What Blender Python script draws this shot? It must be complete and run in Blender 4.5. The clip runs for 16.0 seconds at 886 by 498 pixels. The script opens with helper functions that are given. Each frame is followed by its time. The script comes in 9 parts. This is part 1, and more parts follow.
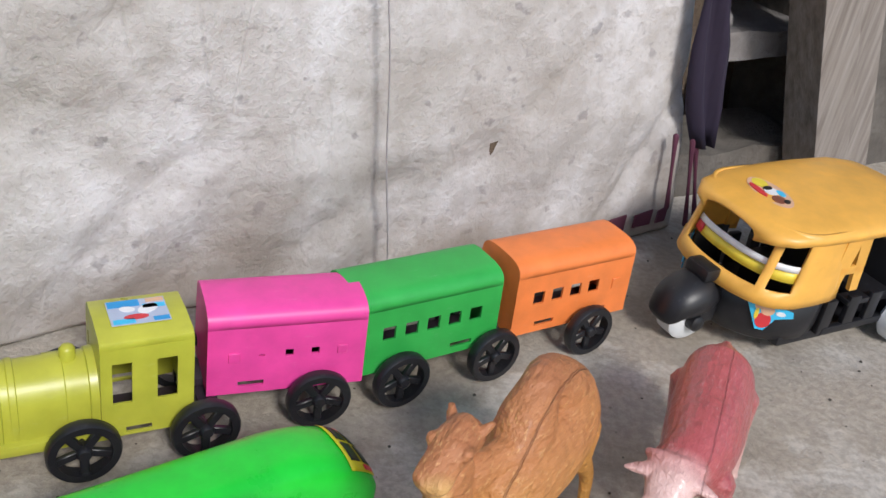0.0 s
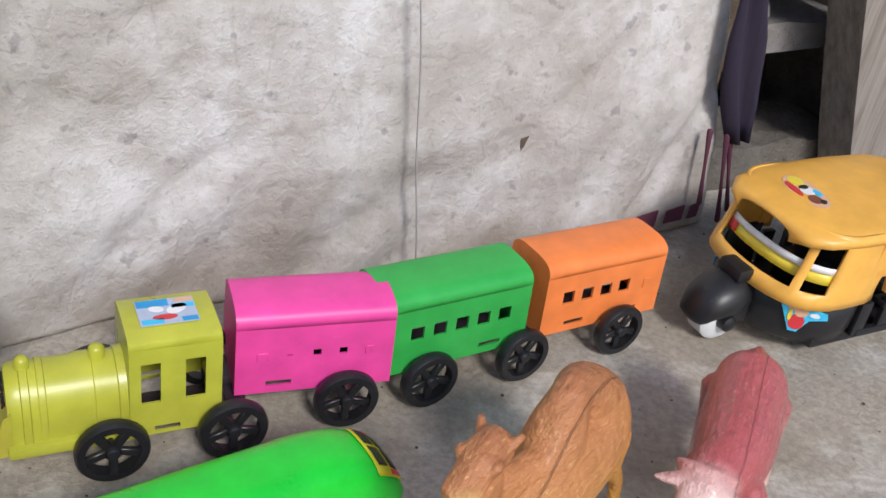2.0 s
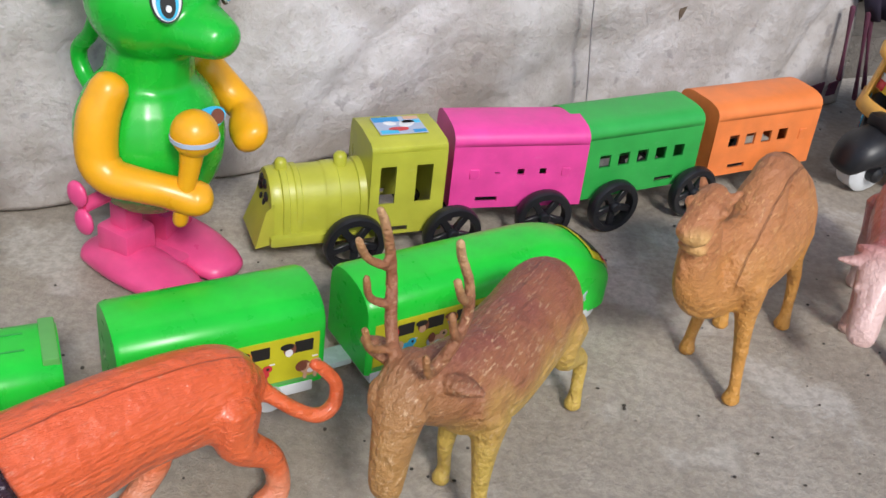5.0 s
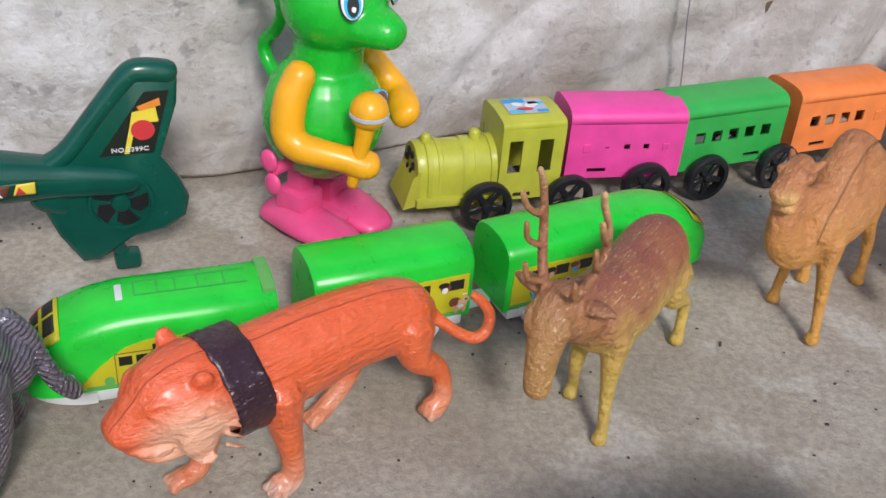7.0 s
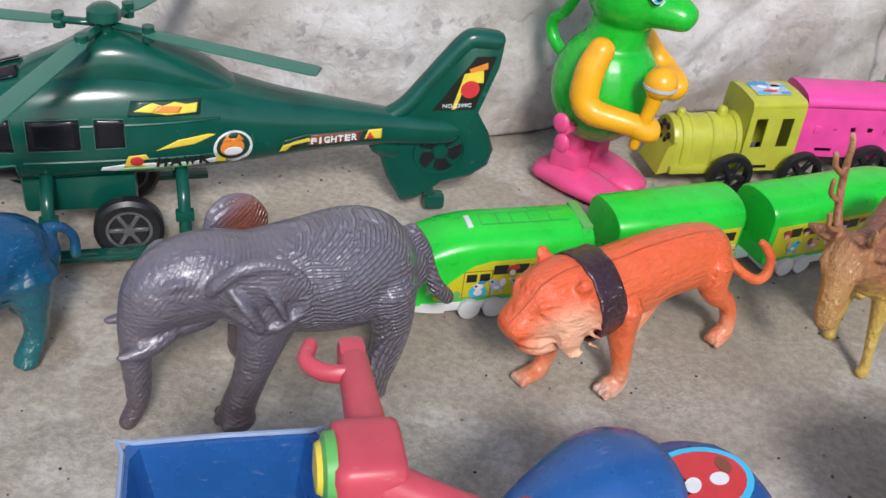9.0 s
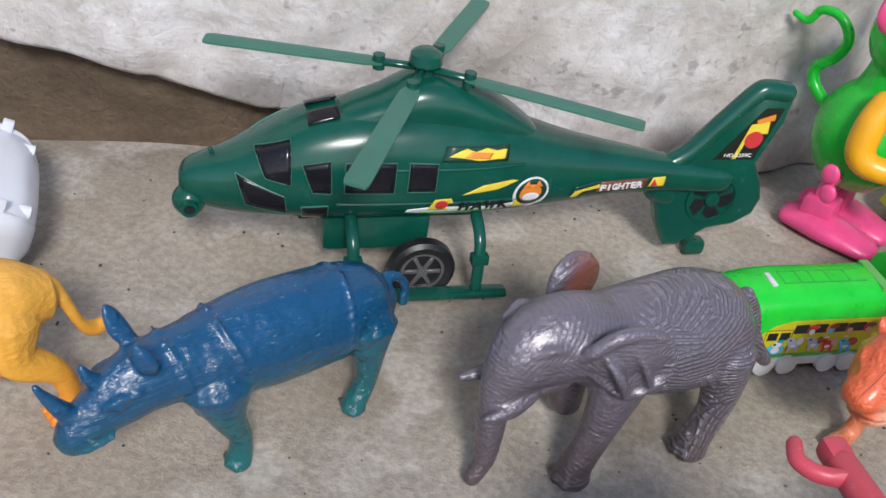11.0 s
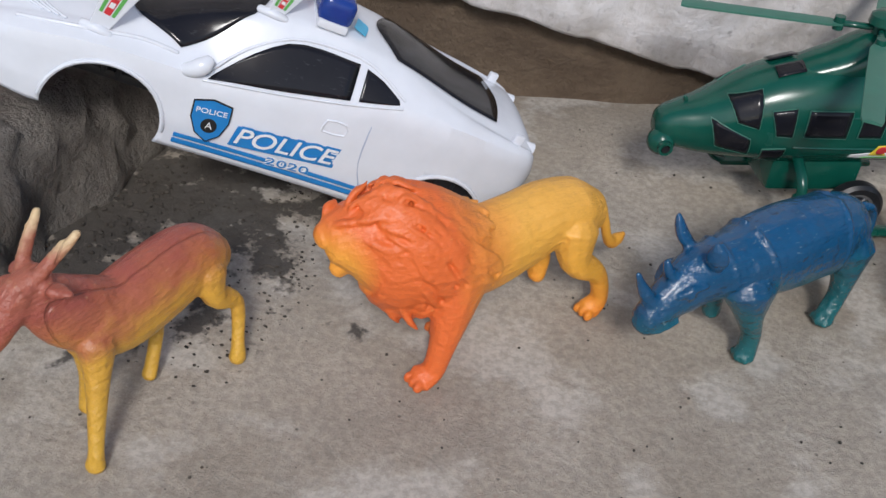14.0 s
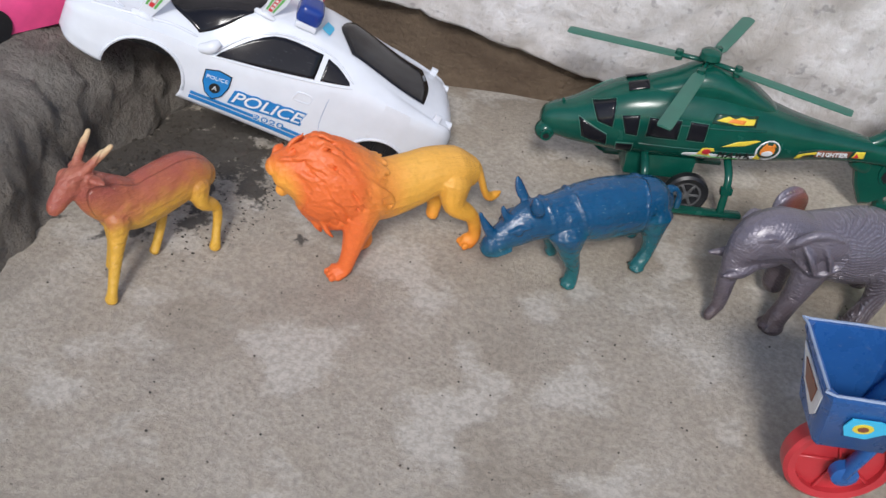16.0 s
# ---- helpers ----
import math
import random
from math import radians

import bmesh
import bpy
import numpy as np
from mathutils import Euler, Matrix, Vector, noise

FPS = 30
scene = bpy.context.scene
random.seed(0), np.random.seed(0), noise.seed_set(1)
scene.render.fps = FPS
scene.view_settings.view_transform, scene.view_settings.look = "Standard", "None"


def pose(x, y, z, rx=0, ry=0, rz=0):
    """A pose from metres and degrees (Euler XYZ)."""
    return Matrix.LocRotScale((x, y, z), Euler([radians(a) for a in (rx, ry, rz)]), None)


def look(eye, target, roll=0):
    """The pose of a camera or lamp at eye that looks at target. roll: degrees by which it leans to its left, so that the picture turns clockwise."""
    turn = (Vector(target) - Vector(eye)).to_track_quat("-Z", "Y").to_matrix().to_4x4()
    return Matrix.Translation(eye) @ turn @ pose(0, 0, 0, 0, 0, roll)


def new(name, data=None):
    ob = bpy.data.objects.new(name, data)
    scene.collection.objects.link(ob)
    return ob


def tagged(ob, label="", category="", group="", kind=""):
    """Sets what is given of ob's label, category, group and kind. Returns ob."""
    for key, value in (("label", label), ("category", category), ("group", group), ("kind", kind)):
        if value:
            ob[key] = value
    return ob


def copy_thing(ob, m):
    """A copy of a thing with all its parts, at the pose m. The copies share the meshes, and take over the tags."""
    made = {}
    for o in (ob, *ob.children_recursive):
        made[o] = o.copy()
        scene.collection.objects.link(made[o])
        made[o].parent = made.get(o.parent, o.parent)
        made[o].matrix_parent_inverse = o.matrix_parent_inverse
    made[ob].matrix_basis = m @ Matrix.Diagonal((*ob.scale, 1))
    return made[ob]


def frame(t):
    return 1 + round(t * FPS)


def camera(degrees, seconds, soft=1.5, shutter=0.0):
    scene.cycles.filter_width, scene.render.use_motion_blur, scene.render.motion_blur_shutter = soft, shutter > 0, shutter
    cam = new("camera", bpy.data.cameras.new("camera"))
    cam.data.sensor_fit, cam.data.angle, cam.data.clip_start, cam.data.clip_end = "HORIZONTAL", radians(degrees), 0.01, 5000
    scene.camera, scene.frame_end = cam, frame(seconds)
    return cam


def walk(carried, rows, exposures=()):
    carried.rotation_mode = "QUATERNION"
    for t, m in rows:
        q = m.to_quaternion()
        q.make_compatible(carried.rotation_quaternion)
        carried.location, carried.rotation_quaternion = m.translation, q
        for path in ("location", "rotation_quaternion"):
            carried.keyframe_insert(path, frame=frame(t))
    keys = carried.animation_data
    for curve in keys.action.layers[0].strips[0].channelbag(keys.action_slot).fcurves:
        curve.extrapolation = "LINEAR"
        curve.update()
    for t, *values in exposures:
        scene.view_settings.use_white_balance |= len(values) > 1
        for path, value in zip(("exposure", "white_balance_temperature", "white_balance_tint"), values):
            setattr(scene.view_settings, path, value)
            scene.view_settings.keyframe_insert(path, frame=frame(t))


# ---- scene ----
cam = camera(48.4, 16.0)
PATH = [
    (0, (-0.066, 0.047, 0.331), (0.096, 1.78, -0.655), 9.9),
    (0.5, (-0.102, 0.019, 0.335), (0.059, 1.744, -0.663), 9.8),
    (1, (-0.09, 0.024, 0.346), (0.052, 1.752, -0.651), 9.6),
    (1.5, (-0.078, 0.043, 0.353), (0.065, 1.762, -0.658), 10.0),
    (2, (-0.069, 0.057, 0.338), (0.047, 1.766, -0.694), 9.8),
    (2.5, (-0.05, 0.079, 0.321), (0.064, 1.79, -0.708), 9.7),
    (3, (-0.064, 0.058, 0.306), (0.024, 1.759, -0.741), 9.0),
    (3.5, (-0.075, 0.035, 0.27), (-0.021, 1.725, -0.797), 8.2),
    (4, (-0.082, 0.023, 0.264), (-0.05, 1.705, -0.817), 8.0),
    (4.2, (-0.095, 0.012, 0.266), (-0.067, 1.694, -0.815), 8.1),
    (6.3, (-0.14, -0.097, 0.333), (-0.232, 1.573, -0.763), 6.7),
    (6.5, (-0.139, -0.097, 0.328), (-0.242, 1.568, -0.775), 6.6),
    (7, (-0.16, -0.129, 0.326), (-0.288, 1.524, -0.794), 6.2),
    (7.5, (-0.191, -0.17, 0.332), (-0.349, 1.483, -0.783), 5.4),
    (8, (-0.217, -0.19, 0.328), (-0.408, 1.442, -0.812), 5.0),
    (8.5, (-0.252, -0.218, 0.331), (-0.464, 1.415, -0.805), 5.6),
    (9, (-0.276, -0.237, 0.339), (-0.513, 1.389, -0.802), 7.4),
    (9.5, (-0.334, -0.251, 0.325), (-0.591, 1.371, -0.816), 9.4),
    (9.7, (-0.355, -0.241, 0.327), (-0.625, 1.374, -0.821), 10.3),
    (11.8, (-0.496, -0.287, 0.352), (-0.766, 1.314, -0.816), 8.5),
    (12, (-0.522, -0.303, 0.351), (-0.775, 1.303, -0.814), 9.1),
    (12.5, (-0.572, -0.339, 0.35), (-0.851, 1.264, -0.812), 8.8),
    (13, (-0.604, -0.375, 0.33), (-0.963, 1.203, -0.846), 8.2),
    (13.5, (-0.593, -0.389, 0.332), (-1.045, 1.152, -0.86), 6.6),
    (14, (-0.579, -0.398, 0.352), (-1.101, 1.107, -0.858), 5.4),
    (14.5, (-0.562, -0.394, 0.36), (-1.115, 1.1, -0.85), 4.8),
    (15, (-0.535, -0.426, 0.384), (-1.116, 1.051, -0.834), 5.1),
    (15.5, (-0.478, -0.464, 0.419), (-1.08, 0.998, -0.806), 6.7),
    (16, (-0.411, -0.537, 0.473), (-1.04, 0.897, -0.771), 8.3),
]
walk(cam, [(t, look(eye, target, roll)) for t, eye, target, roll in PATH],
     [(0.0, 0.0), (4.0, 0.02), (6.5, -0.06), (9.0, 0.08), (9.7, 0.06), (12.0, -0.02), (13.0, -0.26), (14.5, -0.30), (16.0, -0.12)])

# ---- world, sun, exposure ----
world = bpy.data.worlds.new("world")
scene.world = world
world.use_nodes = True
_wn = world.node_tree
_sky = _wn.nodes.new("ShaderNodeTexSky")
_sky.sky_type = "NISHITA"
_sky.sun_disc = False
_sky.sun_elevation, _sky.sun_rotation = radians(41), radians(159)
_sky.air_density, _sky.dust_density, _sky.ozone_density = 1.0, 1.2, 1.0
_wn.links.new(_sky.outputs[0], _wn.nodes["Background"].inputs[0])
_wn.nodes["Background"].inputs[1].default_value = 0.15

sun_data = bpy.data.lights.new("sun", "SUN")
sun_data.energy, sun_data.angle, sun_data.color = 2.6, radians(12), (1.0, 0.985, 0.96)
sun = new("sun", sun_data)
sun.matrix_world = look((0.35, -0.9, 0.85), (0, 0, 0))


# ---- materials ----
def nodes_of(name):
    m = bpy.data.materials.new(name)
    m.use_nodes = True
    nt = m.node_tree
    return m, nt, nt.nodes["Principled BSDF"]


def add(nt, kind, **values):
    n = nt.nodes.new(kind)
    for k, v in values.items():
        n.inputs[k.replace("_", " ")].default_value = v
    return n


def coords(nt):
    return nt.nodes.new("ShaderNodeTexCoord").outputs["Object"]


def noise_node(nt, vec, scale, detail=4.0, rough=0.55):
    n = add(nt, "ShaderNodeTexNoise", Scale=scale, Detail=detail, Roughness=rough)
    nt.links.new(vec, n.inputs["Vector"])
    return n.outputs["Fac"]


def ramp(nt, fac, stops):
    r = nt.nodes.new("ShaderNodeValToRGB")
    el = r.color_ramp.elements
    el[0].position, el[0].color = stops[0][0], (*stops[0][1], 1)
    el[1].position, el[1].color = stops[-1][0], (*stops[-1][1], 1)
    for p, c in stops[1:-1]:
        el.new(p).color = (*c, 1)
    nt.links.new(fac, r.inputs[0])
    return r.outputs[0]


def mix(nt, fac, a, b, mode="MIX"):
    n = nt.nodes.new("ShaderNodeMix")
    n.data_type, n.blend_type = "RGBA", mode
    for sock, v in ((n.inputs[0], fac), (n.inputs[6], a), (n.inputs[7], b)):
        if isinstance(v, (int, float)):
            sock.default_value = v
        elif isinstance(v, tuple):
            sock.default_value = (*v, 1)
        else:
            nt.links.new(v, sock)
    return n.outputs[2]


def math_node(nt, op, a, b=0.0, clamp=False):
    n = nt.nodes.new("ShaderNodeMath")
    n.operation, n.use_clamp = op, clamp
    for sock, v in zip(n.inputs, (a, b)):
        if isinstance(v, (int, float)):
            sock.default_value = v
        else:
            nt.links.new(v, sock)
    return n.outputs[0]


def bump(nt, bsdf, height, strength, dist):
    b = add(nt, "ShaderNodeBump", Strength=strength, Distance=dist)
    nt.links.new(height, b.inputs["Height"])
    nt.links.new(b.outputs[0], bsdf.inputs["Normal"])


def split(nt, vec):
    s = nt.nodes.new("ShaderNodeSeparateXYZ")
    nt.links.new(vec, s.inputs[0])
    return s.outputs


def plastic(name, col, rough=0.32, dust=0.18, grain=0.15, sub=0.0, shade=0.82):
    """Moulded toy plastic: slight mottling, thin dust, scuffs and a faint moulded ripple."""
    m, nt, b = nodes_of(name)
    vec = coords(nt)
    n1 = noise_node(nt, vec, 60, 5)
    drag = nt.nodes.new("ShaderNodeMapping")
    drag.inputs["Rotation"].default_value, drag.inputs["Scale"].default_value = (0.3, 0.5, 0.8), (0.35, 1.0, 1.0)
    nt.links.new(vec, drag.inputs["Vector"])
    n2 = noise_node(nt, drag.outputs[0], 420, 3, 0.7)
    dark = tuple(c * shade for c in col)
    base = mix(nt, ramp(nt, n1, [(0.35, (0, 0, 0)), (0.7, (1, 1, 1))]), dark, col)
    scuff = ramp(nt, n2, [(0.62, (0, 0, 0)), (0.78, (1, 1, 1))])
    dusty = math_node(nt, "MULTIPLY", scuff, dust)
    pale = tuple(min(1.0, c * 0.5 + 0.3) for c in col)
    nt.links.new(mix(nt, dusty, base, pale), b.inputs["Base Color"])
    nt.links.new(math_node(nt, "ADD", math_node(nt, "MULTIPLY", n1, 0.25), rough - 0.1), b.inputs["Roughness"])
    b.inputs["Subsurface Weight"].default_value = sub
    b.inputs["Subsurface Scale"].default_value = 0.004
    bump(nt, b, math_node(nt, "ADD", n1, math_node(nt, "MULTIPLY", n2, 0.25)), grain, 0.0008)
    return m


def painted_animal(name, axis_stops, z0, z1, rough=0.45, chips=None, chip_amount=0.0, along=None, relief=0.35, scale=260, hatch=0.0, seam=None, spot=None):
    """Rubber toy, airbrushed in most cases: colour blends with height (and along the body), chips of paint, moulded
    hair relief.
    """
    m, nt, b = nodes_of(name)
    vec = coords(nt)
    x, y, z = split(nt, vec)
    n1 = noise_node(nt, vec, 45, 4)
    n2 = noise_node(nt, vec, scale, 4, 0.6)
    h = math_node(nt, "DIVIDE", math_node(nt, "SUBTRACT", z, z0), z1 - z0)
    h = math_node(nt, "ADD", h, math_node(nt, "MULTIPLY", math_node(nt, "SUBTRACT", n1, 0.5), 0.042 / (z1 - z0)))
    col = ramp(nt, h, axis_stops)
    if along:
        x0, x1, other = along
        g = math_node(nt, "DIVIDE", math_node(nt, "SUBTRACT", x, x0), x1 - x0)
        g = math_node(nt, "ADD", g, math_node(nt, "MULTIPLY", math_node(nt, "SUBTRACT", n1, 0.5), 0.4), True)
        col = mix(nt, g, col, other)
    col = mix(nt, math_node(nt, "MULTIPLY", n2, 0.45), col, mix(nt, 1.0, col, (0.5, 0.45, 0.42), "MULTIPLY"))
    if chips:
        comb = nt.nodes.new("ShaderNodeMapping")
        comb.inputs["Scale"].default_value = (0.28, 1.0, 0.6)
        nt.links.new(vec, comb.inputs["Vector"])
        n3 = noise_node(nt, comb.outputs[0], 820, 4, 0.65)
        fac = ramp(nt, n3, [(0.57 - chip_amount, (0, 0, 0)), (0.66 - chip_amount, (1, 1, 1))])
        fac = math_node(nt, "MULTIPLY", fac, ramp(nt, noise_node(nt, vec, 70, 3), [(0.38, (0, 0, 0)), (0.6, (1, 1, 1))]))
        col = mix(nt, math_node(nt, "MULTIPLY", fac, 0.55), col, chips)
    if spot:
        d = nt.nodes.new("ShaderNodeVectorMath")
        d.operation = "DISTANCE"
        d.inputs[1].default_value = spot[0]
        nt.links.new(vec, d.inputs[0])
        col = mix(nt, ramp(nt, math_node(nt, "DIVIDE", d.outputs["Value"], spot[1]), [(0.55, (1, 1, 1)), (1.0, (0, 0, 0))]), col, spot[2])
    groove = None
    if seam is not None:
        wob = math_node(nt, "ADD", y, math_node(nt, "MULTIPLY", math_node(nt, "SUBTRACT", noise_node(nt, vec, 90, 2), 0.5), 0.0015))
        line = ramp(nt, math_node(nt, "DIVIDE", math_node(nt, "ABSOLUTE", wob), 0.0006), [(0.35, (1, 1, 1)), (0.75, (0, 0, 0))])
        groove = math_node(nt, "MULTIPLY", line, ramp(nt, z, [(seam, (0, 0, 0)), (seam + 0.006, (1, 1, 1))]))
        col = mix(nt, math_node(nt, "MULTIPLY", groove, 0.30), col, mix(nt, 1.0, col, (0.22, 0.16, 0.14), "MULTIPLY"))
    nt.links.new(col, b.inputs["Base Color"])
    b.inputs["Roughness"].default_value = rough
    b.inputs["Coat Weight"].default_value, b.inputs["Coat Roughness"].default_value = (0.4 if rough < 0.35 else 0.06), 0.22
    mp = nt.nodes.new("ShaderNodeMapping")
    mp.inputs["Scale"].default_value = (0.22, 1.0, 1.0)
    nt.links.new(vec, mp.inputs["Vector"])
    hair = noise_node(nt, mp.outputs[0], scale * 1.5, 4, 0.6)
    height = math_node(nt, "ADD", hair, math_node(nt, "ADD", math_node(nt, "MULTIPLY", n2, 0.5), math_node(nt, "MULTIPLY", noise_node(nt, vec, 85, 2), 1.6)))
    if hatch:
        cell = nt.nodes.new("ShaderNodeTexVoronoi")
        cell.inputs["Scale"].default_value = 62
        wobble = nt.nodes.new("ShaderNodeVectorMath")
        wobble.operation = "MULTIPLY_ADD"
        wobble.inputs[1].default_value = (0.006, 0.006, 0.006)
        soft = nt.nodes.new("ShaderNodeTexNoise")
        soft.inputs["Scale"].default_value = 120
        nt.links.new(vec, soft.inputs["Vector"])
        nt.links.new(soft.outputs["Color"], wobble.inputs[0])
        nt.links.new(vec, wobble.inputs[2])
        nt.links.new(wobble.outputs[0], cell.inputs["Vector"])
        hue = split(nt, cell.outputs["Color"])
        spin = nt.nodes.new("ShaderNodeVectorRotate")
        spin.rotation_type = "Y_AXIS"
        nt.links.new(vec, spin.inputs["Vector"])
        nt.links.new(math_node(nt, "ADD", math_node(nt, "MULTIPLY", hue[0], 1.9), 0.3), spin.inputs["Angle"])
        wave = nt.nodes.new("ShaderNodeTexWave")
        wave.inputs["Scale"].default_value, wave.inputs["Distortion"].default_value, wave.inputs["Detail"].default_value = 140, 0.5, 1.0
        nt.links.new(spin.outputs[0], wave.inputs["Vector"])
        waves = ramp(nt, wave.outputs["Fac"], [(0.15, (0, 0, 0)), (0.75, (1, 1, 1))])
        cross = nt.nodes.new("ShaderNodeTexWave")
        cross.bands_direction = "Z"
        cross.inputs["Scale"].default_value, cross.inputs["Distortion"].default_value = 75, 0.8
        nt.links.new(spin.outputs[0], cross.inputs["Vector"])
        waves = math_node(nt, "MULTIPLY", waves, ramp(nt, cross.outputs["Fac"], [(0.05, (0.35, 0.35, 0.35)), (0.35, (1, 1, 1))]))
        back = ramp(nt, math_node(nt, "ADD", x, math_node(nt, "MULTIPLY", math_node(nt, "SUBTRACT", n1, 0.5), 0.01)), [(0.0, (1, 1, 1)), (0.010, (0.12, 0.12, 0.12))])
        waves = math_node(nt, "MULTIPLY", waves, back)
        height = math_node(nt, "ADD", math_node(nt, "MULTIPLY", waves, hatch), math_node(nt, "MULTIPLY", height, 0.75))
        # silvery highlight on the scored ridges, put into the base colour
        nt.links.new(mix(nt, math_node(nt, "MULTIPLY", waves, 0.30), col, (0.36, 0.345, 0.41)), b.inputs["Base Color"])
        b.inputs["Metallic"].default_value = 0.25
    if groove:
        height = math_node(nt, "SUBTRACT", height, math_node(nt, "MULTIPLY", groove, 0.6))
    bump(nt, b, height, min(1.0, relief * 1.3), 0.0019)
    return m


def plain(name, col, rough=0.5, metal=0.0):
    m, nt, b = nodes_of(name)
    n = noise_node(nt, coords(nt), 180, 3)
    nt.links.new(mix(nt, n, tuple(c * 0.85 for c in col), tuple(min(1, c * 1.1) for c in col)), b.inputs["Base Color"])
    b.inputs["Roughness"].default_value, b.inputs["Metallic"].default_value = rough, metal
    return m


def concrete_mat():
    m, nt, b = nodes_of("worn_concrete")
    vec = coords(nt)
    big = noise_node(nt, vec, 5.5, 5, 0.6)
    mid = noise_node(nt, vec, 17, 4, 0.5)
    fine = noise_node(nt, vec, 230, 6, 0.7)
    grit = noise_node(nt, vec, 700, 3, 0.8)
    col = ramp(nt, big, [(0.34, (0.315, 0.265, 0.210)), (0.5, (0.425, 0.370, 0.305)), (0.64, (0.495, 0.442, 0.378))])
    smooth = ramp(nt, mid, [(0.53, (0, 0, 0)), (0.62, (1, 1, 1))])
    col = mix(nt, math_node(nt, "MULTIPLY", smooth, 0.7), col, (0.55, 0.51, 0.46))
    damp = ramp(nt, noise_node(nt, vec, 13, 4, 0.55), [(0.60, (0, 0, 0)), (0.68, (1, 1, 1))])
    col = mix(nt, math_node(nt, "MULTIPLY", damp, 0.28), col, (0.19, 0.16, 0.135))
    gm = math_node(nt, "MULTIPLY", ramp(nt, fine, [(0.40, (1, 1, 1)), (0.60, (0, 0, 0))]), 0.42)
    col = mix(nt, gm, col, (0.18, 0.155, 0.13))
    col = mix(nt, math_node(nt, "MULTIPLY", ramp(nt, grit, [(0.64, (0, 0, 0)), (0.70, (1, 1, 1))]), 0.45), col, (0.66, 0.62, 0.57))
    specks = nt.nodes.new("ShaderNodeTexVoronoi")
    specks.inputs["Scale"].default_value = 95
    nt.links.new(vec, specks.inputs["Vector"])
    dots = ramp(nt, specks.outputs["Distance"], [(0.05, (1, 1, 1)), (0.11, (0, 0, 0))])
    dots = math_node(nt, "MULTIPLY", dots, ramp(nt, noise_node(nt, vec, 40, 2), [(0.52, (0, 0, 0)), (0.6, (1, 1, 1))]))
    col = mix(nt, math_node(nt, "MULTIPLY", dots, 0.45), col, (0.045, 0.038, 0.032))
    # dark grime spilt beside the mortar step
    far = nt.nodes.new("ShaderNodeVectorMath")
    far.operation = "DISTANCE"
    far.inputs[1].default_value = (-0.90, 0.0, 0.0)
    nt.links.new(vec, far.inputs[0])
    near = math_node(nt, "SUBTRACT", 1.0, math_node(nt, "DIVIDE", far.outputs["Value"], 0.15))
    near = math_node(nt, "ADD", near, math_node(nt, "MULTIPLY", math_node(nt, "SUBTRACT", noise_node(nt, vec, 32, 5, 0.65), 0.5), 3.2))
    grime = ramp(nt, near, [(0.28, (0, 0, 0)), (0.50, (1, 1, 1))])
    col = mix(nt, math_node(nt, "MULTIPLY", grime, 0.85), col, (0.030, 0.026, 0.024))
    nt.links.new(col, b.inputs["Base Color"])
    b.inputs["Roughness"].default_value = 0.82
    rough_only = math_node(nt, "SUBTRACT", 1.0, math_node(nt, "MULTIPLY", smooth, 0.75))
    h = math_node(nt, "MULTIPLY", math_node(nt, "ADD", fine, math_node(nt, "MULTIPLY", grit, 0.5)), rough_only)
    h = math_node(nt, "SUBTRACT", h, math_node(nt, "MULTIPLY", dots, 0.5))
    bump(nt, b, h, 0.55, 0.003)
    return m


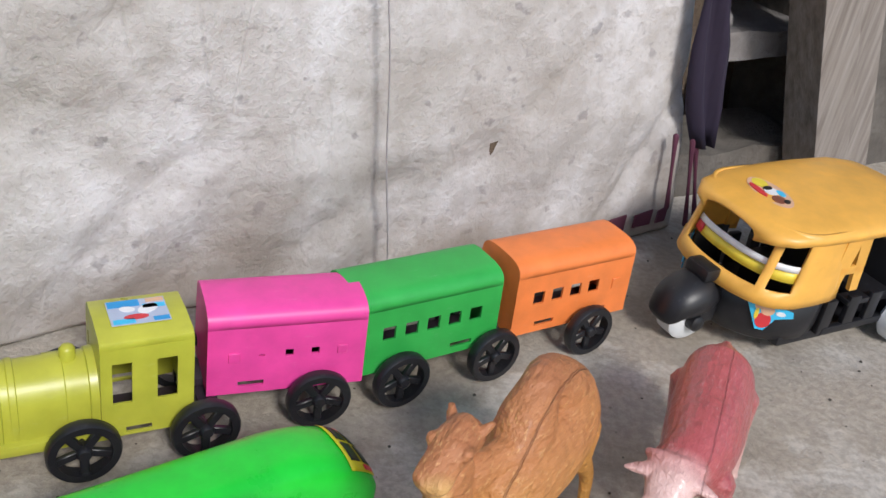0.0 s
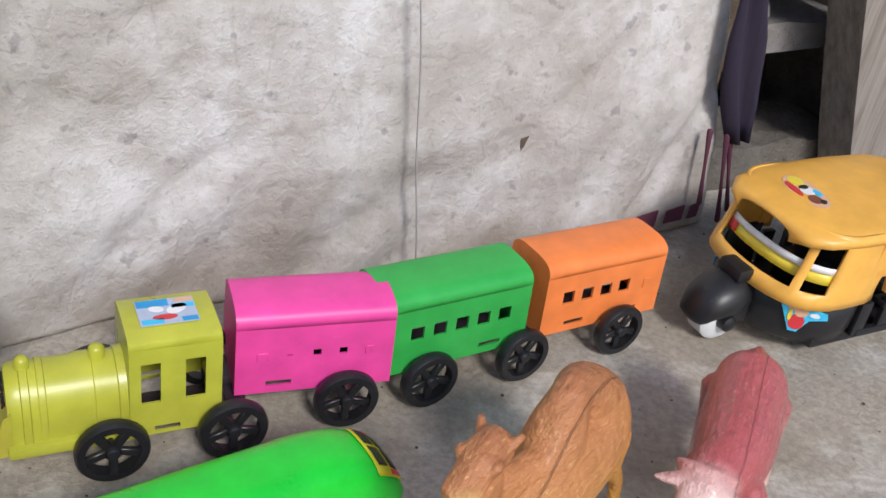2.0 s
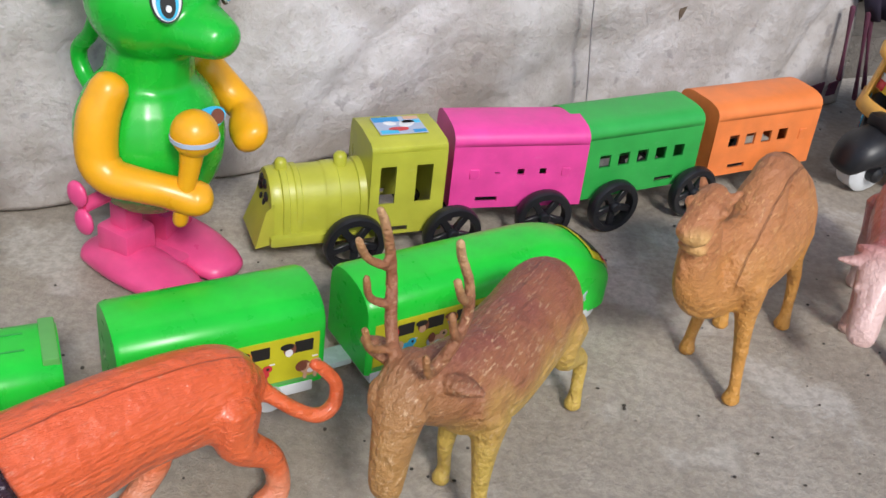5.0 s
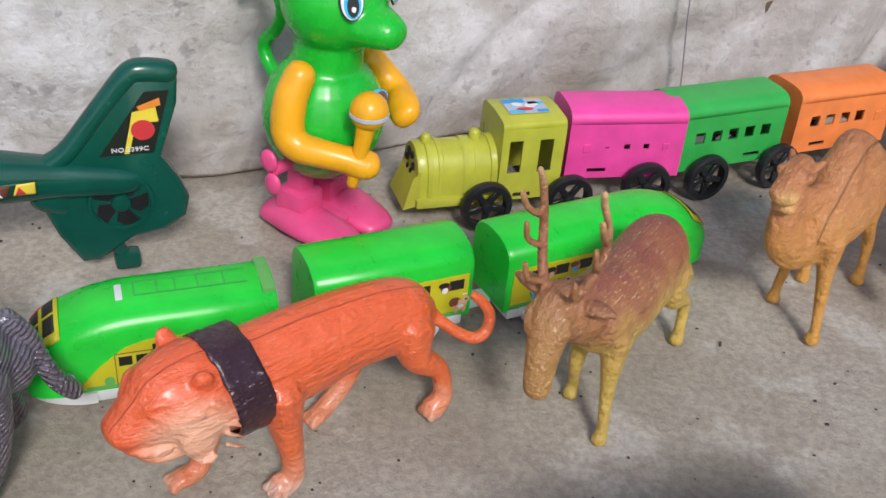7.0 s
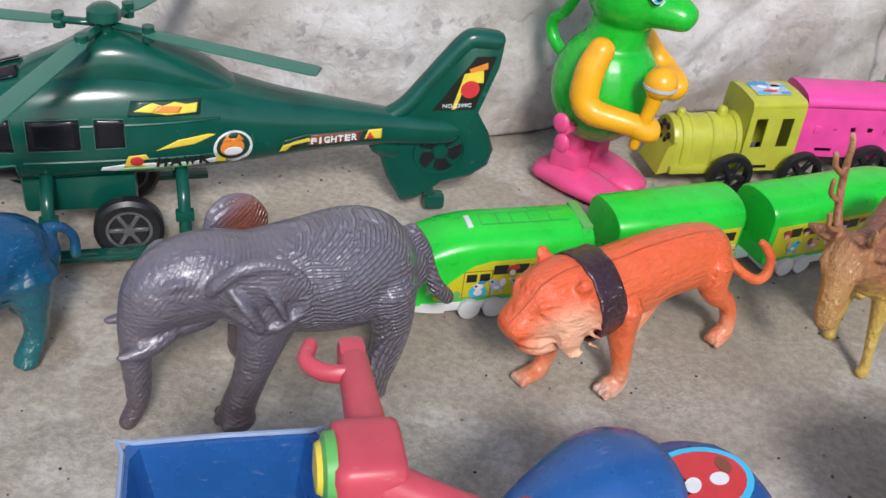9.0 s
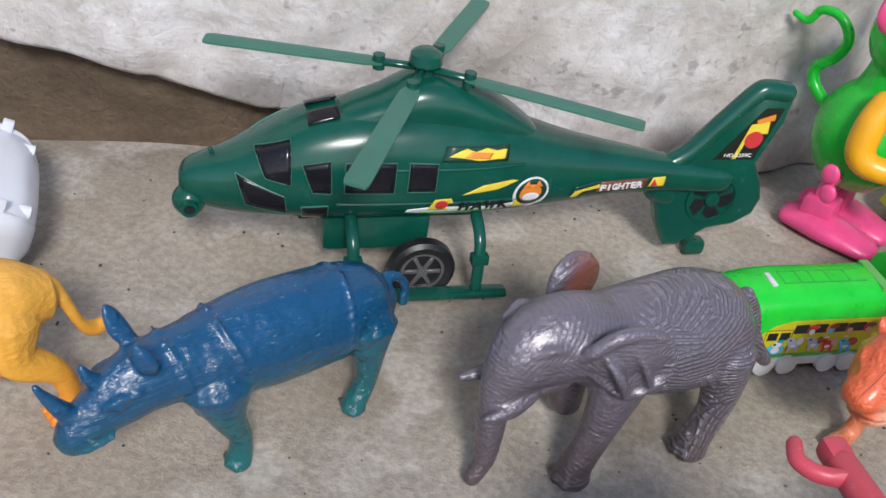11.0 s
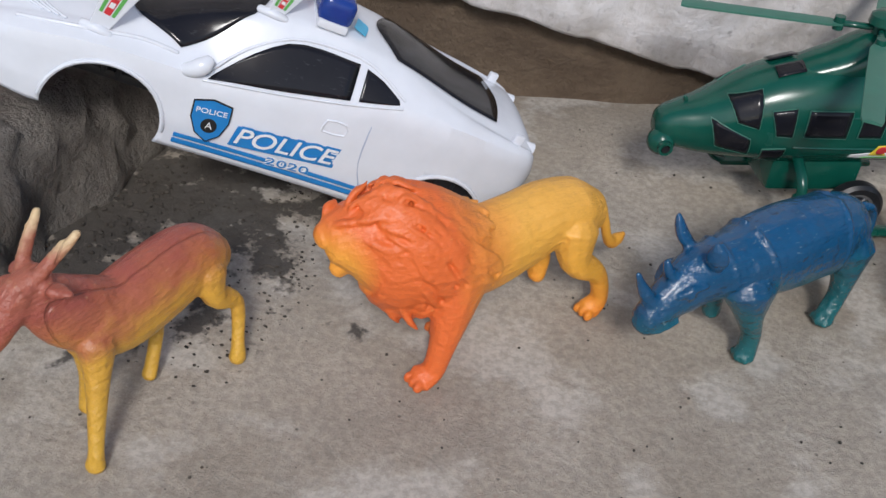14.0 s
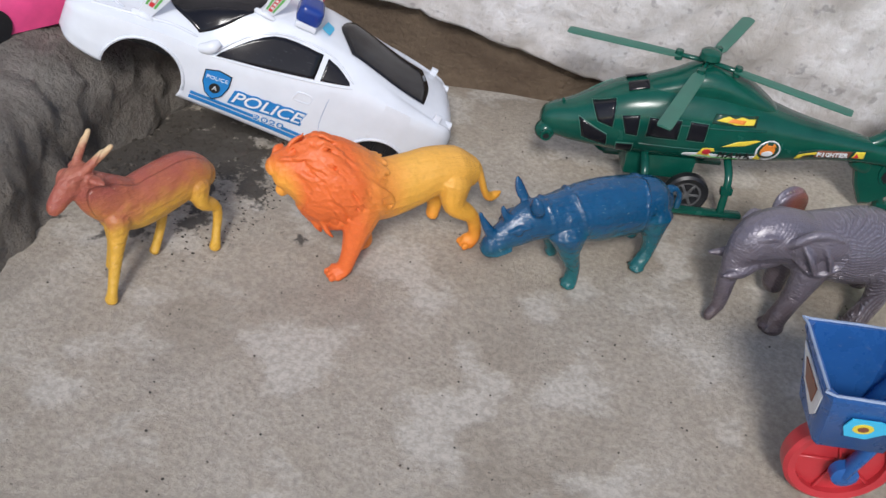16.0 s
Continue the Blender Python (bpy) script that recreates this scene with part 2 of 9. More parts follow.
def tarp_mat():
    m, nt, b = nodes_of("dirty_tarpaulin")
    vec = coords(nt)
    x, y, z = split(nt, vec)
    big = noise_node(nt, vec, 9, 5, 0.6)
    mid = noise_node(nt, vec, 38, 6, 0.65)
    fine = noise_node(nt, vec, 160, 5, 0.7)
    col = ramp(nt, big, [(0.36, (0.42, 0.385, 0.36)), (0.5, (0.555, 0.525, 0.515)), (0.62, (0.67, 0.65, 0.66))])
    blotch = ramp(nt, mid, [(0.38, (1, 1, 1)), (0.55, (0, 0, 0))])
    col = mix(nt, math_node(nt, "MULTIPLY", blotch, 0.46), col, (0.35, 0.31, 0.28))
    fleck = ramp(nt, fine, [(0.34, (1, 1, 1)), (0.44, (0, 0, 0))])
    col = mix(nt, math_node(nt, "MULTIPLY", fleck, 0.28), col, (0.24, 0.21, 0.19))
    mould = ramp(nt, noise_node(nt, vec, 75, 3, 0.5), [(0.64, (0, 0, 0)), (0.70, (1, 1, 1))])
    col = mix(nt, math_node(nt, "MULTIPLY", mould, 0.45), col, (0.16, 0.14, 0.15))
    # brown foot band: dirt and soft shadow painted together as one colour
    foot_z = math_node(nt, "ADD", z, math_node(nt, "MULTIPLY", math_node(nt, "SUBTRACT", big, 0.5), 0.16))
    low = ramp(nt, foot_z, [(0.0, (1, 1, 1)), (0.055, (0, 0, 0))])
    col = mix(nt, math_node(nt, "MULTIPLY", low, 0.55), col, (0.25, 0.20, 0.155))
    mp = nt.nodes.new("ShaderNodeMapping")
    mp.inputs["Scale"].default_value = (1.0, 1.0, 0.35)
    mp.inputs["Rotation"].default_value = (0.0, 0.5, 0.0)
    nt.links.new(vec, mp.inputs["Vector"])
    vor = nt.nodes.new("ShaderNodeTexVoronoi")
    vor.feature = "DISTANCE_TO_EDGE"
    vor.inputs["Scale"].default_value = 26
    nt.links.new(mp.outputs[0], vor.inputs["Vector"])
    crease = ramp(nt, vor.outputs["Distance"], [(0.0, (1, 1, 1)), (0.03, (0, 0, 0))])
    crease = math_node(nt, "MULTIPLY", crease, ramp(nt, noise_node(nt, vec, 14, 2), [(0.5, (0, 0, 0)), (0.62, (1, 1, 1))]))
    col = mix(nt, math_node(nt, "MULTIPLY", crease, 0.10), col, (0.27, 0.24, 0.22))
    nt.links.new(col, b.inputs["Base Color"])
    b.inputs["Roughness"].default_value = 0.72
    lay = nt.nodes.new("ShaderNodeMapping")
    lay.inputs["Scale"].default_value = (0.22, 0.22, 1.0)
    nt.links.new(vec, lay.inputs["Vector"])
    fold = noise_node(nt, lay.outputs[0], 17, 2, 0.45)
    h = math_node(nt, "ADD", math_node(nt, "MULTIPLY", mid, 0.7), math_node(nt, "MULTIPLY", fine, 0.20))
    h = math_node(nt, "ADD", h, math_node(nt, "MULTIPLY", fold, 2.2))
    h = math_node(nt, "SUBTRACT", h, math_node(nt, "MULTIPLY", crease, 0.07))
    bump(nt, b, h, 0.72, 0.008)
    return m


def earth_mat(name, a, c, bump_strength=0.8):
    m, nt, b = nodes_of(name)
    vec = coords(nt)
    n1 = noise_node(nt, vec, 16, 6, 0.65)
    n2 = noise_node(nt, vec, 130, 6, 0.7)
    col = ramp(nt, n1, [(0.35, a), (0.65, c)])
    col = mix(nt, math_node(nt, "MULTIPLY", n2, 0.6), col, tuple(v * 0.45 for v in a))
    nt.links.new(col, b.inputs["Base Color"])
    b.inputs["Roughness"].default_value = 0.9
    bump(nt, b, math_node(nt, "ADD", n1, n2), bump_strength, 0.008)
    return m


def wood_mat():
    m, nt, b = nodes_of("weathered_wood")
    vec = coords(nt)
    mp = nt.nodes.new("ShaderNodeMapping")
    mp.inputs["Scale"].default_value = (1, 1, 0.06)
    nt.links.new(vec, mp.inputs["Vector"])
    g = noise_node(nt, mp.outputs[0], 160, 5, 0.65)
    s = noise_node(nt, vec, 22, 4)
    col = ramp(nt, g, [(0.3, (0.14, 0.115, 0.10)), (0.6, (0.30, 0.265, 0.24)), (0.8, (0.38, 0.345, 0.32))])
    col = mix(nt, math_node(nt, "MULTIPLY", s, 0.4), col, (0.22, 0.17, 0.13))
    nt.links.new(col, b.inputs["Base Color"])
    b.inputs["Roughness"].default_value = 0.85
    bump(nt, b, g, 0.5, 0.003)
    return m


M = {
    "concrete": concrete_mat(), "tarp": tarp_mat(), "wood": wood_mat(),
    "earth": earth_mat("brown_earth", (0.13, 0.09, 0.06), (0.24, 0.175, 0.12)),
    "ledge": earth_mat("rough_mortar", (0.13, 0.112, 0.096), (0.29, 0.26, 0.228)),
    "rubble": earth_mat("damp_rubble", (0.035, 0.03, 0.027), (0.16, 0.135, 0.11)),
    "shelf": earth_mat("dusty_plaster", (0.33, 0.30, 0.29), (0.50, 0.47, 0.47)),
    "cloth": plain("dark_purple_cloth", (0.020, 0.013, 0.032), 0.9),
    "maroon": plain("maroon_print", (0.10, 0.025, 0.05), 0.8),
    "seam": plain("seam_thread", (0.43, 0.395, 0.40), 0.9),
    "olive": plastic("olive_plastic", (0.50, 0.50, 0.055), 0.30),
    "hotpink": plastic("hot_pink_plastic", (0.86, 0.07, 0.36), 0.38),
    "wgreen": plastic("wagon_green_plastic", (0.035, 0.42, 0.075), 0.36),
    "worange": plastic("wagon_orange_plastic", (0.90, 0.24, 0.06), 0.38),
    "black": plastic("black_plastic", (0.014, 0.014, 0.017), 0.38, 0.10),
    "chassis": plastic("dark_violet_plastic", (0.035, 0.022, 0.035), 0.45, 0.1),
    "neon": plastic("neon_green_plastic", (0.015, 0.66, 0.045), 0.28, 0.08, 0.08),
    "decal": plastic("yellow_decal", (0.62, 0.58, 0.02), 0.35, 0.1),
    "white": plastic("white_plastic", (0.74, 0.76, 0.78), 0.35, 0.1),
    "carwhite": plastic("white_car_plastic", (0.73, 0.755, 0.82), 0.17, 0.04, 0.03, 0.0, 0.94),
    "clear": plastic("milky_plastic", (0.55, 0.66, 0.68), 0.25, 0.1),
    "figgreen": plastic("figure_green_plastic", (0.012, 0.50, 0.035), 0.24, 0.05, 0.05),
    "amber": plastic("amber_plastic", (0.92, 0.42, 0.015), 0.28, 0.06, 0.06),
    "figpink": plastic("figure_pink_plastic", (0.86, 0.085, 0.27), 0.30, 0.08),
    "heli": plastic("deep_green_plastic", (0.004, 0.080, 0.056), 0.20, 0.05, 0.08),
    "heliflat": plastic("pale_green_blade", (0.045, 0.17, 0.125), 0.40, 0.12),
    "glass": plastic("black_window_film", (0.012, 0.012, 0.016), 0.10, 0.12, 0.05),
    "blue": plastic("blue_plastic", (0.02, 0.105, 0.34), 0.26, 0.45, 0.2),
    "navy": plastic("navy_siren_plastic", (0.012, 0.045, 0.26), 0.2, 0.05),
    "red": plastic("red_plastic", (0.50, 0.035, 0.045), 0.34, 0.12),
    "rose": plastic("rose_plastic", (0.62, 0.075, 0.11), 0.36, 0.40, 0.25),
    "rickyellow": plastic("taxi_yellow_plastic", (0.88, 0.46, 0.085), 0.36, 0.12),
    "sticker_blue": plain("sticker_blue", (0.02, 0.30, 0.65), 0.35),
    "sticker_sky": plain("sticker_sky", (0.05, 0.50, 0.80), 0.35),
    "sticker_red": plain("sticker_red", (0.62, 0.04, 0.05), 0.35),
    "sticker_white": plain("sticker_white", (0.78, 0.78, 0.80), 0.35),
    "sticker_yellow": plain("sticker_yellow", (0.80, 0.62, 0.06), 0.35),
    "sticker_orange": plain("sticker_orange", (0.80, 0.25, 0.04), 0.35),
    "sticker_brown": plain("sticker_brown", (0.22, 0.07, 0.04), 0.4),
    "sticker_skin": plain("sticker_tan", (0.70, 0.42, 0.27), 0.4),
    "sticker_green": plain("sticker_green", (0.12, 0.42, 0.10), 0.4),
    "sticker_black": plain("sticker_black", (0.015, 0.015, 0.015), 0.35),
    "sticker_deep": plain("sticker_deep_green", (0.010, 0.050, 0.032), 0.3),
    "sticker_grey": plain("sticker_grey", (0.42, 0.48, 0.62), 0.35),
    "police": plain("police_blue", (0.015, 0.20, 0.52), 0.3),
    "rim": plain("dark_grey_rim", (0.13, 0.13, 0.135), 0.35, 0.3),
    # elephant: one grey, darker at the feet and lighter on the back
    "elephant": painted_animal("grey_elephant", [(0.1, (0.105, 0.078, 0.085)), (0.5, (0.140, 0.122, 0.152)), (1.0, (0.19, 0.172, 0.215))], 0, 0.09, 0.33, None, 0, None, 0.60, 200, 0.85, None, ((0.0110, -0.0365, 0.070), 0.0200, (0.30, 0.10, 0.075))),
    "tiger": painted_animal("orange_tiger", [(0.0, (0.78, 0.52, 0.42)), (0.10, (0.76, 0.30, 0.17)), (0.28, (0.84, 0.17, 0.05)), (1.0, (0.88, 0.135, 0.045))], 0, 0.08, 0.30, (0.86, 0.42, 0.27), -0.03, None, 0.6, 320, 0.0, 0.055, ((0.080, 0.017, 0.048), 0.025, (0.86, 0.44, 0.28))),
    "stag": painted_animal("brown_stag", [(0.24, (0.62, 0.43, 0.09)), (0.40, (0.56, 0.34, 0.085)), (0.50, (0.38, 0.15, 0.065)), (0.62, (0.28, 0.085, 0.06)), (0.84, (0.34, 0.13, 0.065)), (0.97, (0.72, 0.46, 0.25))], 0, 0.135, 0.48, (0.74, 0.50, 0.30), 0.01, (0.045, 0.085, (0.46, 0.24, 0.08)), 0.75, 260),
    "camel": painted_animal("tan_camel", [(0.0, (0.64, 0.31, 0.06)), (0.40, (0.62, 0.29, 0.065)), (0.70, (0.52, 0.21, 0.075)), (1.0, (0.43, 0.16, 0.072))], 0, 0.12, 0.52, (0.74, 0.44, 0.18), 0.015, None, 0.8, 230, 0.0, 0.06, ((0.078, -0.013, 0.092), 0.010, (0.64, 0.36, 0.13))),
    "cow": painted_animal("rose_cow", [(0.0, (0.66, 0.45, 0.40)), (0.5, (0.55, 0.22, 0.20)), (0.7, (0.44, 0.090, 0.095)), (1.0, (0.52, 0.115, 0.12))], 0, 0.075, 0.33, (0.72, 0.38, 0.38), -0.01, (0.045, 0.062, (0.80, 0.54, 0.50)), 0.6, 260, 0.0, 0.05),
    "rhino": painted_animal("blue_rhino", [(0.0, (0.003, 0.115, 0.125)), (0.42, (0.003, 0.100, 0.135)), (0.66, (0.002, 0.068, 0.165)), (1.0, (0.003, 0.078, 0.205))], 0, 0.08, 0.24, (0.30, 0.44, 0.42), -0.055, None, 0.7, 150),
    "lion": painted_animal("yellow_lion", [(0.0, (0.86, 0.25, 0.025)), (0.4, (0.86, 0.42, 0.05)), (1.0, (0.87, 0.45, 0.085))], 0, 0.09, 0.46, (0.92, 0.46, 0.15), -0.06, (0.0, 0.045, (0.84, 0.165, 0.035)), 0.4, 260, 0.0, None, ((0.088, -0.017, 0.072), 0.024, (0.88, 0.36, 0.05))),
    "antelope": painted_animal("brown_antelope", [(0.14, (0.70, 0.40, 0.05)), (0.41, (0.70, 0.37, 0.05)), (0.55, (0.48, 0.15, 0.07)), (0.68, (0.38, 0.095, 0.07)), (0.84, (0.42, 0.13, 0.08)), (0.94, (0.76, 0.56, 0.32))], 0, 0.120, 0.36, (0.76, 0.42, 0.22), -0.06, None, 0.5, 260, 0.0, 0.06),
    "worn_rim": plastic("worn_blue_rim", (0.30, 0.38, 0.55), 0.4, 0.6, 0.3),
}
M["glass"].node_tree.nodes["Principled BSDF"].inputs["Specular IOR Level"].default_value = 0.3
M["mane"] = painted_animal("collar_paint", [(0.0, (0.030, 0.010, 0.018)), (1.0, (0.045, 0.014, 0.026))], 0, 0.09, 0.22, (0.75, 0.66, 0.68), -0.06, None, 0.9, 240)


# ---- mesh helpers ----
def part(name, bm, material, parent=None, label="", smooth=40, m=None):
    mesh = bpy.data.meshes.new(name)
    bmesh.ops.recalc_face_normals(bm, faces=bm.faces)
    bm.to_mesh(mesh)
    bm.free()
    mesh.materials.append(M[material] if isinstance(material, str) else material)
    if smooth:
        for p in mesh.polygons:
            p.use_smooth = True
        mesh.set_sharp_from_angle(angle=radians(smooth))
    ob = new(name, mesh)
    if parent:
        ob.parent = parent
    if m is not None:
        ob.matrix_basis = m
    if label:
        ob["label"] = label
    return ob


def thing(name, label, category, m, group=""):
    ob = new(name)
    ob.empty_display_size = 0.01
    ob.matrix_basis = m
    return tagged(ob, label, category, group)


def solid(ob, t, offset=-1.0):
    s = ob.modifiers.new("thickness", "SOLIDIFY")
    s.thickness, s.offset = t, offset
    return ob


def rbox(bm, c, s, bev=0.0, seg=2, m=None):
    """A box round c with sizes s and rounded edges."""
    t = bmesh.new()
    bmesh.ops.create_cube(t, size=1)
    bmesh.ops.scale(t, vec=s, verts=t.verts)
    if bev:
        bmesh.ops.bevel(t, geom=t.edges[:], offset=bev, segments=seg, affect="EDGES", profile=0.6)
    bmesh.ops.translate(t, vec=c, verts=t.verts)
    if m is not None:
        bmesh.ops.transform(t, matrix=m, verts=t.verts)
    merge(bm, t)
    return bm


def merge(bm, t):
    vs = [bm.verts.new(v.co) for v in t.verts]
    t.verts.index_update()
    for f in t.faces:
        bm.faces.new([vs[v.index] for v in f.verts])
    t.free()


def loft(bm, rings, cap=True, closed=True):
    rows = [[bm.verts.new(p) for p in r] for r in rings]
    n = len(rows[0])
    for a, b in zip(rows, rows[1:]):
        for i in range(n if closed else n - 1):
            j = (i + 1) % n
            bm.faces.new((a[i], a[j], b[j], b[i]))
    if cap:
        bm.faces.new(rows[0])
        bm.faces.new(rows[-1][::-1])
    return rows


def spline(pts, n):
    """Catmull-Rom through rows of equal length."""
    P = [np.array(p, float) for p in pts]
    out = []
    for i in range(len(P) - 1):
        p0, p1, p2, p3 = P[max(i - 1, 0)], P[i], P[i + 1], P[min(i + 2, len(P) - 1)]
        for k in range(n):
            t = k / n
            out.append(0.5 * (2 * p1 + (p2 - p0) * t + (2 * p0 - 5 * p1 + 4 * p2 - p3) * t * t + (3 * p1 - p0 - 3 * p2 + p3) * t ** 3))
    return out + [P[-1]]


def tube(bm, rows, seg=14, n=5):
    """A swept limb: rows of (x, y, z, half width across, half height); smooth between rows, closed with rounded ends."""
    rows = [r if len(r) == 5 else (*r, r[3]) for r in rows]
    pts = spline(rows, n)
    rings = []
    side = None
    for i, p in enumerate(pts):
        a, b = pts[max(i - 1, 0)], pts[min(i + 1, len(pts) - 1)]
        d = Vector((b - a)[:3]).normalized()
        if side is None:
            side = d.cross(Vector((0, 0, 1)))
            if side.length < 0.2:
                side = Vector((0, 1, 0))
        side = (side - d * side.dot(d)).normalized()
        up = side.cross(d)
        c = Vector(p[:3])
        rings.append((c, d, side, up, max(p[3], 2e-4), max(p[4], 2e-4)))
    first, last = rings[0], rings[-1]
    full = []
    for k in (0.15, 0.5, 0.8):
        c, d, s, u, w, h = first
        full.append((c - d * min(w, h) * math.sqrt(max(0, 1 - k * k)) * 0.8, d, s, u, w * k, h * k))
    full += rings
    for k in (0.8, 0.5, 0.15):
        c, d, s, u, w, h = last
        full.append((c + d * min(w, h) * math.sqrt(max(0, 1 - k * k)) * 0.8, d, s, u, w * k, h * k))
    loft(bm, [[c + s * (w * math.cos(2 * math.pi * j / seg)) + u * (h * math.sin(2 * math.pi * j / seg)) for j in range(seg)] for c, d, s, u, w, h in full])


def ball(bm, c, r, m=None, u=16, v=10):
    t = bmesh.new()
    bmesh.ops.create_uvsphere(t, u_segments=u, v_segments=v, radius=1)
    bmesh.ops.scale(t, vec=r if isinstance(r, tuple) else (r, r, r), verts=t.verts)
    if m is not None:
        bmesh.ops.transform(t, matrix=m, verts=t.verts)
    bmesh.ops.translate(t, vec=c, verts=t.verts)
    merge(bm, t)


def cyl(bm, a, b, r, r2=None, seg=20):
    a, b = Vector(a), Vector(b)
    d = (b - a).normalized()
    s = d.orthogonal().normalized()
    u = d.cross(s)
    r2 = r if r2 is None else r2
    loft(bm, [[p + s * (q * math.cos(2 * math.pi * j / seg)) + u * (q * math.sin(2 * math.pi * j / seg)) for j in range(seg)] for p, q in ((a, r), (b, r2))])


def lathe(bm, prof, axis="y", c=(0, 0, 0), seg=28, closed=False):
    """Turns a profile of (along, radius) round an axis."""
    rings = []
    for al, r in prof:
        ring = []
        for j in range(seg):
            q = 2 * math.pi * j / seg
            p = {"y": (r * math.cos(q), al, r * math.sin(q)), "x": (al, r * math.cos(q), r * math.sin(q)), "z": (r * math.cos(q), r * math.sin(q), al)}[axis]
            ring.append(Vector(p) + Vector(c))
        rings.append(ring)
    if closed:
        rows = [[bm.verts.new(p) for p in r] for r in rings]
        for a, b in zip(rows, rows[1:] + rows[:1]):
            for i in range(seg):
                j = (i + 1) % seg
                bm.faces.new((a[i], a[j], b[j], b[i]))
    else:
        loft(bm, rings)


def flat(bm, pts, m, depth=0.0004):
    """A thin plate from a plan outline (u, v), lying at the pose m (its z out of the surface)."""
    lo = [bm.verts.new(m @ Vector((u, v, 0))) for u, v in pts]
    hi = [bm.verts.new(m @ Vector((u, v, depth))) for u, v in pts]
    n = len(pts)
    for i in range(n):
        j = (i + 1) % n
        bm.faces.new((lo[i], lo[j], hi[j], hi[i]))
    bm.faces.new(hi)
    bm.faces.new(lo[::-1])


def oval(cx, cy, rx, ry, n=18, turn=0.0):
    out = []
    for i in range(n):
        q = 2 * math.pi * i / n
        x, y = rx * math.cos(q), ry * math.sin(q)
        out.append((cx + x * math.cos(turn) - y * math.sin(turn), cy + x * math.sin(turn) + y * math.cos(turn)))
    return out


def rect(x0, y0, x1, y1):
    return [(x0, y0), (x1, y0), (x1, y1), (x0, y1)]


def holed(bm, x0, x1, z0, z1, holes, place):
    """A flat panel with rectangular openings; place(u, v) lays it in space."""
    us = sorted({x0, x1, *[h[0] for h in holes], *[h[2] for h in holes]})
    vs = sorted({z0, z1, *[h[1] for h in holes], *[h[3] for h in holes]})
    grid = {(u, v): bm.verts.new(place(u, v)) for u in us for v in vs}
    for a, b in zip(us, us[1:]):
        for c, d in zip(vs, vs[1:]):
            mu, mv = (a + b) / 2, (c + d) / 2
            if not any(h[0] < mu < h[2] and h[1] < mv < h[3] for h in holes):
                bm.faces.new([grid[p] for p in ((a, c), (b, c), (b, d), (a, d))])


def words(name, text, size, material, parent, m, width=None, shear=0.0, fat=0.0):
    cu = bpy.data.curves.new(name, "FONT")
    cu.body, cu.size, cu.extrude, cu.align_x, cu.align_y, cu.shear, cu.offset = text, size, 0.0002, "CENTER", "CENTER", shear, fat
    tmp = bpy.data.objects.new(name, cu)
    mesh = bpy.data.meshes.new_from_object(tmp)
    bpy.data.objects.remove(tmp)
    mesh.materials.clear()
    mesh.materials.append(M[material])
    ob = new(name, mesh)
    ob.parent = parent
    xs = [v.co.x for v in mesh.vertices]
    k = width / (max(xs) - min(xs)) if width else 1.0
    ob.matrix_basis = m @ Matrix.Diagonal((k, 1, 1, 1))
    return ob


def moulded(name, label, category, m, build, material, voxel=0.0011, smooth=3):
    """A toy animal cast in one piece: limbs swept and fused into a single skin."""
    bm = bmesh.new()
    build(bm)
    tip = m.to_3x3().inverted() @ Vector((-0.09, 0.0, 0.0))   # the casts lean a little
    for v in bm.verts:
        v.co += tip * max(0.0, v.co.z - 0.006)
    ob = part(name, bm, material, None, "", 180, m)
    r = ob.modifiers.new("fuse", "REMESH")
    r.mode, r.voxel_size, r.use_smooth_shade = "VOXEL", voxel, True
    s = ob.modifiers.new("soften", "SMOOTH")
    s.factor, s.iterations = 0.5, smooth
    return tagged(ob, label, category, "toy animals on the floor")


# ---- structure ----
def plan_line(n=16):
    pts = [(-1.9, -0.25), (-1.3, -0.01), (-0.95, 0.135), (-0.74, 0.222), (-0.55, 0.305), (-0.343, 0.395), (-0.263, 0.452), (-0.1, 0.552), (0.07, 0.648), (0.165, 0.702)]
    return [tuple(p) for p in spline(pts, n)]


def hem(x):
    """Height of the tarpaulin's lower edge: it lifts off the ground where the wall bends."""
    return float(np.interp(x, [-1.9, -0.873, -0.787, -0.691, -0.628, -0.5, -0.44], [0.20, 0.093, 0.078, 0.052, 0.036, 0.008, 0.001]))


def build_ground():
    fine_x = list(np.arange(-1.5, 0.8, 0.02))
    fine_y = list(np.arange(-0.8, 1.0, 0.02))
    xs = [-300, -60, -12, -4, -2.2] + fine_x + [1.5, 4, 12, 60, 300]
    ys = [-300, -60, -12, -4, -1.6] + fine_y + [1.6, 4, 12, 60, 300]
    bm = bmesh.new()
    rows = [[bm.verts.new((x, y, 0.0011 * noise.noise((x * 14, y * 14, 0)) - 0.0008)) for x in xs] for y in ys]
    for a, b in zip(rows, rows[1:]):
        for i in range(len(xs) - 1):
            bm.faces.new((a[i], a[i + 1], b[i + 1], b[i]))
    tagged(part("ground", bm, "concrete", smooth=180), "worn grey concrete floor with damp stains and grit", "floor", kind="structure")


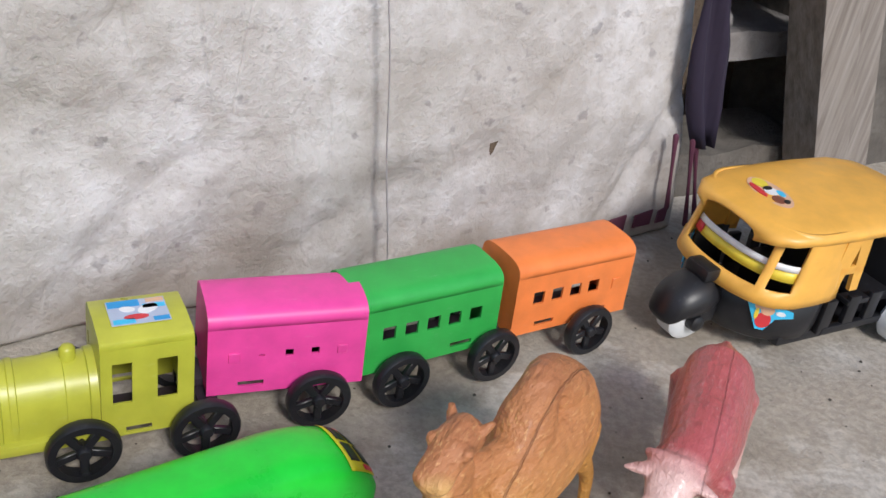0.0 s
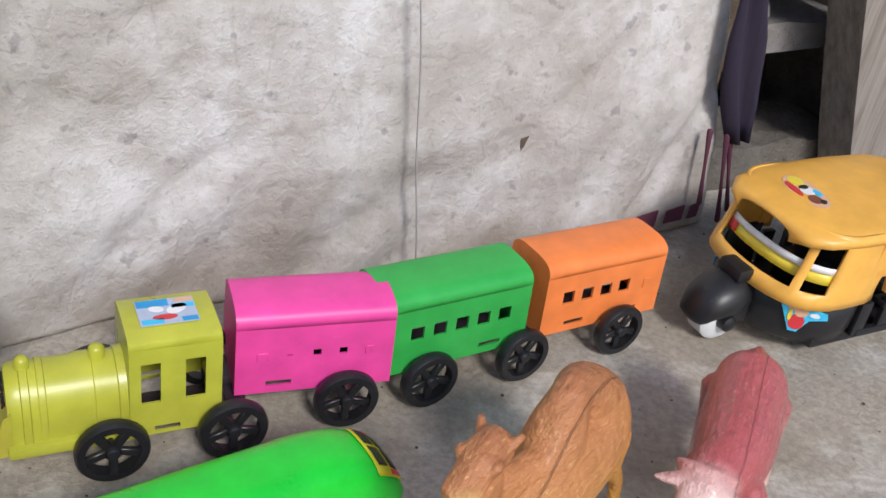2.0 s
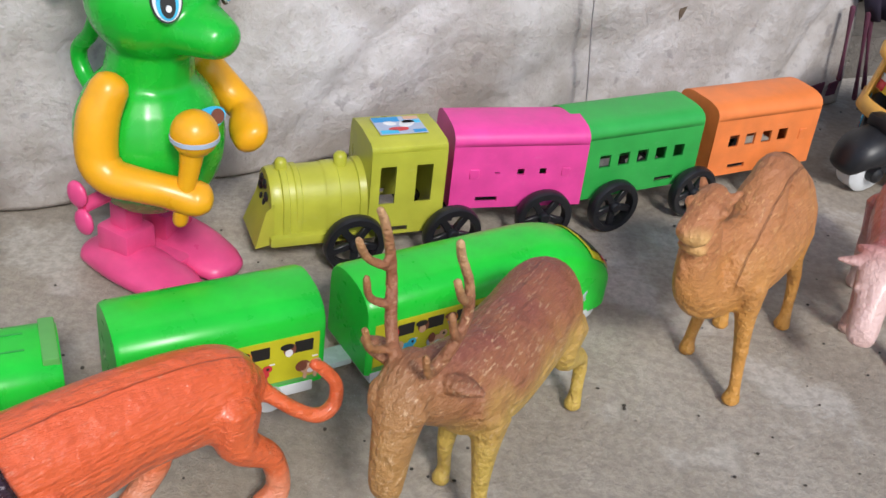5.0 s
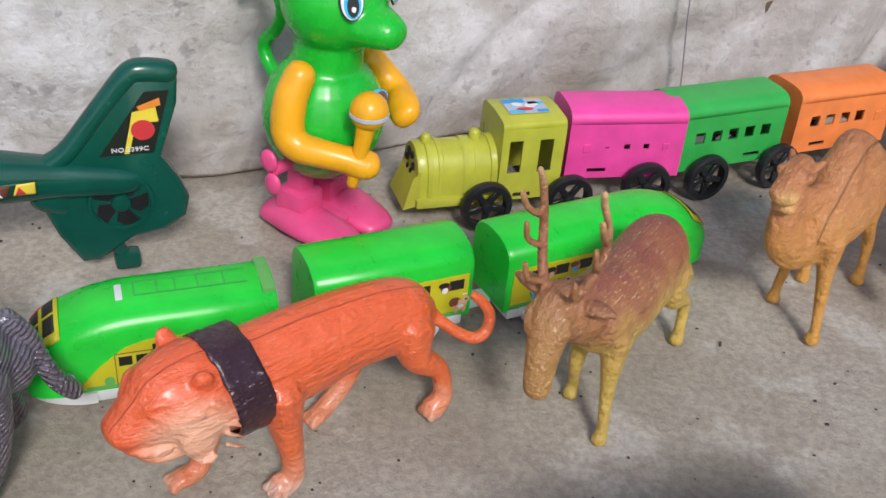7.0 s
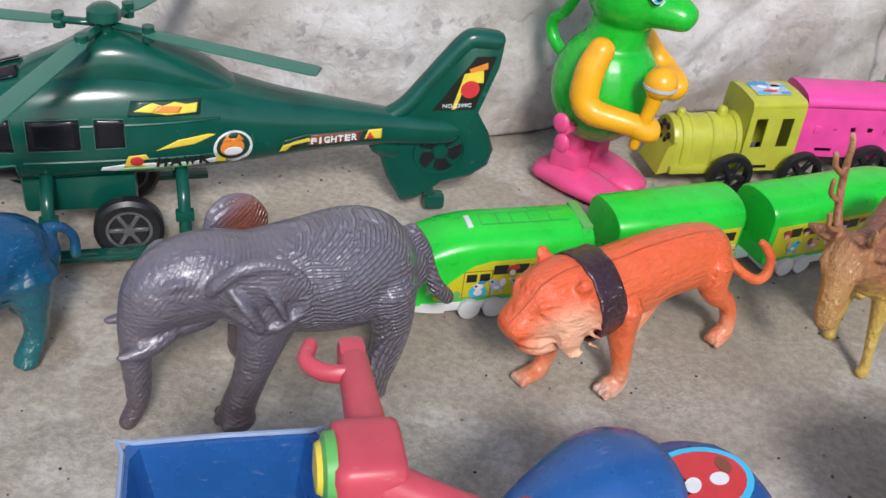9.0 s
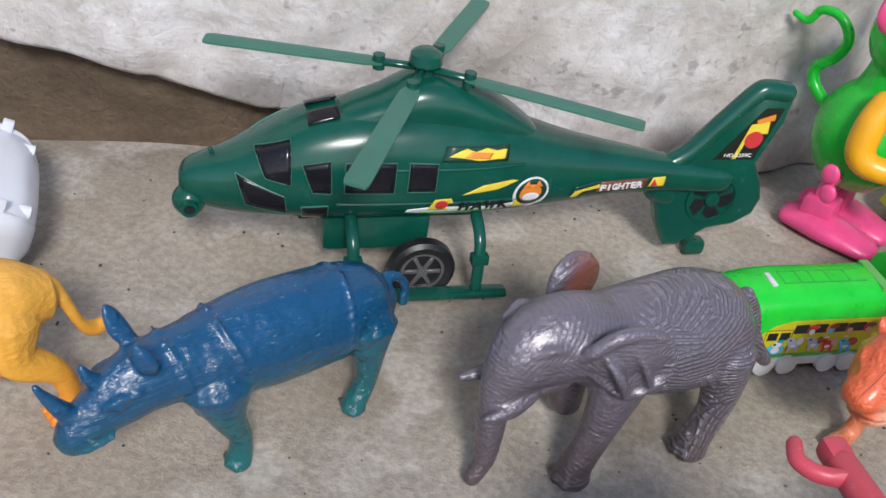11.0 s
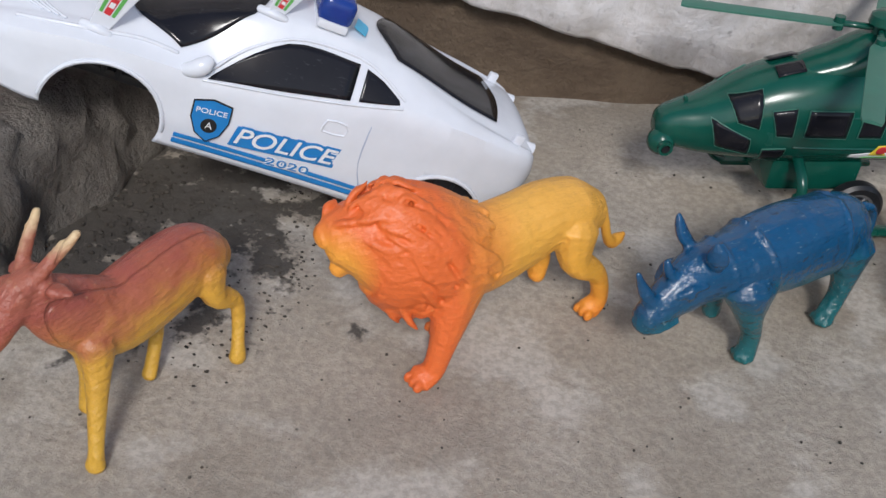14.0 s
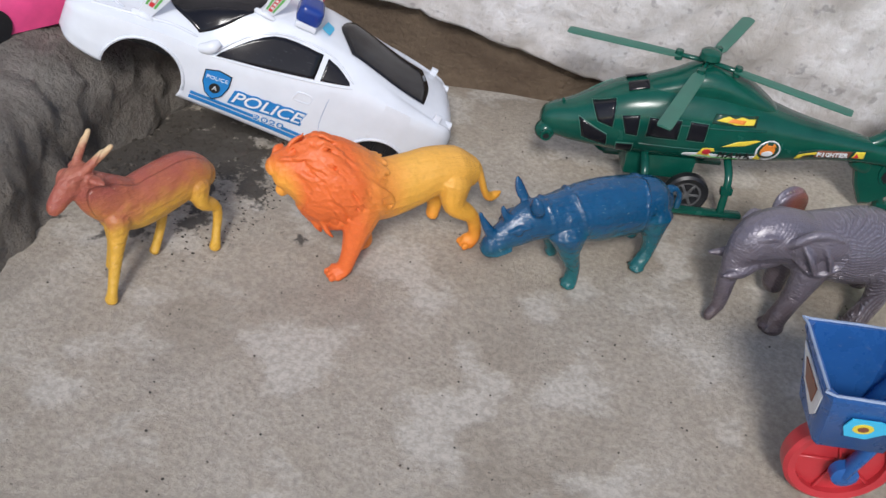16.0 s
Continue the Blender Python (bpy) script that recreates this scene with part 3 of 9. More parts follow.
def build_tarp():
    line = plan_line(22)
    bm = bmesh.new()
    cols = []
    nz = 70
    for i, (x, y) in enumerate(line):
        a, b = line[max(i - 1, 0)], line[min(i + 1, len(line) - 1)]
        d = Vector((b[0] - a[0], b[1] - a[1], 0)).normalized()
        nrm = Vector((d.y, -d.x, 0))
        lo = hem(x) + 0.0025 * noise.noise((x * 30, 0, 4))
        col = []
        for k in range(nz + 1):
            z = lo + (0.95 - lo) * (k / nz) ** 1.4
            q = Vector((x * 7 + z * 4, z * 5, 1.3))
            w = 0.006 * noise.noise(q) + 0.0035 * noise.noise(q * 3.1) + 0.002 * noise.noise(Vector((x * 40 - z * 34, z * 12, 7)))
            ridge = abs(noise.noise(Vector((x * 9 - z * 7, z * 3 + x * 2, 3))))
            w -= 0.006 * max(0.0, 0.12 - ridge) / 0.12
            lean = Vector((-0.16, -0.09, 0)) * max(0.0, x + 0.12) * z * 4
            col.append(bm.verts.new(Vector((x, y, z)) + nrm * (w - 0.004) + lean))
        cols.append(col)
    for a, b in zip(cols, cols[1:]):
        for k in range(nz):
            bm.faces.new((a[k], b[k], b[k + 1], a[k + 1]))
    ob = part("wall_tarpaulin", bm, "tarp", smooth=180)
    solid(ob, 0.0016, 0)
    tagged(ob, "creased off-white tarpaulin hung along a wall, stained with dirt", "tarpaulin", kind="structure")
    # stitched seam down the cloth
    bm = bmesh.new()
    pts = []
    for k in range(40):
        z = 0.004 + 0.5 * k / 39
        pts.append((-0.048 - 0.11 * z + 0.0006 * math.sin(k * 0.7), 0.5725 - 0.065 * z - 0.003, z, 0.0022 + 0.0010 * noise.noise((z * 60, 0, 1)), 0.0005))
    tube(bm, pts, 6, 1)
    part("seam", bm, "seam", ob, "dark stitched seam")
    # printed maroon border along the lower edge at the far end
    for u0, u1, z0, z1 in ((0.60, 0.70, 0.010, 0.024), (0.745, 0.83, 0.012, 0.025), (0.86, 0.905, 0.013, 0.026)):
        bm = bmesh.new()
        a, b = Vector((0.0, 0.607, 0)), Vector((0.165, 0.702, 0))
        nrm = Vector((0.5, -0.866, 0)) * 0.0045
        corners = [a.lerp(b, u) + nrm + Vector((0, 0, z)) for u, z in ((u0, z0), (u1, z0 + 0.001), (u1, z1), (u0, z1 - 0.003))]
        vs = [bm.verts.new(c) for c in corners] + [bm.verts.new(c + nrm * 0.25) for c in corners]
        for i in range(4):
            bm.faces.new((vs[i], vs[(i + 1) % 4], vs[4 + (i + 1) % 4], vs[4 + i]))
        bm.faces.new(vs[4:])
        bm.faces.new(vs[3::-1])
        part("border_print", bm, "maroon", ob, "faded maroon printed border")


def build_earth_wall():
    line = plan_line(10)
    bm = bmesh.new()
    rings = []
    for i, (x, y) in enumerate(line):
        a, b = line[max(i - 1, 0)], line[min(i + 1, len(line) - 1)]
        d = Vector((b[0] - a[0], b[1] - a[1], 0)).normalized()
        nrm = Vector((-d.y, d.x, 0))
        ring = []
        for k in range(25):
            z = -0.01 + 0.99 * (k / 24) ** 1.6
            off = 0.024 + 0.006 * noise.noise((x * 20, z * 26, 2)) + 0.02 * z
            ring.append(Vector((x, y, z)) + nrm * off)
        ring += [Vector((x, y, 0.98)) + nrm * 0.2, Vector((x, y, -0.01)) + nrm * 0.2]
        rings.append(ring)
    loft(bm, rings)
    tagged(part("wall_earth", bm, "earth", smooth=50), "brown earthen wall behind the tarpaulin", "wall", kind="structure")


def along_wall(u, back, z):
    """A place past the end of the tarpaulin: u along the wall, back behind it; posts there lean a little."""
    o, d, n = Vector((0.165, 0.702, 0)), Vector((0.866, 0.5, 0)), Vector((-0.5, 0.866, 0))
    return o + d * (u - 0.20 * z) + n * back + Vector((0, 0, z))


def slab(name, u0, u1, b0, b1, z0, z1, material, label, category, rough=0.0, parent=None, seg=10):
    bm = bmesh.new()
    rings = []
    for i in range(seg + 1):
        u = u0 + (u1 - u0) * i / seg
        r = lambda k: rough * noise.noise((u * 40, k * 3.1, 5))
        rings.append([along_wall(u, b0 + r(1), z0 + r(2)), along_wall(u, b0 + r(3), z1 + r(4)), along_wall(u, (b0 + b1) / 2, z1 + r(5) * 1.5), along_wall(u, b1, z1 + r(6)), along_wall(u, b1, z0)])
    loft(bm, rings)
    ob = part(name, bm, material, parent, smooth=50)
    if parent is None:
        tagged(ob, label, category, kind="structure")
    return ob


def build_opening():
    slab("wall_recess", -0.12, 1.6, 0.16, 0.26, -0.01, 1.0, "earth", "dark brown back wall of a recess", "wall", 0.004)
    slab("wall_recess_side", -0.16, -0.03, 0.012, 0.20, -0.01, 1.0, "earth", "earthen jamb of the recess", "wall", 0.003)
    slab("ceiling", -0.16, 1.6, -0.02, 0.42, 1.0, 1.06, "earth", "earthen top closing the recess", "ceiling")
    slab("sill", -0.03, 0.235, 0.045, 0.12, -0.005, 0.036, "ledge", "crumbling mortar sill at the foot of the recess", "sill", 0.010)
    slab("wall_pillar", 0.215, 1.6, 0.05, 0.30, -0.01, 1.0, "ledge", "dull grey wall beside the posts", "wall", 0.003)
    shelf = slab("shelf", -0.03, 0.235, 0.07, 0.165, 0.105, 0.128, "shelf", "dusty pale ledge inside the recess", "shelf", 0.004)
    slab("upper_shelf", -0.03, 0.235, 0.07, 0.165, 0.178, 0.205, "shelf", "dusty pale upper ledge inside the recess", "shelf", 0.003)
    rng = random.Random(5)
    for i in range(9):
        bm = bmesh.new()
        u, b = rng.uniform(0.02, 0.13), rng.uniform(0.08, 0.13)
        r = rng.uniform(0.006, 0.014)
        ball(bm, (0, 0, 0), (r * 1.5, r, r * 0.7), None, 9, 6)
        for v in bm.verts:
            v.co *= 1 + 0.25 * noise.noise(v.co * 160 + Vector((i, 0, 0)))
        p = along_wall(u, b, 0.129 + r * 0.5)
        tagged(part("rubble_lump", bm, "shelf", None, "", 40, pose(p.x, p.y, p.z, 0, 0, rng.uniform(0, 180))), "dusty lump of rubble lying on a ledge", "rubble", "lumps on the ledge")
    for u0, u1, b0 in ((0.150, 0.192, 0.004), (0.194, 0.228, 0.010)):
        bm = bmesh.new()
        rings = []
        for k in range(22):
            z = 1.0 * k / 21
            w = 0.0015 * noise.noise((u0 * 50, z * 9, 0))
            w += 0.013 - 0.20 * z
            rings.append([along_wall(u0 + w, b0, z), along_wall(u1 + w, b0, z), along_wall(u1 + w, b0 + 0.035, z), along_wall(u0 + w, b0 + 0.035, z)])
        loft(bm, rings)
        bmesh.ops.bevel(bm, geom=[e for e in bm.edges if abs((e.verts[0].co - e.verts[1].co).normalized().z) > 0.8], offset=0.0025, segments=2, affect="EDGES")
        tagged(part("wooden_post", bm, "wood", smooth=30), "weathered grey upright wooden board with cracks", "post", "posts of the doorway")
    # dark cloth hanging at the tarpaulin's end
    bm = bmesh.new()
    rows = []
    for k in range(40):
        z = 0.075 + 0.6 * k / 39
        half = 0.0115 + 0.0015 * math.sin(z * 60) + 0.004 * noise.noise((z * 22, 3, 0))
        half *= 0.8 + 0.2 * min(1.0, k / 2)
        row = []
        for j in range(9):
            f = j / 8
            u = half * 1.2 * (2 * f - 1) + 0.006 * noise.noise((z * 12, 1, 0)) + 0.014 - 0.08 * z
            row.append(bm.verts.new(along_wall(u, -0.010 + 0.004 * math.sin(f * 9 + z * 20), z)))
        rows.append(row)
    for a, b in zip(rows, rows[1:]):
        for j in range(8):
            bm.faces.new((a[j], a[j + 1], b[j + 1], b[j]))
    ob = part("hanging_cloth", bm, "cloth", smooth=180)
    solid(ob, 0.002, 0)
    tagged(ob, "dark purple cloth strip hanging at the tarpaulin's edge", "cloth")
    bm = bmesh.new()
    for k, (u, z0, z1) in enumerate(((-0.017, 0.03, 0.085), (0.0, 0.012, 0.08), (0.004, 0.02, 0.075))):
        a, b = along_wall(u, -0.008, z1), along_wall(u - 0.004 + 0.004 * k, -0.012, z0)
        tube(bm, [(*a, 0.0022, 0.0022), (*a.lerp(b, 0.5), 0.0012, 0.0012), (*b, 0.0024, 0.002)], 7, 4)
    part("frayed_tassel", bm, "maroon", ob, "frayed maroon threads")


def build_ledge():
    bm = bmesh.new()
    edge = [(-0.86, -0.62), (-0.885, -0.35), (-0.90, -0.20), (-0.935, -0.08), (-0.945, 0.03), (-0.955, 0.16)]
    pts = spline(edge, 10)
    rings = []
    for x, y in pts:
        r = lambda k, s=0.012: s * noise.noise((x * 30, y * 30, k * 2.3))
        rings.append([Vector((x + 0.012 + r(1), y, -0.01)), Vector((x + 0.006 + r(2), y, 0.02)), Vector((x + r(3), y, 0.045)), Vector((x - 0.008 + r(4), y, 0.066 + r(5, 0.006))),
                      Vector((x - 0.03, y, 0.080 + r(6, 0.006))), Vector((x - 0.08, y, 0.083 + r(7, 0.006))), Vector((-1.9, y, 0.09)), Vector((-1.9, y, -0.01))])
    loft(bm, rings)
    bmesh.ops.subdivide_edges(bm, edges=[e for e in bm.edges if e.calc_length() < 0.12], cuts=1, use_grid_fill=True)
    for v in bm.verts:
        if v.co.z > 0.004:
            v.co += Vector((noise.noise(v.co * 55), noise.noise(v.co * 55 + Vector((9, 0, 0))), noise.noise(v.co * 55 + Vector((0, 9, 0))))) * 0.009
    tagged(part("ledge", bm, "ledge", smooth=60), "rough broken mortar step at the side of the floor", "step", kind="structure")
    # crumbs and dark rubble between the step and the car
    rng = random.Random(11)
    bm = bmesh.new()
    for i in range(700):
        x = rng.uniform(-0.945, -0.78)
        y = rng.gauss(-0.015, 0.05)
        if y < -0.12 or y > 0.13 or x > -0.80 - (y - 0.02) * 0.4:
            continue
        r = rng.uniform(0.0004, 0.0013) * (1.6 if x < -0.9 else 1)
        t = bmesh.new()
        bmesh.ops.create_icosphere(t, subdivisions=1, radius=r)
        for v in t.verts:
            v.co *= rng.uniform(0.6, 1.2)
        bmesh.ops.scale(t, vec=(1.2, 0.9, 0.55), verts=t.verts)
        bmesh.ops.translate(t, vec=(x, y, r * 0.15), verts=t.verts)
        merge(bm, t)
    tagged(part("rubble", bm, "rubble", smooth=0), "dark damp crumbs of rubble scattered on the floor", "rubble", kind="stuff")
    rng = random.Random(3)
    bm = bmesh.new()
    for i in range(900):
        x, y = rng.uniform(-1.0, 0.35), 0
        y = 0.35 + 0.53 * x + rng.uniform(-0.5, 0.28)
        r = rng.uniform(0.0004, 0.0011)
        t = bmesh.new()
        bmesh.ops.create_icosphere(t, subdivisions=1, radius=r)
        bmesh.ops.scale(t, vec=(1, rng.uniform(0.6, 1.3), 0.6), verts=t.verts)
        bmesh.ops.translate(t, vec=(x, y, r * 0.2), verts=t.verts)
        merge(bm, t)
    tagged(part("grit", bm, "rubble", smooth=0), "fine dark grit strewn over the concrete", "grit", kind="stuff")


build_ground()
build_tarp()
build_earth_wall()
build_opening()
build_ledge()


# ---- toy train with four pieces ----
def spoked_wheel(parent, c, r, w, mat="black"):
    """A toy wheel standing across y: tyre ring, five spokes and a hub cap."""
    bm = bmesh.new()
    lathe(bm, [(-w / 2, r * 0.74), (-w / 2, r * 0.95), (-w * 0.3, r), (w * 0.3, r), (w / 2, r * 0.95), (w / 2, r * 0.74)], "y", seg=30, closed=True)
    wheel = part("wheel", bm, mat, parent, m=Matrix.Translation(c))
    bm = bmesh.new()
    for k in range(5):
        q = 2 * math.pi * k / 5 + 0.3
        rbox(bm, (r * 0.48, 0, 0), (r * 0.70, w * 0.42, r * 0.25), r * 0.03, 1, Matrix.Rotation(q, 4, "Y"))
    part("spokes", bm, mat, wheel)
    bm = bmesh.new()
    lathe(bm, [(-w * 0.62, r * 0.05), (-w * 0.62, r * 0.16), (-w * 0.4, r * 0.22), (w * 0.4, r * 0.22), (w * 0.62, r * 0.16), (w * 0.62, r * 0.05)], "y", seg=16)
    part("hub", bm, mat, wheel)
    return wheel


def wagon_profile(w, h, z0):
    """Cross section: tapered flat sides, soft upper corners, gently bowed roof."""
    side = z0 + h * 0.80
    pts = [(-w, z0), (-w * 0.90, side)]
    for k in range(1, 14):
        q = math.pi * (1 - k / 14)
        pts.append((w * 0.90 * math.copysign(abs(math.cos(q)) ** 0.62, math.cos(q)), side + h * 0.20 * math.sin(q) ** 0.72))
    return pts + [(w * 0.90, side), (w, z0)]


def wagon(label, x, y, turn, material, length, wins, axles, filled=()):
    t = thing("toy_wagon", label, "toy wagon", pose(x, y, 0, 0, 0, turn), "pieces of the toy train")
    L, W, z0, h = length / 2, 0.0205, 0.0190, 0.046
    sec = wagon_profile(W, h, z0)
    bm = bmesh.new()
    k1 = z0 + h * 0.80
    for s in (-1, 1):
        def place(u, v, s=s):
            f = (v - z0) / (k1 - z0)
            return Vector((u, s * W * (1 - 0.10 * f), v))
        holes = [(a, b, c, d) for a, b, c, d in wins] + [(-L * 0.62, z0 + 0.004, -L * 0.30, z0 + 0.0068), (L * 0.30, z0 + 0.004, L * 0.62, z0 + 0.0068)]
        holed(bm, -L, L, z0, k1, [(a, b, c, d) for a, b, c, d in holes], place)
    roof = sec[1:-1]
    loft(bm, [[(-L, a, b) for a, b in roof], [(-L + 0.010, a, b) for a, b in roof], [(0, a, b) for a, b in roof], [(L - 0.010, a, b) for a, b in roof], [(L, a, b) for a, b in roof]], False, False)
    for s in (-1, 1):
        f = [bm.verts.new((s * L, a, b)) for a, b in sec]
        bm.faces.new(f)
    bmesh.ops.remove_doubles(bm, verts=bm.verts, dist=0.0002)
    body = part("body", bm, material, t, smooth=35)
    for p in body.data.polygons:
        if abs(p.normal.z) < 0.08:
            p.use_smooth = False
    solid(body, 0.0014)
    for a, b, c, d in filled:
        bm = bmesh.new()
        rbox(bm, ((a + c) / 2, -W * 0.95, (b + d) / 2), (c - a, 0.001, d - b), 0.0003, 1)
        part("blind_window", bm, material, t)
    bm = bmesh.new()
    rbox(bm, (0, 0, 0.0185), (length + 0.012, 0.017, 0.005), 0.001)
    rbox(bm, (-L - 0.006, 0, 0.0175), (0.014, 0.006, 0.004), 0.001)
    part("chassis", bm, "chassis", t)
    for ax in axles:
        bm = bmesh.new()
        cyl(bm, (ax, -0.027, 0.0163), (ax, 0.027, 0.0163), 0.0016, None, 10)
        part("axle", bm, "black", t)
        for s in (-1, 1):
            spoked_wheel(t, (ax, s * 0.0275, 0.0163), 0.0163, 0.0065)
    return t


def four_windows(L, z, s=0.0048, n=5, x0=None):
    x0 = -L * 0.55 if x0 is None else x0
    step = L * 1.35 / (n - 1)
    return [(x0 + i * step - s / 2, z - s / 2, x0 + i * step + s / 2, z + s / 2) for i in range(n)]


def locomotive():
    t = thing("toy_locomotive", "olive-yellow plastic toy steam engine with black spoked wheels", "toy locomotive", pose(-0.143, 0.427, 0, 0, 0, 25.5), "pieces of the toy train")
    W, z0 = 0.0205, 0.0150
    # cab: x from -0.041 to 0
    bm = bmesh.new()
    for s in (-1, 1):
        def place(u, v, s=s):
            return Vector((u, s * W * (1.0 - 0.10 * (v - z0) / 0.0525), v))
        holed(bm, -0.041, 0.0, z0, 0.0620, [(-0.036, 0.0330, -0.0275, 0.0545), (-0.0165, 0.0330, -0.0075, 0.0545), (-0.0305, 0.0165, -0.0190, 0.0195)], place)
    for x in (-0.041, 0.0):
        bm.faces.new([bm.verts.new((x, a, b)) for a, b in ((-W, z0), (W, z0), (W * 0.9, 0.0620), (-W * 0.9, 0.0620))])
    ww = W * 0.9
    loft(bm, [[(x, -ww, 0.0620), (x, -ww * 0.93, 0.0650), (x, -ww * 0.8, 0.0663), (x, 0, 0.0673), (x, ww * 0.8, 0.0663), (x, ww * 0.93, 0.0650), (x, ww, 0.0620)] for x in (-0.041, -0.018, 0.0)], True, False)
    bmesh.ops.remove_doubles(bm, verts=bm.verts, dist=0.0004)
    cab = part("cab", bm, "olive", t, smooth=35)
    for p in cab.data.polygons:
        if abs(p.normal.z) < 0.08:
            p.use_smooth = False
    solid(cab, 0.0013)
    # boiler with raised bands and domes
    bm = bmesh.new()
    rings = []
    for x, k in ((-0.0910, 0.80), (-0.0905, 0.92), (-0.0880, 0.97), (-0.0850, 0.97), (-0.0845, 1.03), (-0.0815, 1.03), (-0.0810, 0.96), (-0.078, 0.97), (-0.0775, 1.0), (-0.075, 1.0), (-0.0745, 0.96), (-0.058, 0.97), (-0.0620, 1.0), (-0.055, 1.0), (-0.0545, 0.97), (-0.045, 0.97), (-0.0445, 1.03), (-0.041, 1.05)):
        ring = []
        for j in range(25):
            q = math.pi * j / 24
            ring.append((x, 0.0168 * k * math.cos(q), 0.030 + 0.0190 * k * math.sin(q)))
        ring += [(x, -0.0178 * k, 0.020), (x, -0.0178, z0), (x, 0.0178, z0), (x, 0.0178 * k, 0.020)]
        rings.append(ring)
    loft(bm, rings)
    part("boiler", bm, "olive", t, smooth=40)
    for x, r, h in ((-0.083, 0.0032, 0.0535), (-0.052, 0.0036, 0.0545)):
        bm = bmesh.new()
        lathe(bm, [(0.046, r), (h - 0.0015, r), (h, r * 0.7), (h + 0.0006, r * 0.2)], "z", (x, 0, 0), 14)
        part("dome", bm, "olive", t)
    bm = bmesh.new()
    rbox(bm, (-0.064, 0, 0.0165), (0.056, 0.042, 0.006), 0.002)
    part("running_board", bm, "olive", t)
    # cowcatcher and smokebox face
    bm = bmesh.new()
    loft(bm, [[(-0.0895, -0.0185, z0), (-0.0895, 0.0185, z0), (-0.0895, 0.0165, 0.036), (-0.0895, -0.0165, 0.036)], [(-0.0985, -0.0155, 0.011), (-0.0985, 0.0155, 0.011), (-0.0925, 0.012, 0.030), (-0.0925, -0.012, 0.030)]])
    part("cowcatcher", bm, "olive", t)
    bm = bmesh.new()
    for k in range(6):
        q = 2 * math.pi * k / 6
        ball(bm, (-0.0915, 0.0065 * math.cos(q), 0.036 + 0.0065 * math.sin(q)), (0.0012, 0.0026, 0.0026), None, 10, 6)
    part("front_vents", bm, "black", t)
    bm = bmesh.new()
    rbox(bm, (-0.03, 0, 0.0135), (0.085, 0.017, 0.005), 0.001)
    rbox(bm, (0.006, 0, 0.0135), (0.020, 0.008, 0.004), 0.001)
    part("chassis", bm, "chassis", t)
    bm = bmesh.new()
    flat(bm, rect(-0.0145, -0.0095, 0.0115, 0.0095), Matrix.Translation((-0.0195, 0.001, 0.0674)), 0.0003)
    st = part("roof_sticker", bm, "sticker_grey", t, "blue white and red printed sticker")
    for pts, mt in ((rect(-0.014, 0.004, 0.000, 0.0090), "sticker_blue"), (rect(0.001, 0.0015, 0.011, 0.0045), "sticker_sky"), (rect(-0.0135, -0.009, -0.004, -0.0055), "sticker_sky"), (oval(-0.003, -0.0045, 0.0055, 0.002), "sticker_red"), (oval(0.003, 0.001, 0.005, 0.0032, 18, 0.5), "sticker_white"), (oval(-0.006, 0.002, 0.0035, 0.0022, 18, -0.3), "sticker_white"), (rect(0.003, 0.006, 0.011, 0.0088), "sticker_skin"), (rect(0.004, -0.009, 0.011, -0.006), "sticker_blue")):
        bm = bmesh.new()
        flat(bm, pts, Matrix.Translation((-0.0195, 0.001, 0.06775)), 0.0002)
        part("print", bm, mt, st)
    for ax in (-0.050, 0.004):
        bm = bmesh.new()
        cyl(bm, (ax, -0.027, 0.0163), (ax, 0.027, 0.0163), 0.0016, None, 10)
        part("axle", bm, "black", t)
        for s in (-1, 1):
            spoked_wheel(t, (ax, s * 0.0275, 0.0163), 0.0163, 0.0065)


locomotive()
LW = 0.040
w5 = four_windows(LW, 0.0415, 0.0078, 5, -LW * 0.66)
wagon("hot pink plastic toy train wagon with small cut windows", -0.1015, 0.456, 19.5, "hotpink", 0.078,
      [(-0.0145, 0.0395, -0.0115, 0.0405), (-0.0015, 0.0385, 0.0025, 0.0422), (0.0115, 0.0385, 0.0155, 0.0422)], (0.015,),
      ((-0.029, 0.037, -0.0235, 0.0425), (0.0245, 0.0375, 0.0295, 0.0425)))
wagon("green plastic toy train wagon with square windows", -0.0345, 0.4925, 32.0, "wgreen", 0.087, w5, (-0.0205, 0.039))
wagon("orange plastic toy train wagon with square windows", 0.0485, 0.5445, 31.5, "worange", 0.086, w5[:4], (0.0105,), ((0.0285, 0.0365, 0.0345, 0.0435),))


# ---- green express train ----
SIDE = Matrix(((-1, 0, 0, 0), (0, 0, 1, 0), (0, 1, 0, 0), (0, 0, 0, 1)))      # a print on the left side, read from nose to tail
SIDE_R = Matrix(((1, 0, 0, 0), (0, 0, -1, 0), (0, 1, 0, 0), (0, 0, 0, 1)))    # a print on the right side, read from tail to nose


def express_section(w, top, z0=0.009):
    sh = z0 + (top - z0) * 0.68
    pts = [(-w, z0), (-w, z0 + (sh - z0) * 0.5), (-w, sh)]
    for k in range(1, 12):
        q = math.pi * (1 - k / 12)
        pts.append((w * math.copysign(abs(math.cos(q)) ** 0.85, math.cos(q)), sh + (top - sh) * math.sin(q) ** 0.8))
    return pts + [(w, sh), (w, z0 + (sh - z0) * 0.5), (w, z0)]


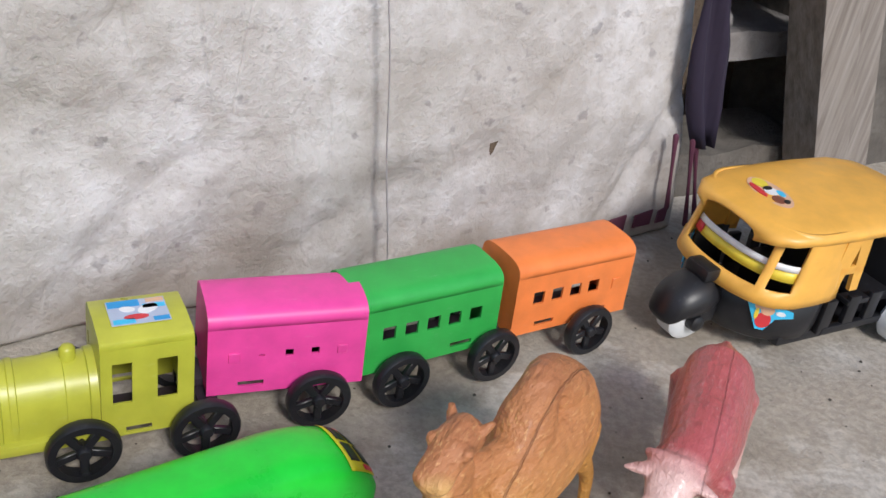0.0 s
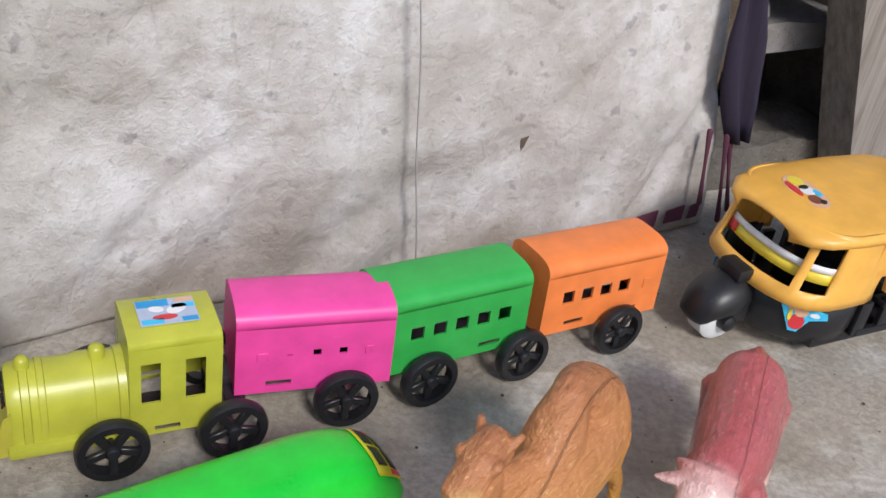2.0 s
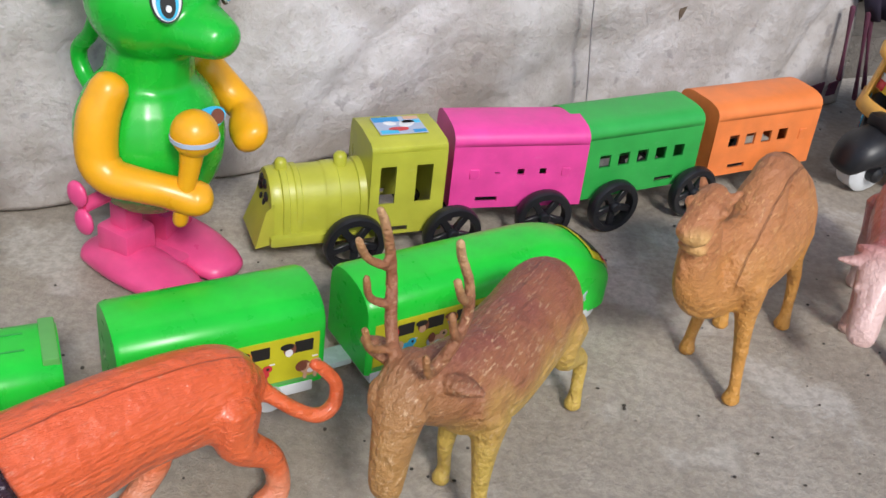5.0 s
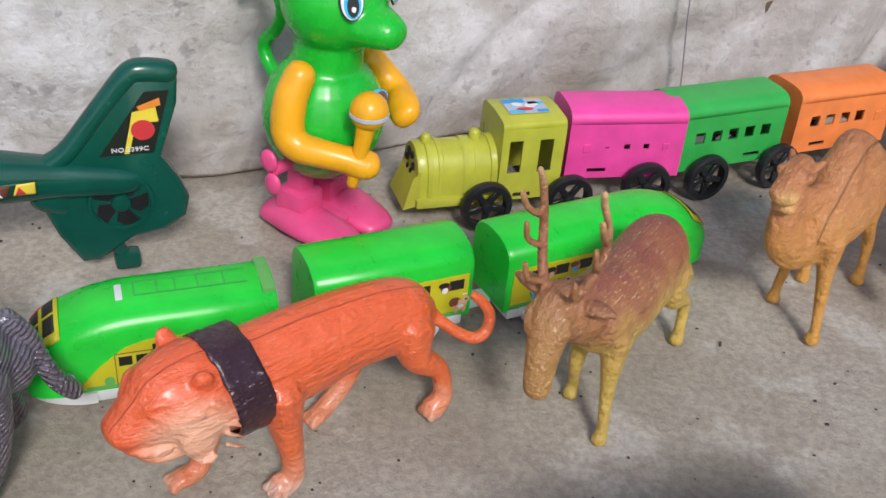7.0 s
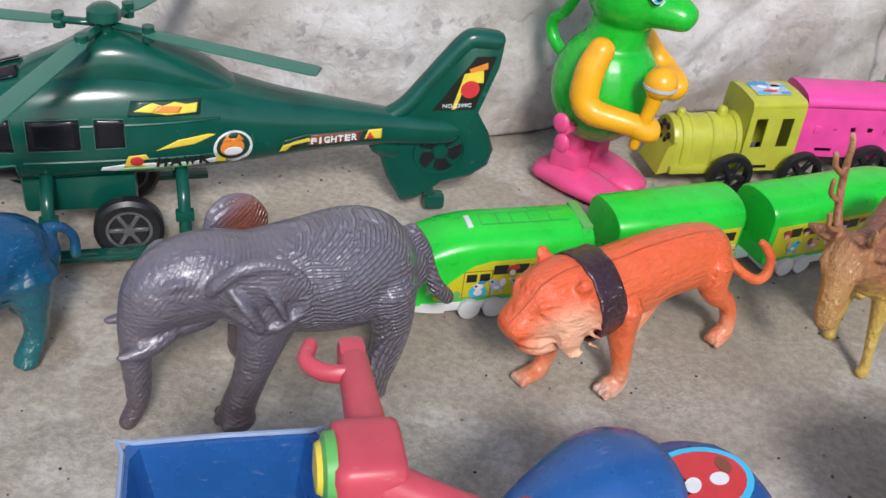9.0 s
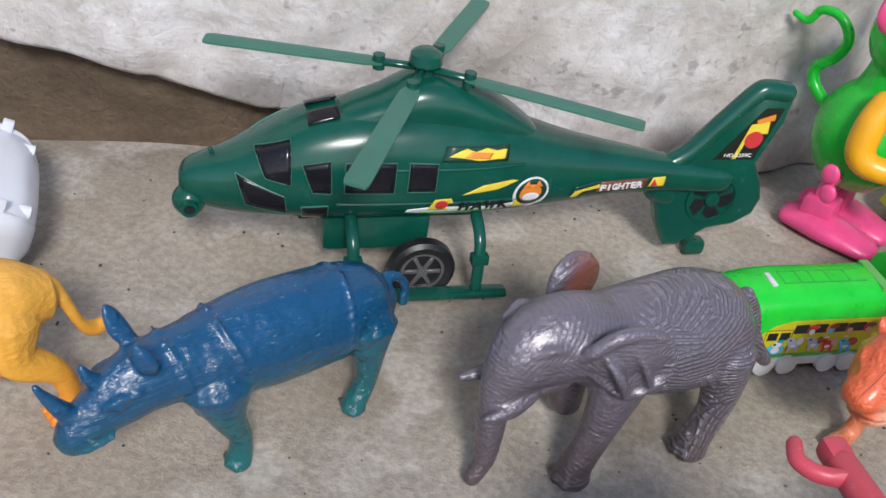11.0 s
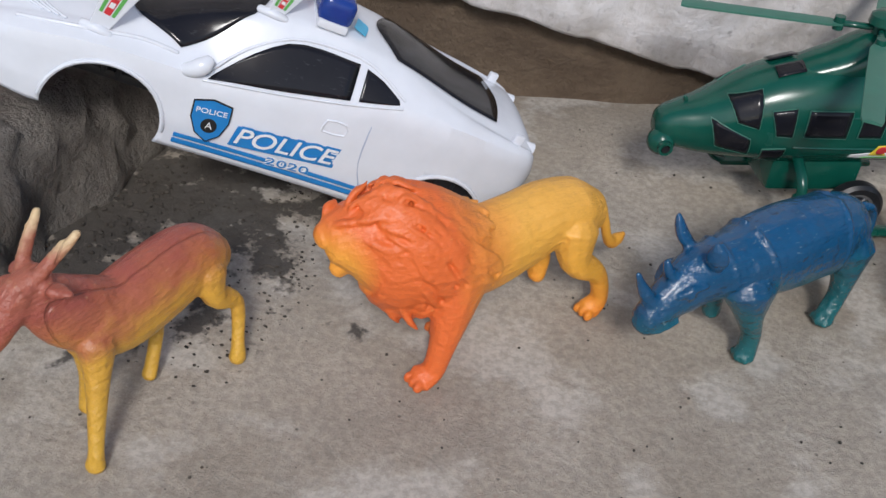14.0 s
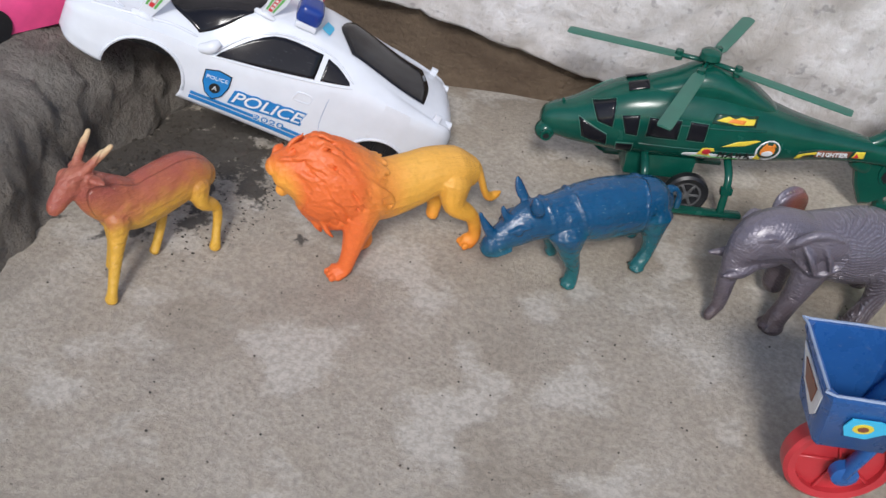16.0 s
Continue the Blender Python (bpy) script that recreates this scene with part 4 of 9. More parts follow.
def express_car(name, label, x, y, turn, length, nose, near):
    """A car whose rear end is at the origin and whose nose points along +x; near: which side (+1 left, -1 right) carries the visible prints."""
    t = thing(name, label, "toy train", pose(x, y, 0, 0, 0, turn), "cars of the green express train")
    W, top = 0.0195, 0.0505
    bm = bmesh.new()
    st = [(0.0, 0.94, 0.985), (0.002, 1, 1)]
    if nose:
        n0 = length - 0.050
        st += [(n0 * 0.5, 1, 1), (n0, 1, 1)]
        for k in range(1, 15):
            f = k / 14
            st.append((n0 + 0.050 * math.sin(f * math.pi / 2), max(0.16, (1 - f ** 4.0) ** 0.55), max(0.18, 1 - 0.86 * (f ** 1.9))))
    else:
        st += [(length * 0.5, 1, 1), (length - 0.002, 1, 1), (length, 0.94, 0.985)]
    loft(bm, [[(sx, a, b) for a, b in express_section(W * k, 0.009 + (top - 0.009) * h)] for sx, k, h in st])
    shell = part("shell", bm, "neon", t, smooth=38)
    # white underframe with small wheels
    bm = bmesh.new()
    end = length - (0.022 if nose else 0.003)
    rbox(bm, (end / 2, 0, 0.0075), (end - 0.004, W * 2 + 0.0012, 0.006), 0.0012)
    part("underframe", bm, "white", t, "white plastic underframe")
    if nose:
        bm = bmesh.new()
        ring = []
        for k in range(21):
            q = math.pi * (k / 20 - 0.5)
            ring.append((length - 0.030 + 0.031 * math.cos(q), (W + 0.0016) * math.sin(q)))
        loft(bm, [[(a, b, z) for a, b in ring] for z in (0.0045, 0.006, 0.0105)])
        part("nose_skirt", bm, "white", t, "white curved nose skirt")
    wx = [0.017, 0.030, end - 0.036, end - 0.022]
    for s in (-1, 1):
        for a in wx:
            bm = bmesh.new()
            lathe(bm, [(-0.0016, 0.001), (-0.0016, 0.0062), (0.0016, 0.0062), (0.0022, 0.004), (0.0022, 0.001)], "y", (a, s * (W + 0.0012), 0.0062), 18)
            part("wheel", bm, "white", t)
    bm = bmesh.new()
    rbox(bm, (-0.008, 0, 0.0072), (0.018, 0.011, 0.0035), 0.001)
    lathe(bm, [(0.005, 0.0055), (0.0095, 0.0055), (0.0105, 0.003)], "z", (-0.014, 0, 0), 16)
    part("coupling", bm, "clear", t, "milky plastic coupling")
    # yellow printed band with dark windows on both flanks
    lim = length - (0.026 if nose else 0.003)
    for s in (1, -1):
        F = Matrix.Translation((0, s * (W + 0.00005), 0)) @ (SIDE if s > 0 else SIDE_R)
        d = -1 if s > 0 else 1
        band = [(0.003, 0.0115), (lim, 0.0115)] + ([(lim + 0.003, 0.014), (lim - 0.006, 0.024), (lim - 0.018, 0.0335), (lim - 0.028, 0.0362)] if nose else [(lim, 0.0362)]) + [(0.003, 0.0362)]
        bm = bmesh.new()
        flat(bm, [(d * a, b) for a, b in band], F, 0.0004)
        dec = part("printed_band", bm, "decal", t, "yellow printed band with windows and cartoon prints")
        G = F @ Matrix.Translation((0, 0, 0.0004))
        n = 4 if not nose else (5 if length > 0.12 else 4)
        span = lim - (0.040 if nose else 0.006)
        for i in range(n):
            a = 0.010 + i * (span / n) + 0.004
            bm = bmesh.new()
            flat(bm, [(d * (a + u), v) for u, v in rect(0, 0.0275, 0.0082, 0.0335)], G, 0.0002)
            part("window", bm, "sticker_black", dec)
            mats = [("sticker_red", "sticker_skin"), ("sticker_brown", "sticker_skin"), ("sticker_orange", "sticker_sky"), ("sticker_brown", "sticker_white"), ("sticker_red", "sticker_white")][i % 5]
            bm = bmesh.new()
            flat(bm, [(d * u, v) for u, v in oval(a - 0.0022, 0.030, 0.0028, 0.0032)], G @ Matrix.Translation((0, 0, 0.0002)), 0.0002)
            part("print", bm, mats[0], dec)
            bm = bmesh.new()
            flat(bm, [(d * u, v) for u, v in oval(a - 0.0026, 0.0285, 0.0017, 0.0019)], G @ Matrix.Translation((0, 0, 0.0004)), 0.0002)
            part("print", bm, mats[1], dec)
            bm = bmesh.new()
            flat(bm, [(d * u, v) for u, v in oval(a + 0.004, 0.0195, 0.0034, 0.003)], G, 0.0002)
            part("print", bm, ("sticker_brown", "sticker_grey", "sticker_white", "sticker_green", "sticker_orange")[(i + (0 if nose else 2)) % 5], dec)
        cartoon = random.Random(11 + (3 if nose else 0) + s)
        hues = ("sticker_red", "sticker_brown", "sticker_grey", "sticker_white", "sticker_orange", "sticker_sky", "sticker_skin")
        for i in range(n):
            a = 0.010 + i * (span / n)
            cx, cz = a + cartoon.uniform(0.008, 0.011), cartoon.uniform(0.0175, 0.021)
            main = cartoon.choice(hues)
            for k, (du, dv, ru, rv, mt) in enumerate(((0, 0, 0.0040, 0.0030, main), (0.0030, 0.0028, 0.0022, 0.0020, main), (-0.0030, 0.0022, 0.0018, 0.0026, cartoon.choice(hues)), (0.0032, 0.0030, 0.0007, 0.0007, "sticker_black"), (0.0004, -0.0010, 0.0018, 0.0011, "sticker_white"), (-0.0022, -0.0034, 0.0009, 0.0016, main), (0.0024, -0.0034, 0.0009, 0.0016, main))):
                bm = bmesh.new()
                flat(bm, [(d * u, v) for u, v in oval(cx + du, cz + dv, ru, rv, 12)], G @ Matrix.Translation((0, 0, 0.0002 + 0.00005 * k)), 0.0002)
                part("print", bm, mt, dec)
            bm = bmesh.new()
            flat(bm, [(d * u, v) for u, v in oval(a + 0.0005, 0.0320, 0.0030, 0.0016, 12)], G @ Matrix.Translation((0, 0, 0.0006)), 0.0002)
            part("print", bm, cartoon.choice(("sticker_brown", "sticker_red", "sticker_black")), dec)
            bm = bmesh.new()
            flat(bm, [(d * u, v) for u, v in rect(a + 0.012, 0.0235, a + 0.0145, 0.0242)], G, 0.0002)
            part("print", bm, "sticker_white", dec)
        if nose:
            a = lim - 0.028
            bm = bmesh.new()
            for u0, v0, u1, v1 in ((a - 0.0012, 0.0120, a - 0.0008, 0.0302), (a + 0.0146, 0.0120, a + 0.0150, 0.0302), (a - 0.0012, 0.0302, a + 0.0150, 0.0306)):
                flat(bm, [(d * u, v) for u, v in rect(u0, v0, u1, v1)], G, 0.0002)
            part("door_outline", bm, "sticker_brown", dec)
            for du, dv, ru, rv, mt, l in ((0.006, 0.0205, 0.0028, 0.0022, "sticker_white", 0.0004), (0.006, 0.0165, 0.0026, 0.0022, "sticker_white", 0.0005), (0.0075, 0.0208, 0.0008, 0.0008, "sticker_black", 0.0006), (0.0045, 0.0232, 0.0022, 0.0011, "sticker_blue", 0.0006)):
                bm = bmesh.new()
                flat(bm, [(d * u, v) for u, v in oval(a + du, dv, ru, rv, 12)], G @ Matrix.Translation((0, 0, l)), 0.0002)
                part("print", bm, mt, dec)
            for k in (0, 1):
                bm = bmesh.new()
                flat(bm, [(d * (a + k * 0.0075 + u), v) for u, v in rect(0, 0.0235, 0.0058, 0.0285)], G, 0.0002)
                part("door_window", bm, "sticker_black", dec)
            bm = bmesh.new()
            flat(bm, [(d * u, v) for u, v in oval(a + 0.006, 0.0165, 0.0052, 0.0042)], G, 0.0002)
            part("print", bm, "sticker_sky", dec)
            bm = bmesh.new()
            flat(bm, [(d * u, v) for u, v in oval(a + 0.018, 0.0155, 0.0024, 0.0024)], G, 0.0002)
            part("print", bm, "sticker_green", dec)
        bm = bmesh.new()
        flat(bm, [(d * u, v) for u, v in rect(0.003, 0.0115, lim, 0.0135)], G, 0.0002)
        part("green_line", bm, "sticker_green", dec)
    if nose:
        # windscreen print over the nose
        def nz(f):
            return 0.009 + (top - 0.009) * max(0.18, 1 - 0.86 * f ** 1.9), length - 0.05 + 0.05 * math.sin(f * math.pi / 2), max(0.16, (1 - f ** 4.0) ** 0.55) * W
        for f0, f1, yy0, yy1, mt, lift in ((0.44, 0.74, -0.84, 0.84, "decal", 0.0005), (0.47, 0.56, 0.06, 0.62, "sticker_black", 0.0009), (0.47, 0.56, -0.62, -0.06, "sticker_black", 0.0009), (0.60, 0.69, 0.06, 0.62, "sticker_black", 0.0009), (0.60, 0.69, -0.62, -0.06, "sticker_black", 0.0009), (0.58, 0.70, 0.68, 0.80, "sticker_red", 0.0009), (0.58, 0.70, -0.80, -0.68, "sticker_red", 0.0009)):
            bm = bmesh.new()
            rows = []
            for i in range(6):
                f = f0 + (f1 - f0) * i / 5
                z, xx, w = nz(f)
                sec = express_section(w, z)[2:-2]
                ys = [p[0] for p in sec]
                rows.append([(xx + lift * 0.6, v, float(np.interp(v, ys, [p[1] for p in sec])) + lift) for v in np.linspace(yy0 * w, yy1 * w, 13)])
            loft(bm, rows, False, False)
            ob = part("windscreen_print" if mt != "decal" else "nose_print", bm, mt, t)
            solid(ob, 0.0003, 1)
        for s in (-1, 1):
            bm = bmesh.new()
            lathe(bm, [(0, 0.0034), (0.0012, 0.0034), (0.0014, 0.0022), (0.0008, 0.0010)], "y", (0, 0, 0), 16)
            part("headlight", bm, "clear", t, m=Matrix.Translation((length - 0.019, s * W * 0.905, 0.0195)) @ Matrix.Rotation(-s * 0.45, 4, "Z") @ Matrix.Rotation(0 if s > 0 else math.pi, 4, "Z"))
    if near > 0 and nose:
        # open roof hatches, moulded panel lines
        bm = bmesh.new()
        rbox(bm, (0.0035, 0, 0.0472), (0.006, 0.026, 0.007), 0.0008)
        part("rear_hatch", bm, "sticker_green", t, "dark open hatch in the roof end")
        bm = bmesh.new()
        rbox(bm, (length - 0.044, 0.001, 0.0497), (0.0032, 0.011, 0.002), 0.0005)
        part("roof_clip", bm, "white", t, "white plastic clip")
        for a, b, c, d2 in ((0.012, 0.0045, 0.062, 0.0052), (0.012, -0.0055, 0.062, -0.0048), (0.022, -0.005, 0.0226, 0.005), (0.034, -0.005, 0.0346, 0.005), (0.044, -0.005, 0.0446, 0.005), (0.052, -0.005, 0.0526, 0.005), (0.062, -0.0055, 0.0627, 0.0052)):
            bm = bmesh.new()
            rbox(bm, ((a + c) / 2, (b + d2) / 2, 0.0502), (c - a, d2 - b, 0.0008), 0)
            part("panel_line", bm, "wgreen", t)
    return t


express_car("express_engine", "neon green toy express engine with yellow printed band", -0.268, 0.2375, 207.5, 0.113, True, 1)
express_car("express_coach", "neon green toy express coach with yellow printed band", -0.2565, 0.2535, 32.3, 0.085, False, -1)
express_car("express_engine", "neon green toy express tail engine with curved nose", -0.168, 0.303, 35.5, 0.141, True, -1)


# ---- wind-up figure with a microphone ----
def singing_figure():
    def build(bm):
        ball(bm, (0, 0, 0.086), (0.036, 0.037, 0.041), None, 24, 16)
        tube(bm, [(0, 0, 0.105, 0.026, 0.026), (0.002, 0, 0.122, 0.021, 0.021), (0.004, 0, 0.135, 0.02, 0.02)])
        ball(bm, (0.006, 0, 0.158), (0.030, 0.031, 0.030), None, 24, 16)
        tube(bm, [(0.016, 0, 0.150, 0.020, 0.016), (0.034, 0, 0.150, 0.016, 0.0125), (0.045, 0, 0.149, 0.012, 0.010)])
        tube(bm, [(-0.030, 0.0, 0.092, 0.0048, 0.0048), (-0.046, 0.002, 0.102, 0.0046, 0.0046), (-0.050, 0.003, 0.114, 0.0044, 0.0044), (-0.040, 0.003, 0.126, 0.0042, 0.0042), (-0.036, 0.003, 0.140, 0.0040, 0.0040), (-0.046, 0.003, 0.152, 0.0036, 0.0036), (-0.060, 0.003, 0.152, 0.0033, 0.0033), (-0.066, 0.003, 0.142, 0.003, 0.003), (-0.077, 0.003, 0.144, 0.0024, 0.0024)], 10, 6)
    m = pose(-0.273, 0.361, 0, 0, 0, -27) @ Matrix.Scale(0.945, 4)
    t = thing("wind_up_figure", "green plastic wind-up toy figure singing into a yellow microphone", "toy figure", m)
    bm = bmesh.new()
    build(bm)
    b = part("body", bm, "figgreen", t, "", 180)
    r = b.modifiers.new("fuse", "REMESH")
    r.mode, r.voxel_size, r.use_smooth_shade = "VOXEL", 0.0013, True
    s = b.modifiers.new("soften", "SMOOTH")
    s.factor, s.iterations = 0.5, 6
    for sg in (-1, 1):
        bm = bmesh.new()
        ball(bm, (-0.004, sg * 0.034, 0.181), (0.006, 0.017, 0.016), Matrix.Rotation(sg * 0.4, 4, "Z"), 20, 12)
        part("ear", bm, "figpink", t, "round pink ear")
        E = Matrix.Translation((0.0305, sg * 0.0165, 0.1670)) @ Matrix.Rotation(sg * 0.55, 4, "Z") @ Matrix.Rotation(-0.25, 4, "Y") @ Matrix.Scale(1.35, 4)
        eye = None
        for rx, rz, dz, mt, lift in ((0.0052, 0.0078, 0, "sticker_black", 0.0), (0.0046, 0.0070, -0.0002, "sticker_white", 0.0006), (0.0035, 0.0056, -0.0012, "sticker_sky", 0.0012), (0.0024, 0.0042, -0.0018, "sticker_black", 0.0018), (0.0009, 0.0011, -0.0030, "sticker_white", 0.0024)):
            bm = bmesh.new()
            flat(bm, oval(0, 0, rx, rz, 22), E @ Matrix(((0, 0, 1, lift), (sg, 0, 0, 0), (0, 1, 0, dz), (0, 0, 0, 1))), 0.0008)
            o = part("eye" if eye is None else "eye_print", bm, mt, eye or t)
            eye = eye or o
    for sg, rows in ((-1, [(0.0, -0.037, 0.112, 0.0095, 0.0095), (-0.002, -0.043, 0.098, 0.0105, 0.0105), (-0.001, -0.046, 0.080, 0.0105, 0.0105), (0.006, -0.045, 0.0725, 0.0098, 0.0098), (0.016, -0.041, 0.071, 0.0090, 0.0090), (0.028, -0.034, 0.069, 0.0085, 0.0085), (0.037, -0.027, 0.066, 0.0085, 0.0095), (0.041, -0.024, 0.066, 0.0075, 0.009)]),
                     (1, [(0.004, 0.036, 0.112, 0.009, 0.009), (0.012, 0.042, 0.100, 0.009, 0.009), (0.024, 0.042, 0.093, 0.0085, 0.0085), (0.034, 0.033, 0.090, 0.0090, 0.0105), (0.041, 0.027, 0.089, 0.007, 0.0095)])):
        bm = bmesh.new()
        if sg < 0:
            rows = [(x + 0.010, y + 0.005, z + 0.012, a * 0.92, b * 0.92) for x, y, z, a, b in rows]
        tube(bm, rows, 16, 5)
        part("arm", bm, "amber", t, "amber yellow plastic arm", 180)
    bm = bmesh.new()
    tube(bm, [(0.036, -0.027, 0.052, 0.0036, 0.0036), (0.038, -0.026, 0.066, 0.004, 0.004), (0.040, -0.024, 0.080, 0.0048, 0.0048), (0.041, -0.023, 0.092, 0.006, 0.006)], 14, 4)
    bmesh.ops.translate(bm, vec=(0.008, 0.001, 0.014), verts=bm.verts)
    mic = part("microphone", bm, "amber", t, "amber yellow toy microphone", 180)
    bm = bmesh.new()
    ball(bm, (0.050, -0.0215, 0.112), 0.0108, None, 20, 14)
    part("microphone_head", bm, "amber", mic)
    bm = bmesh.new()
    lathe(bm, [(-0.0012, 0.0106), (-0.0010, 0.0111), (0.0010, 0.0111), (0.0012, 0.0106)], "z", (0.050, -0.0215, 0.1105), 24)
    part("mesh_band", bm, "sticker_grey", mic, "checked grey band")
    bm = bmesh.new()
    flat(bm, oval(0, 0, 0.012, 0.0055, 20), Matrix.Translation((0.0335, 0.004, 0.104)) @ Matrix(((0, 0.0, 1, 0), (1, 0, 0, 0), (0, 1, 0, 0), (0, 0, 0, 1))) @ Matrix.Rotation(-0.35, 4, "X"), 0.0008)
    bow = part("chest_sticker", bm, "sticker_sky", t, "blue and brown bow-shaped sticker")
    for sg in (-1, 1):
        bm = bmesh.new()
        flat(bm, oval(sg * 0.006, 0, 0.0042, 0.0036, 14), Matrix.Translation((0.0343, 0.004, 0.104)) @ Matrix(((0, 0.0, 1, 0), (1, 0, 0, 0), (0, 1, 0, 0), (0, 0, 0, 1))) @ Matrix.Rotation(-0.35, 4, "X"), 0.0008)
        part("print", bm, "sticker_brown", bow)
    for o in list(t.children):
        o.location.z -= 0.008
    # broad pink feet and legs
    bm = bmesh.new()
    for sg in (-1, 1):
        tube(bm, [(-0.030, sg * 0.018, 0.008, 0.015, 0.008), (0.0, sg * 0.020, 0.0105, 0.019, 0.0105), (0.030, sg * 0.018, 0.008, 0.018, 0.008), (0.043, sg * 0.017, 0.006, 0.014, 0.006)], 16, 4)
        rbox(bm, (-0.008, sg * 0.016, 0.022), (0.026, 0.024, 0.02), 0.003)
        rbox(bm, (-0.008, sg * 0.015, 0.040), (0.014, 0.014, 0.026), 0.002)
    rbox(bm, (-0.002, 0, 0.008), (0.055, 0.03, 0.013), 0.004)
    for v in bm.verts:
        v.co.x, v.co.y, v.co.z = v.co.x * 0.84, v.co.y * 0.84, max(v.co.z * 0.92, 0.0)
    part("feet", bm, "figpink", t, "broad pink plastic feet", 50)
    bm = bmesh.new()
    cyl(bm, (0.0, -0.030, 0.056), (0.0, -0.045, 0.056), 0.0036)
    ball(bm, (-0.001, -0.046, 0.063), (0.0062, 0.0028, 0.0070), None, 16, 10)
    ball(bm, (0.002, -0.046, 0.049), (0.0058, 0.0028, 0.0070), None, 16, 10)
    part("wind_up_key", bm, "figpink", t, "pink wind-up key")


singing_figure()


# ---- helicopter ----
def helicopter():
    t = thing("toy_helicopter", "dark green plastic toy helicopter with four rotor blades and stickers", "toy helicopter", pose(-0.530, 0.2013, 0, 0, 0, 208))
    st = [(0.124, 0.058, 0.004, 0.005), (0.121, 0.058, 0.010, 0.010), (0.112, 0.059, 0.0135, 0.0135), (0.098, 0.060, 0.0175, 0.018), (0.080, 0.0635, 0.0235, 0.023), (0.060, 0.0665, 0.029, 0.0265), (0.035, 0.067, 0.0325, 0.029), (0.0, 0.067, 0.033, 0.0295),
          (-0.03, 0.0655, 0.031, 0.0285), (-0.06, 0.062, 0.0255, 0.0245), (-0.09, 0.0585, 0.0195, 0.019), (-0.12, 0.0565, 0.0145, 0.0145), (-0.155, 0.0545, 0.0108, 0.0105), (-0.19, 0.0525, 0.0085, 0.008), (-0.2, 0.0525, 0.004, 0.004)]
    st = [(x, z + 0.0075 * min(1.0, max(0.0, (x + 0.23) / 0.1)) - 0.0060 * min(1.0, max(0.0, (x - 0.01) / 0.09)), h, w) for x, z, h, w in st]
    S = spline(st, 4)
    xs = [s[0] for s in S][::-1]

    def at(x):
        return [float(np.interp(x, xs, [s[k] for s in S][::-1])) for k in (1, 2, 3)]

    def ring(x, zc, h, w, n=28):
        out = []
        for j in range(n):
            q = 2 * math.pi * j / n
            c, s = math.cos(q), math.sin(q)
            out.append((x, w * math.copysign(abs(c) ** 0.8, c), zc + h * math.copysign(abs(s) ** 0.85, s)))
        return out

    def skin(x, z):
        zc, h, w = at(x)
        s = min(0.98, abs((z - zc) / h)) ** (1 / 0.85)
        return w * math.sqrt(max(0.0, 1 - s * s)) ** 0.8

    bm = bmesh.new()
    loft(bm, [ring(*s) for s in S])
    fus = part("fuselage", bm, "heli", t, "", 60)
    bm = bmesh.new()
    hump = spline([(0.050, 0.088, 0.004, 0.008), (0.042, 0.092, 0.009, 0.014), (0.022, 0.097, 0.0125, 0.017), (0.006, 0.102, 0.016, 0.018), (-0.012, 0.102, 0.016, 0.0185), (-0.035, 0.096, 0.014, 0.018), (-0.056, 0.088, 0.009, 0.014), (-0.068, 0.082, 0.005, 0.009)], 4)
    loft(bm, [ring(*s) for s in [(h[0], h[1] + 0.004, h[2], h[3]) for h in hump]])
    part("engine_housing", bm, "heli", t, "", 60)
    # door lines and ribs on the flank
    for s in (-1, 1):
        for x0, x1, z in ((0.028, -0.055, 0.0815), (0.045, -0.055, 0.0600)):
            bm = bmesh.new()
            tube(bm, [(x, s * skin(x, z), z, 0.0008, 0.0008) for x in np.linspace(x0, x1, 9)], 6, 1)
            part("body_line", bm, "heli", t)
        # window films
        wins = [((0.034, 0.0785), (0.034, 0.0645), (0.008, 0.0645), (0.008, 0.0790)), ((0.001, 0.0790), (0.001, 0.0650), (-0.014, 0.0650), (-0.014, 0.0785)), ((0.0555, 0.0765), (0.0500, 0.0640), (0.0405, 0.0640), (0.0415, 0.0790)),
                ((0.088, 0.0690), (0.083, 0.0550), (0.062, 0.0510), (0.064, 0.0610)), ((0.055, 0.0555), (0.0530, 0.0455), (0.0405, 0.0455), (0.0415, 0.0570)), ((0.0785, 0.0785), (0.0735, 0.0690), (0.0610, 0.0670), (0.0610, 0.0845))]
        for quad in wins:
            bm = bmesh.new()
            rows = []
            a, b, c, d = [Vector((p[0] + 0.008, 0.0705 + (p[1] - 0.0665) * 1.22)) for p in quad]
            for i in range(7):
                row = []
                for j in range(7):
                    p = a.lerp(d, j / 6).lerp(b.lerp(c, j / 6), i / 6)
                    row.append((p.x, s * (skin(p.x, p.y) + 0.0006), p.y))
                rows.append(row)
            loft(bm, rows, False, False)
            o = part("window", bm, "glass", t, "black window film with chipped edges")
            solid(o, 0.0005, 0)
            # pale frame line
            bm = bmesh.new()
            edge = [a, b, c, d, a]
            pts = []
            for p, q in zip(edge, edge[1:]):
                for f in (0, 0.25, 0.5, 0.75):
                    r = p.lerp(q, f)
                    pts.append((r.x, s * (skin(r.x, r.y) + 0.0005), r.y, 0.0005, 0.0004))
            tube(bm, pts + [pts[0]], 5, 1)
            part("window_rim", bm, "heliflat", o)
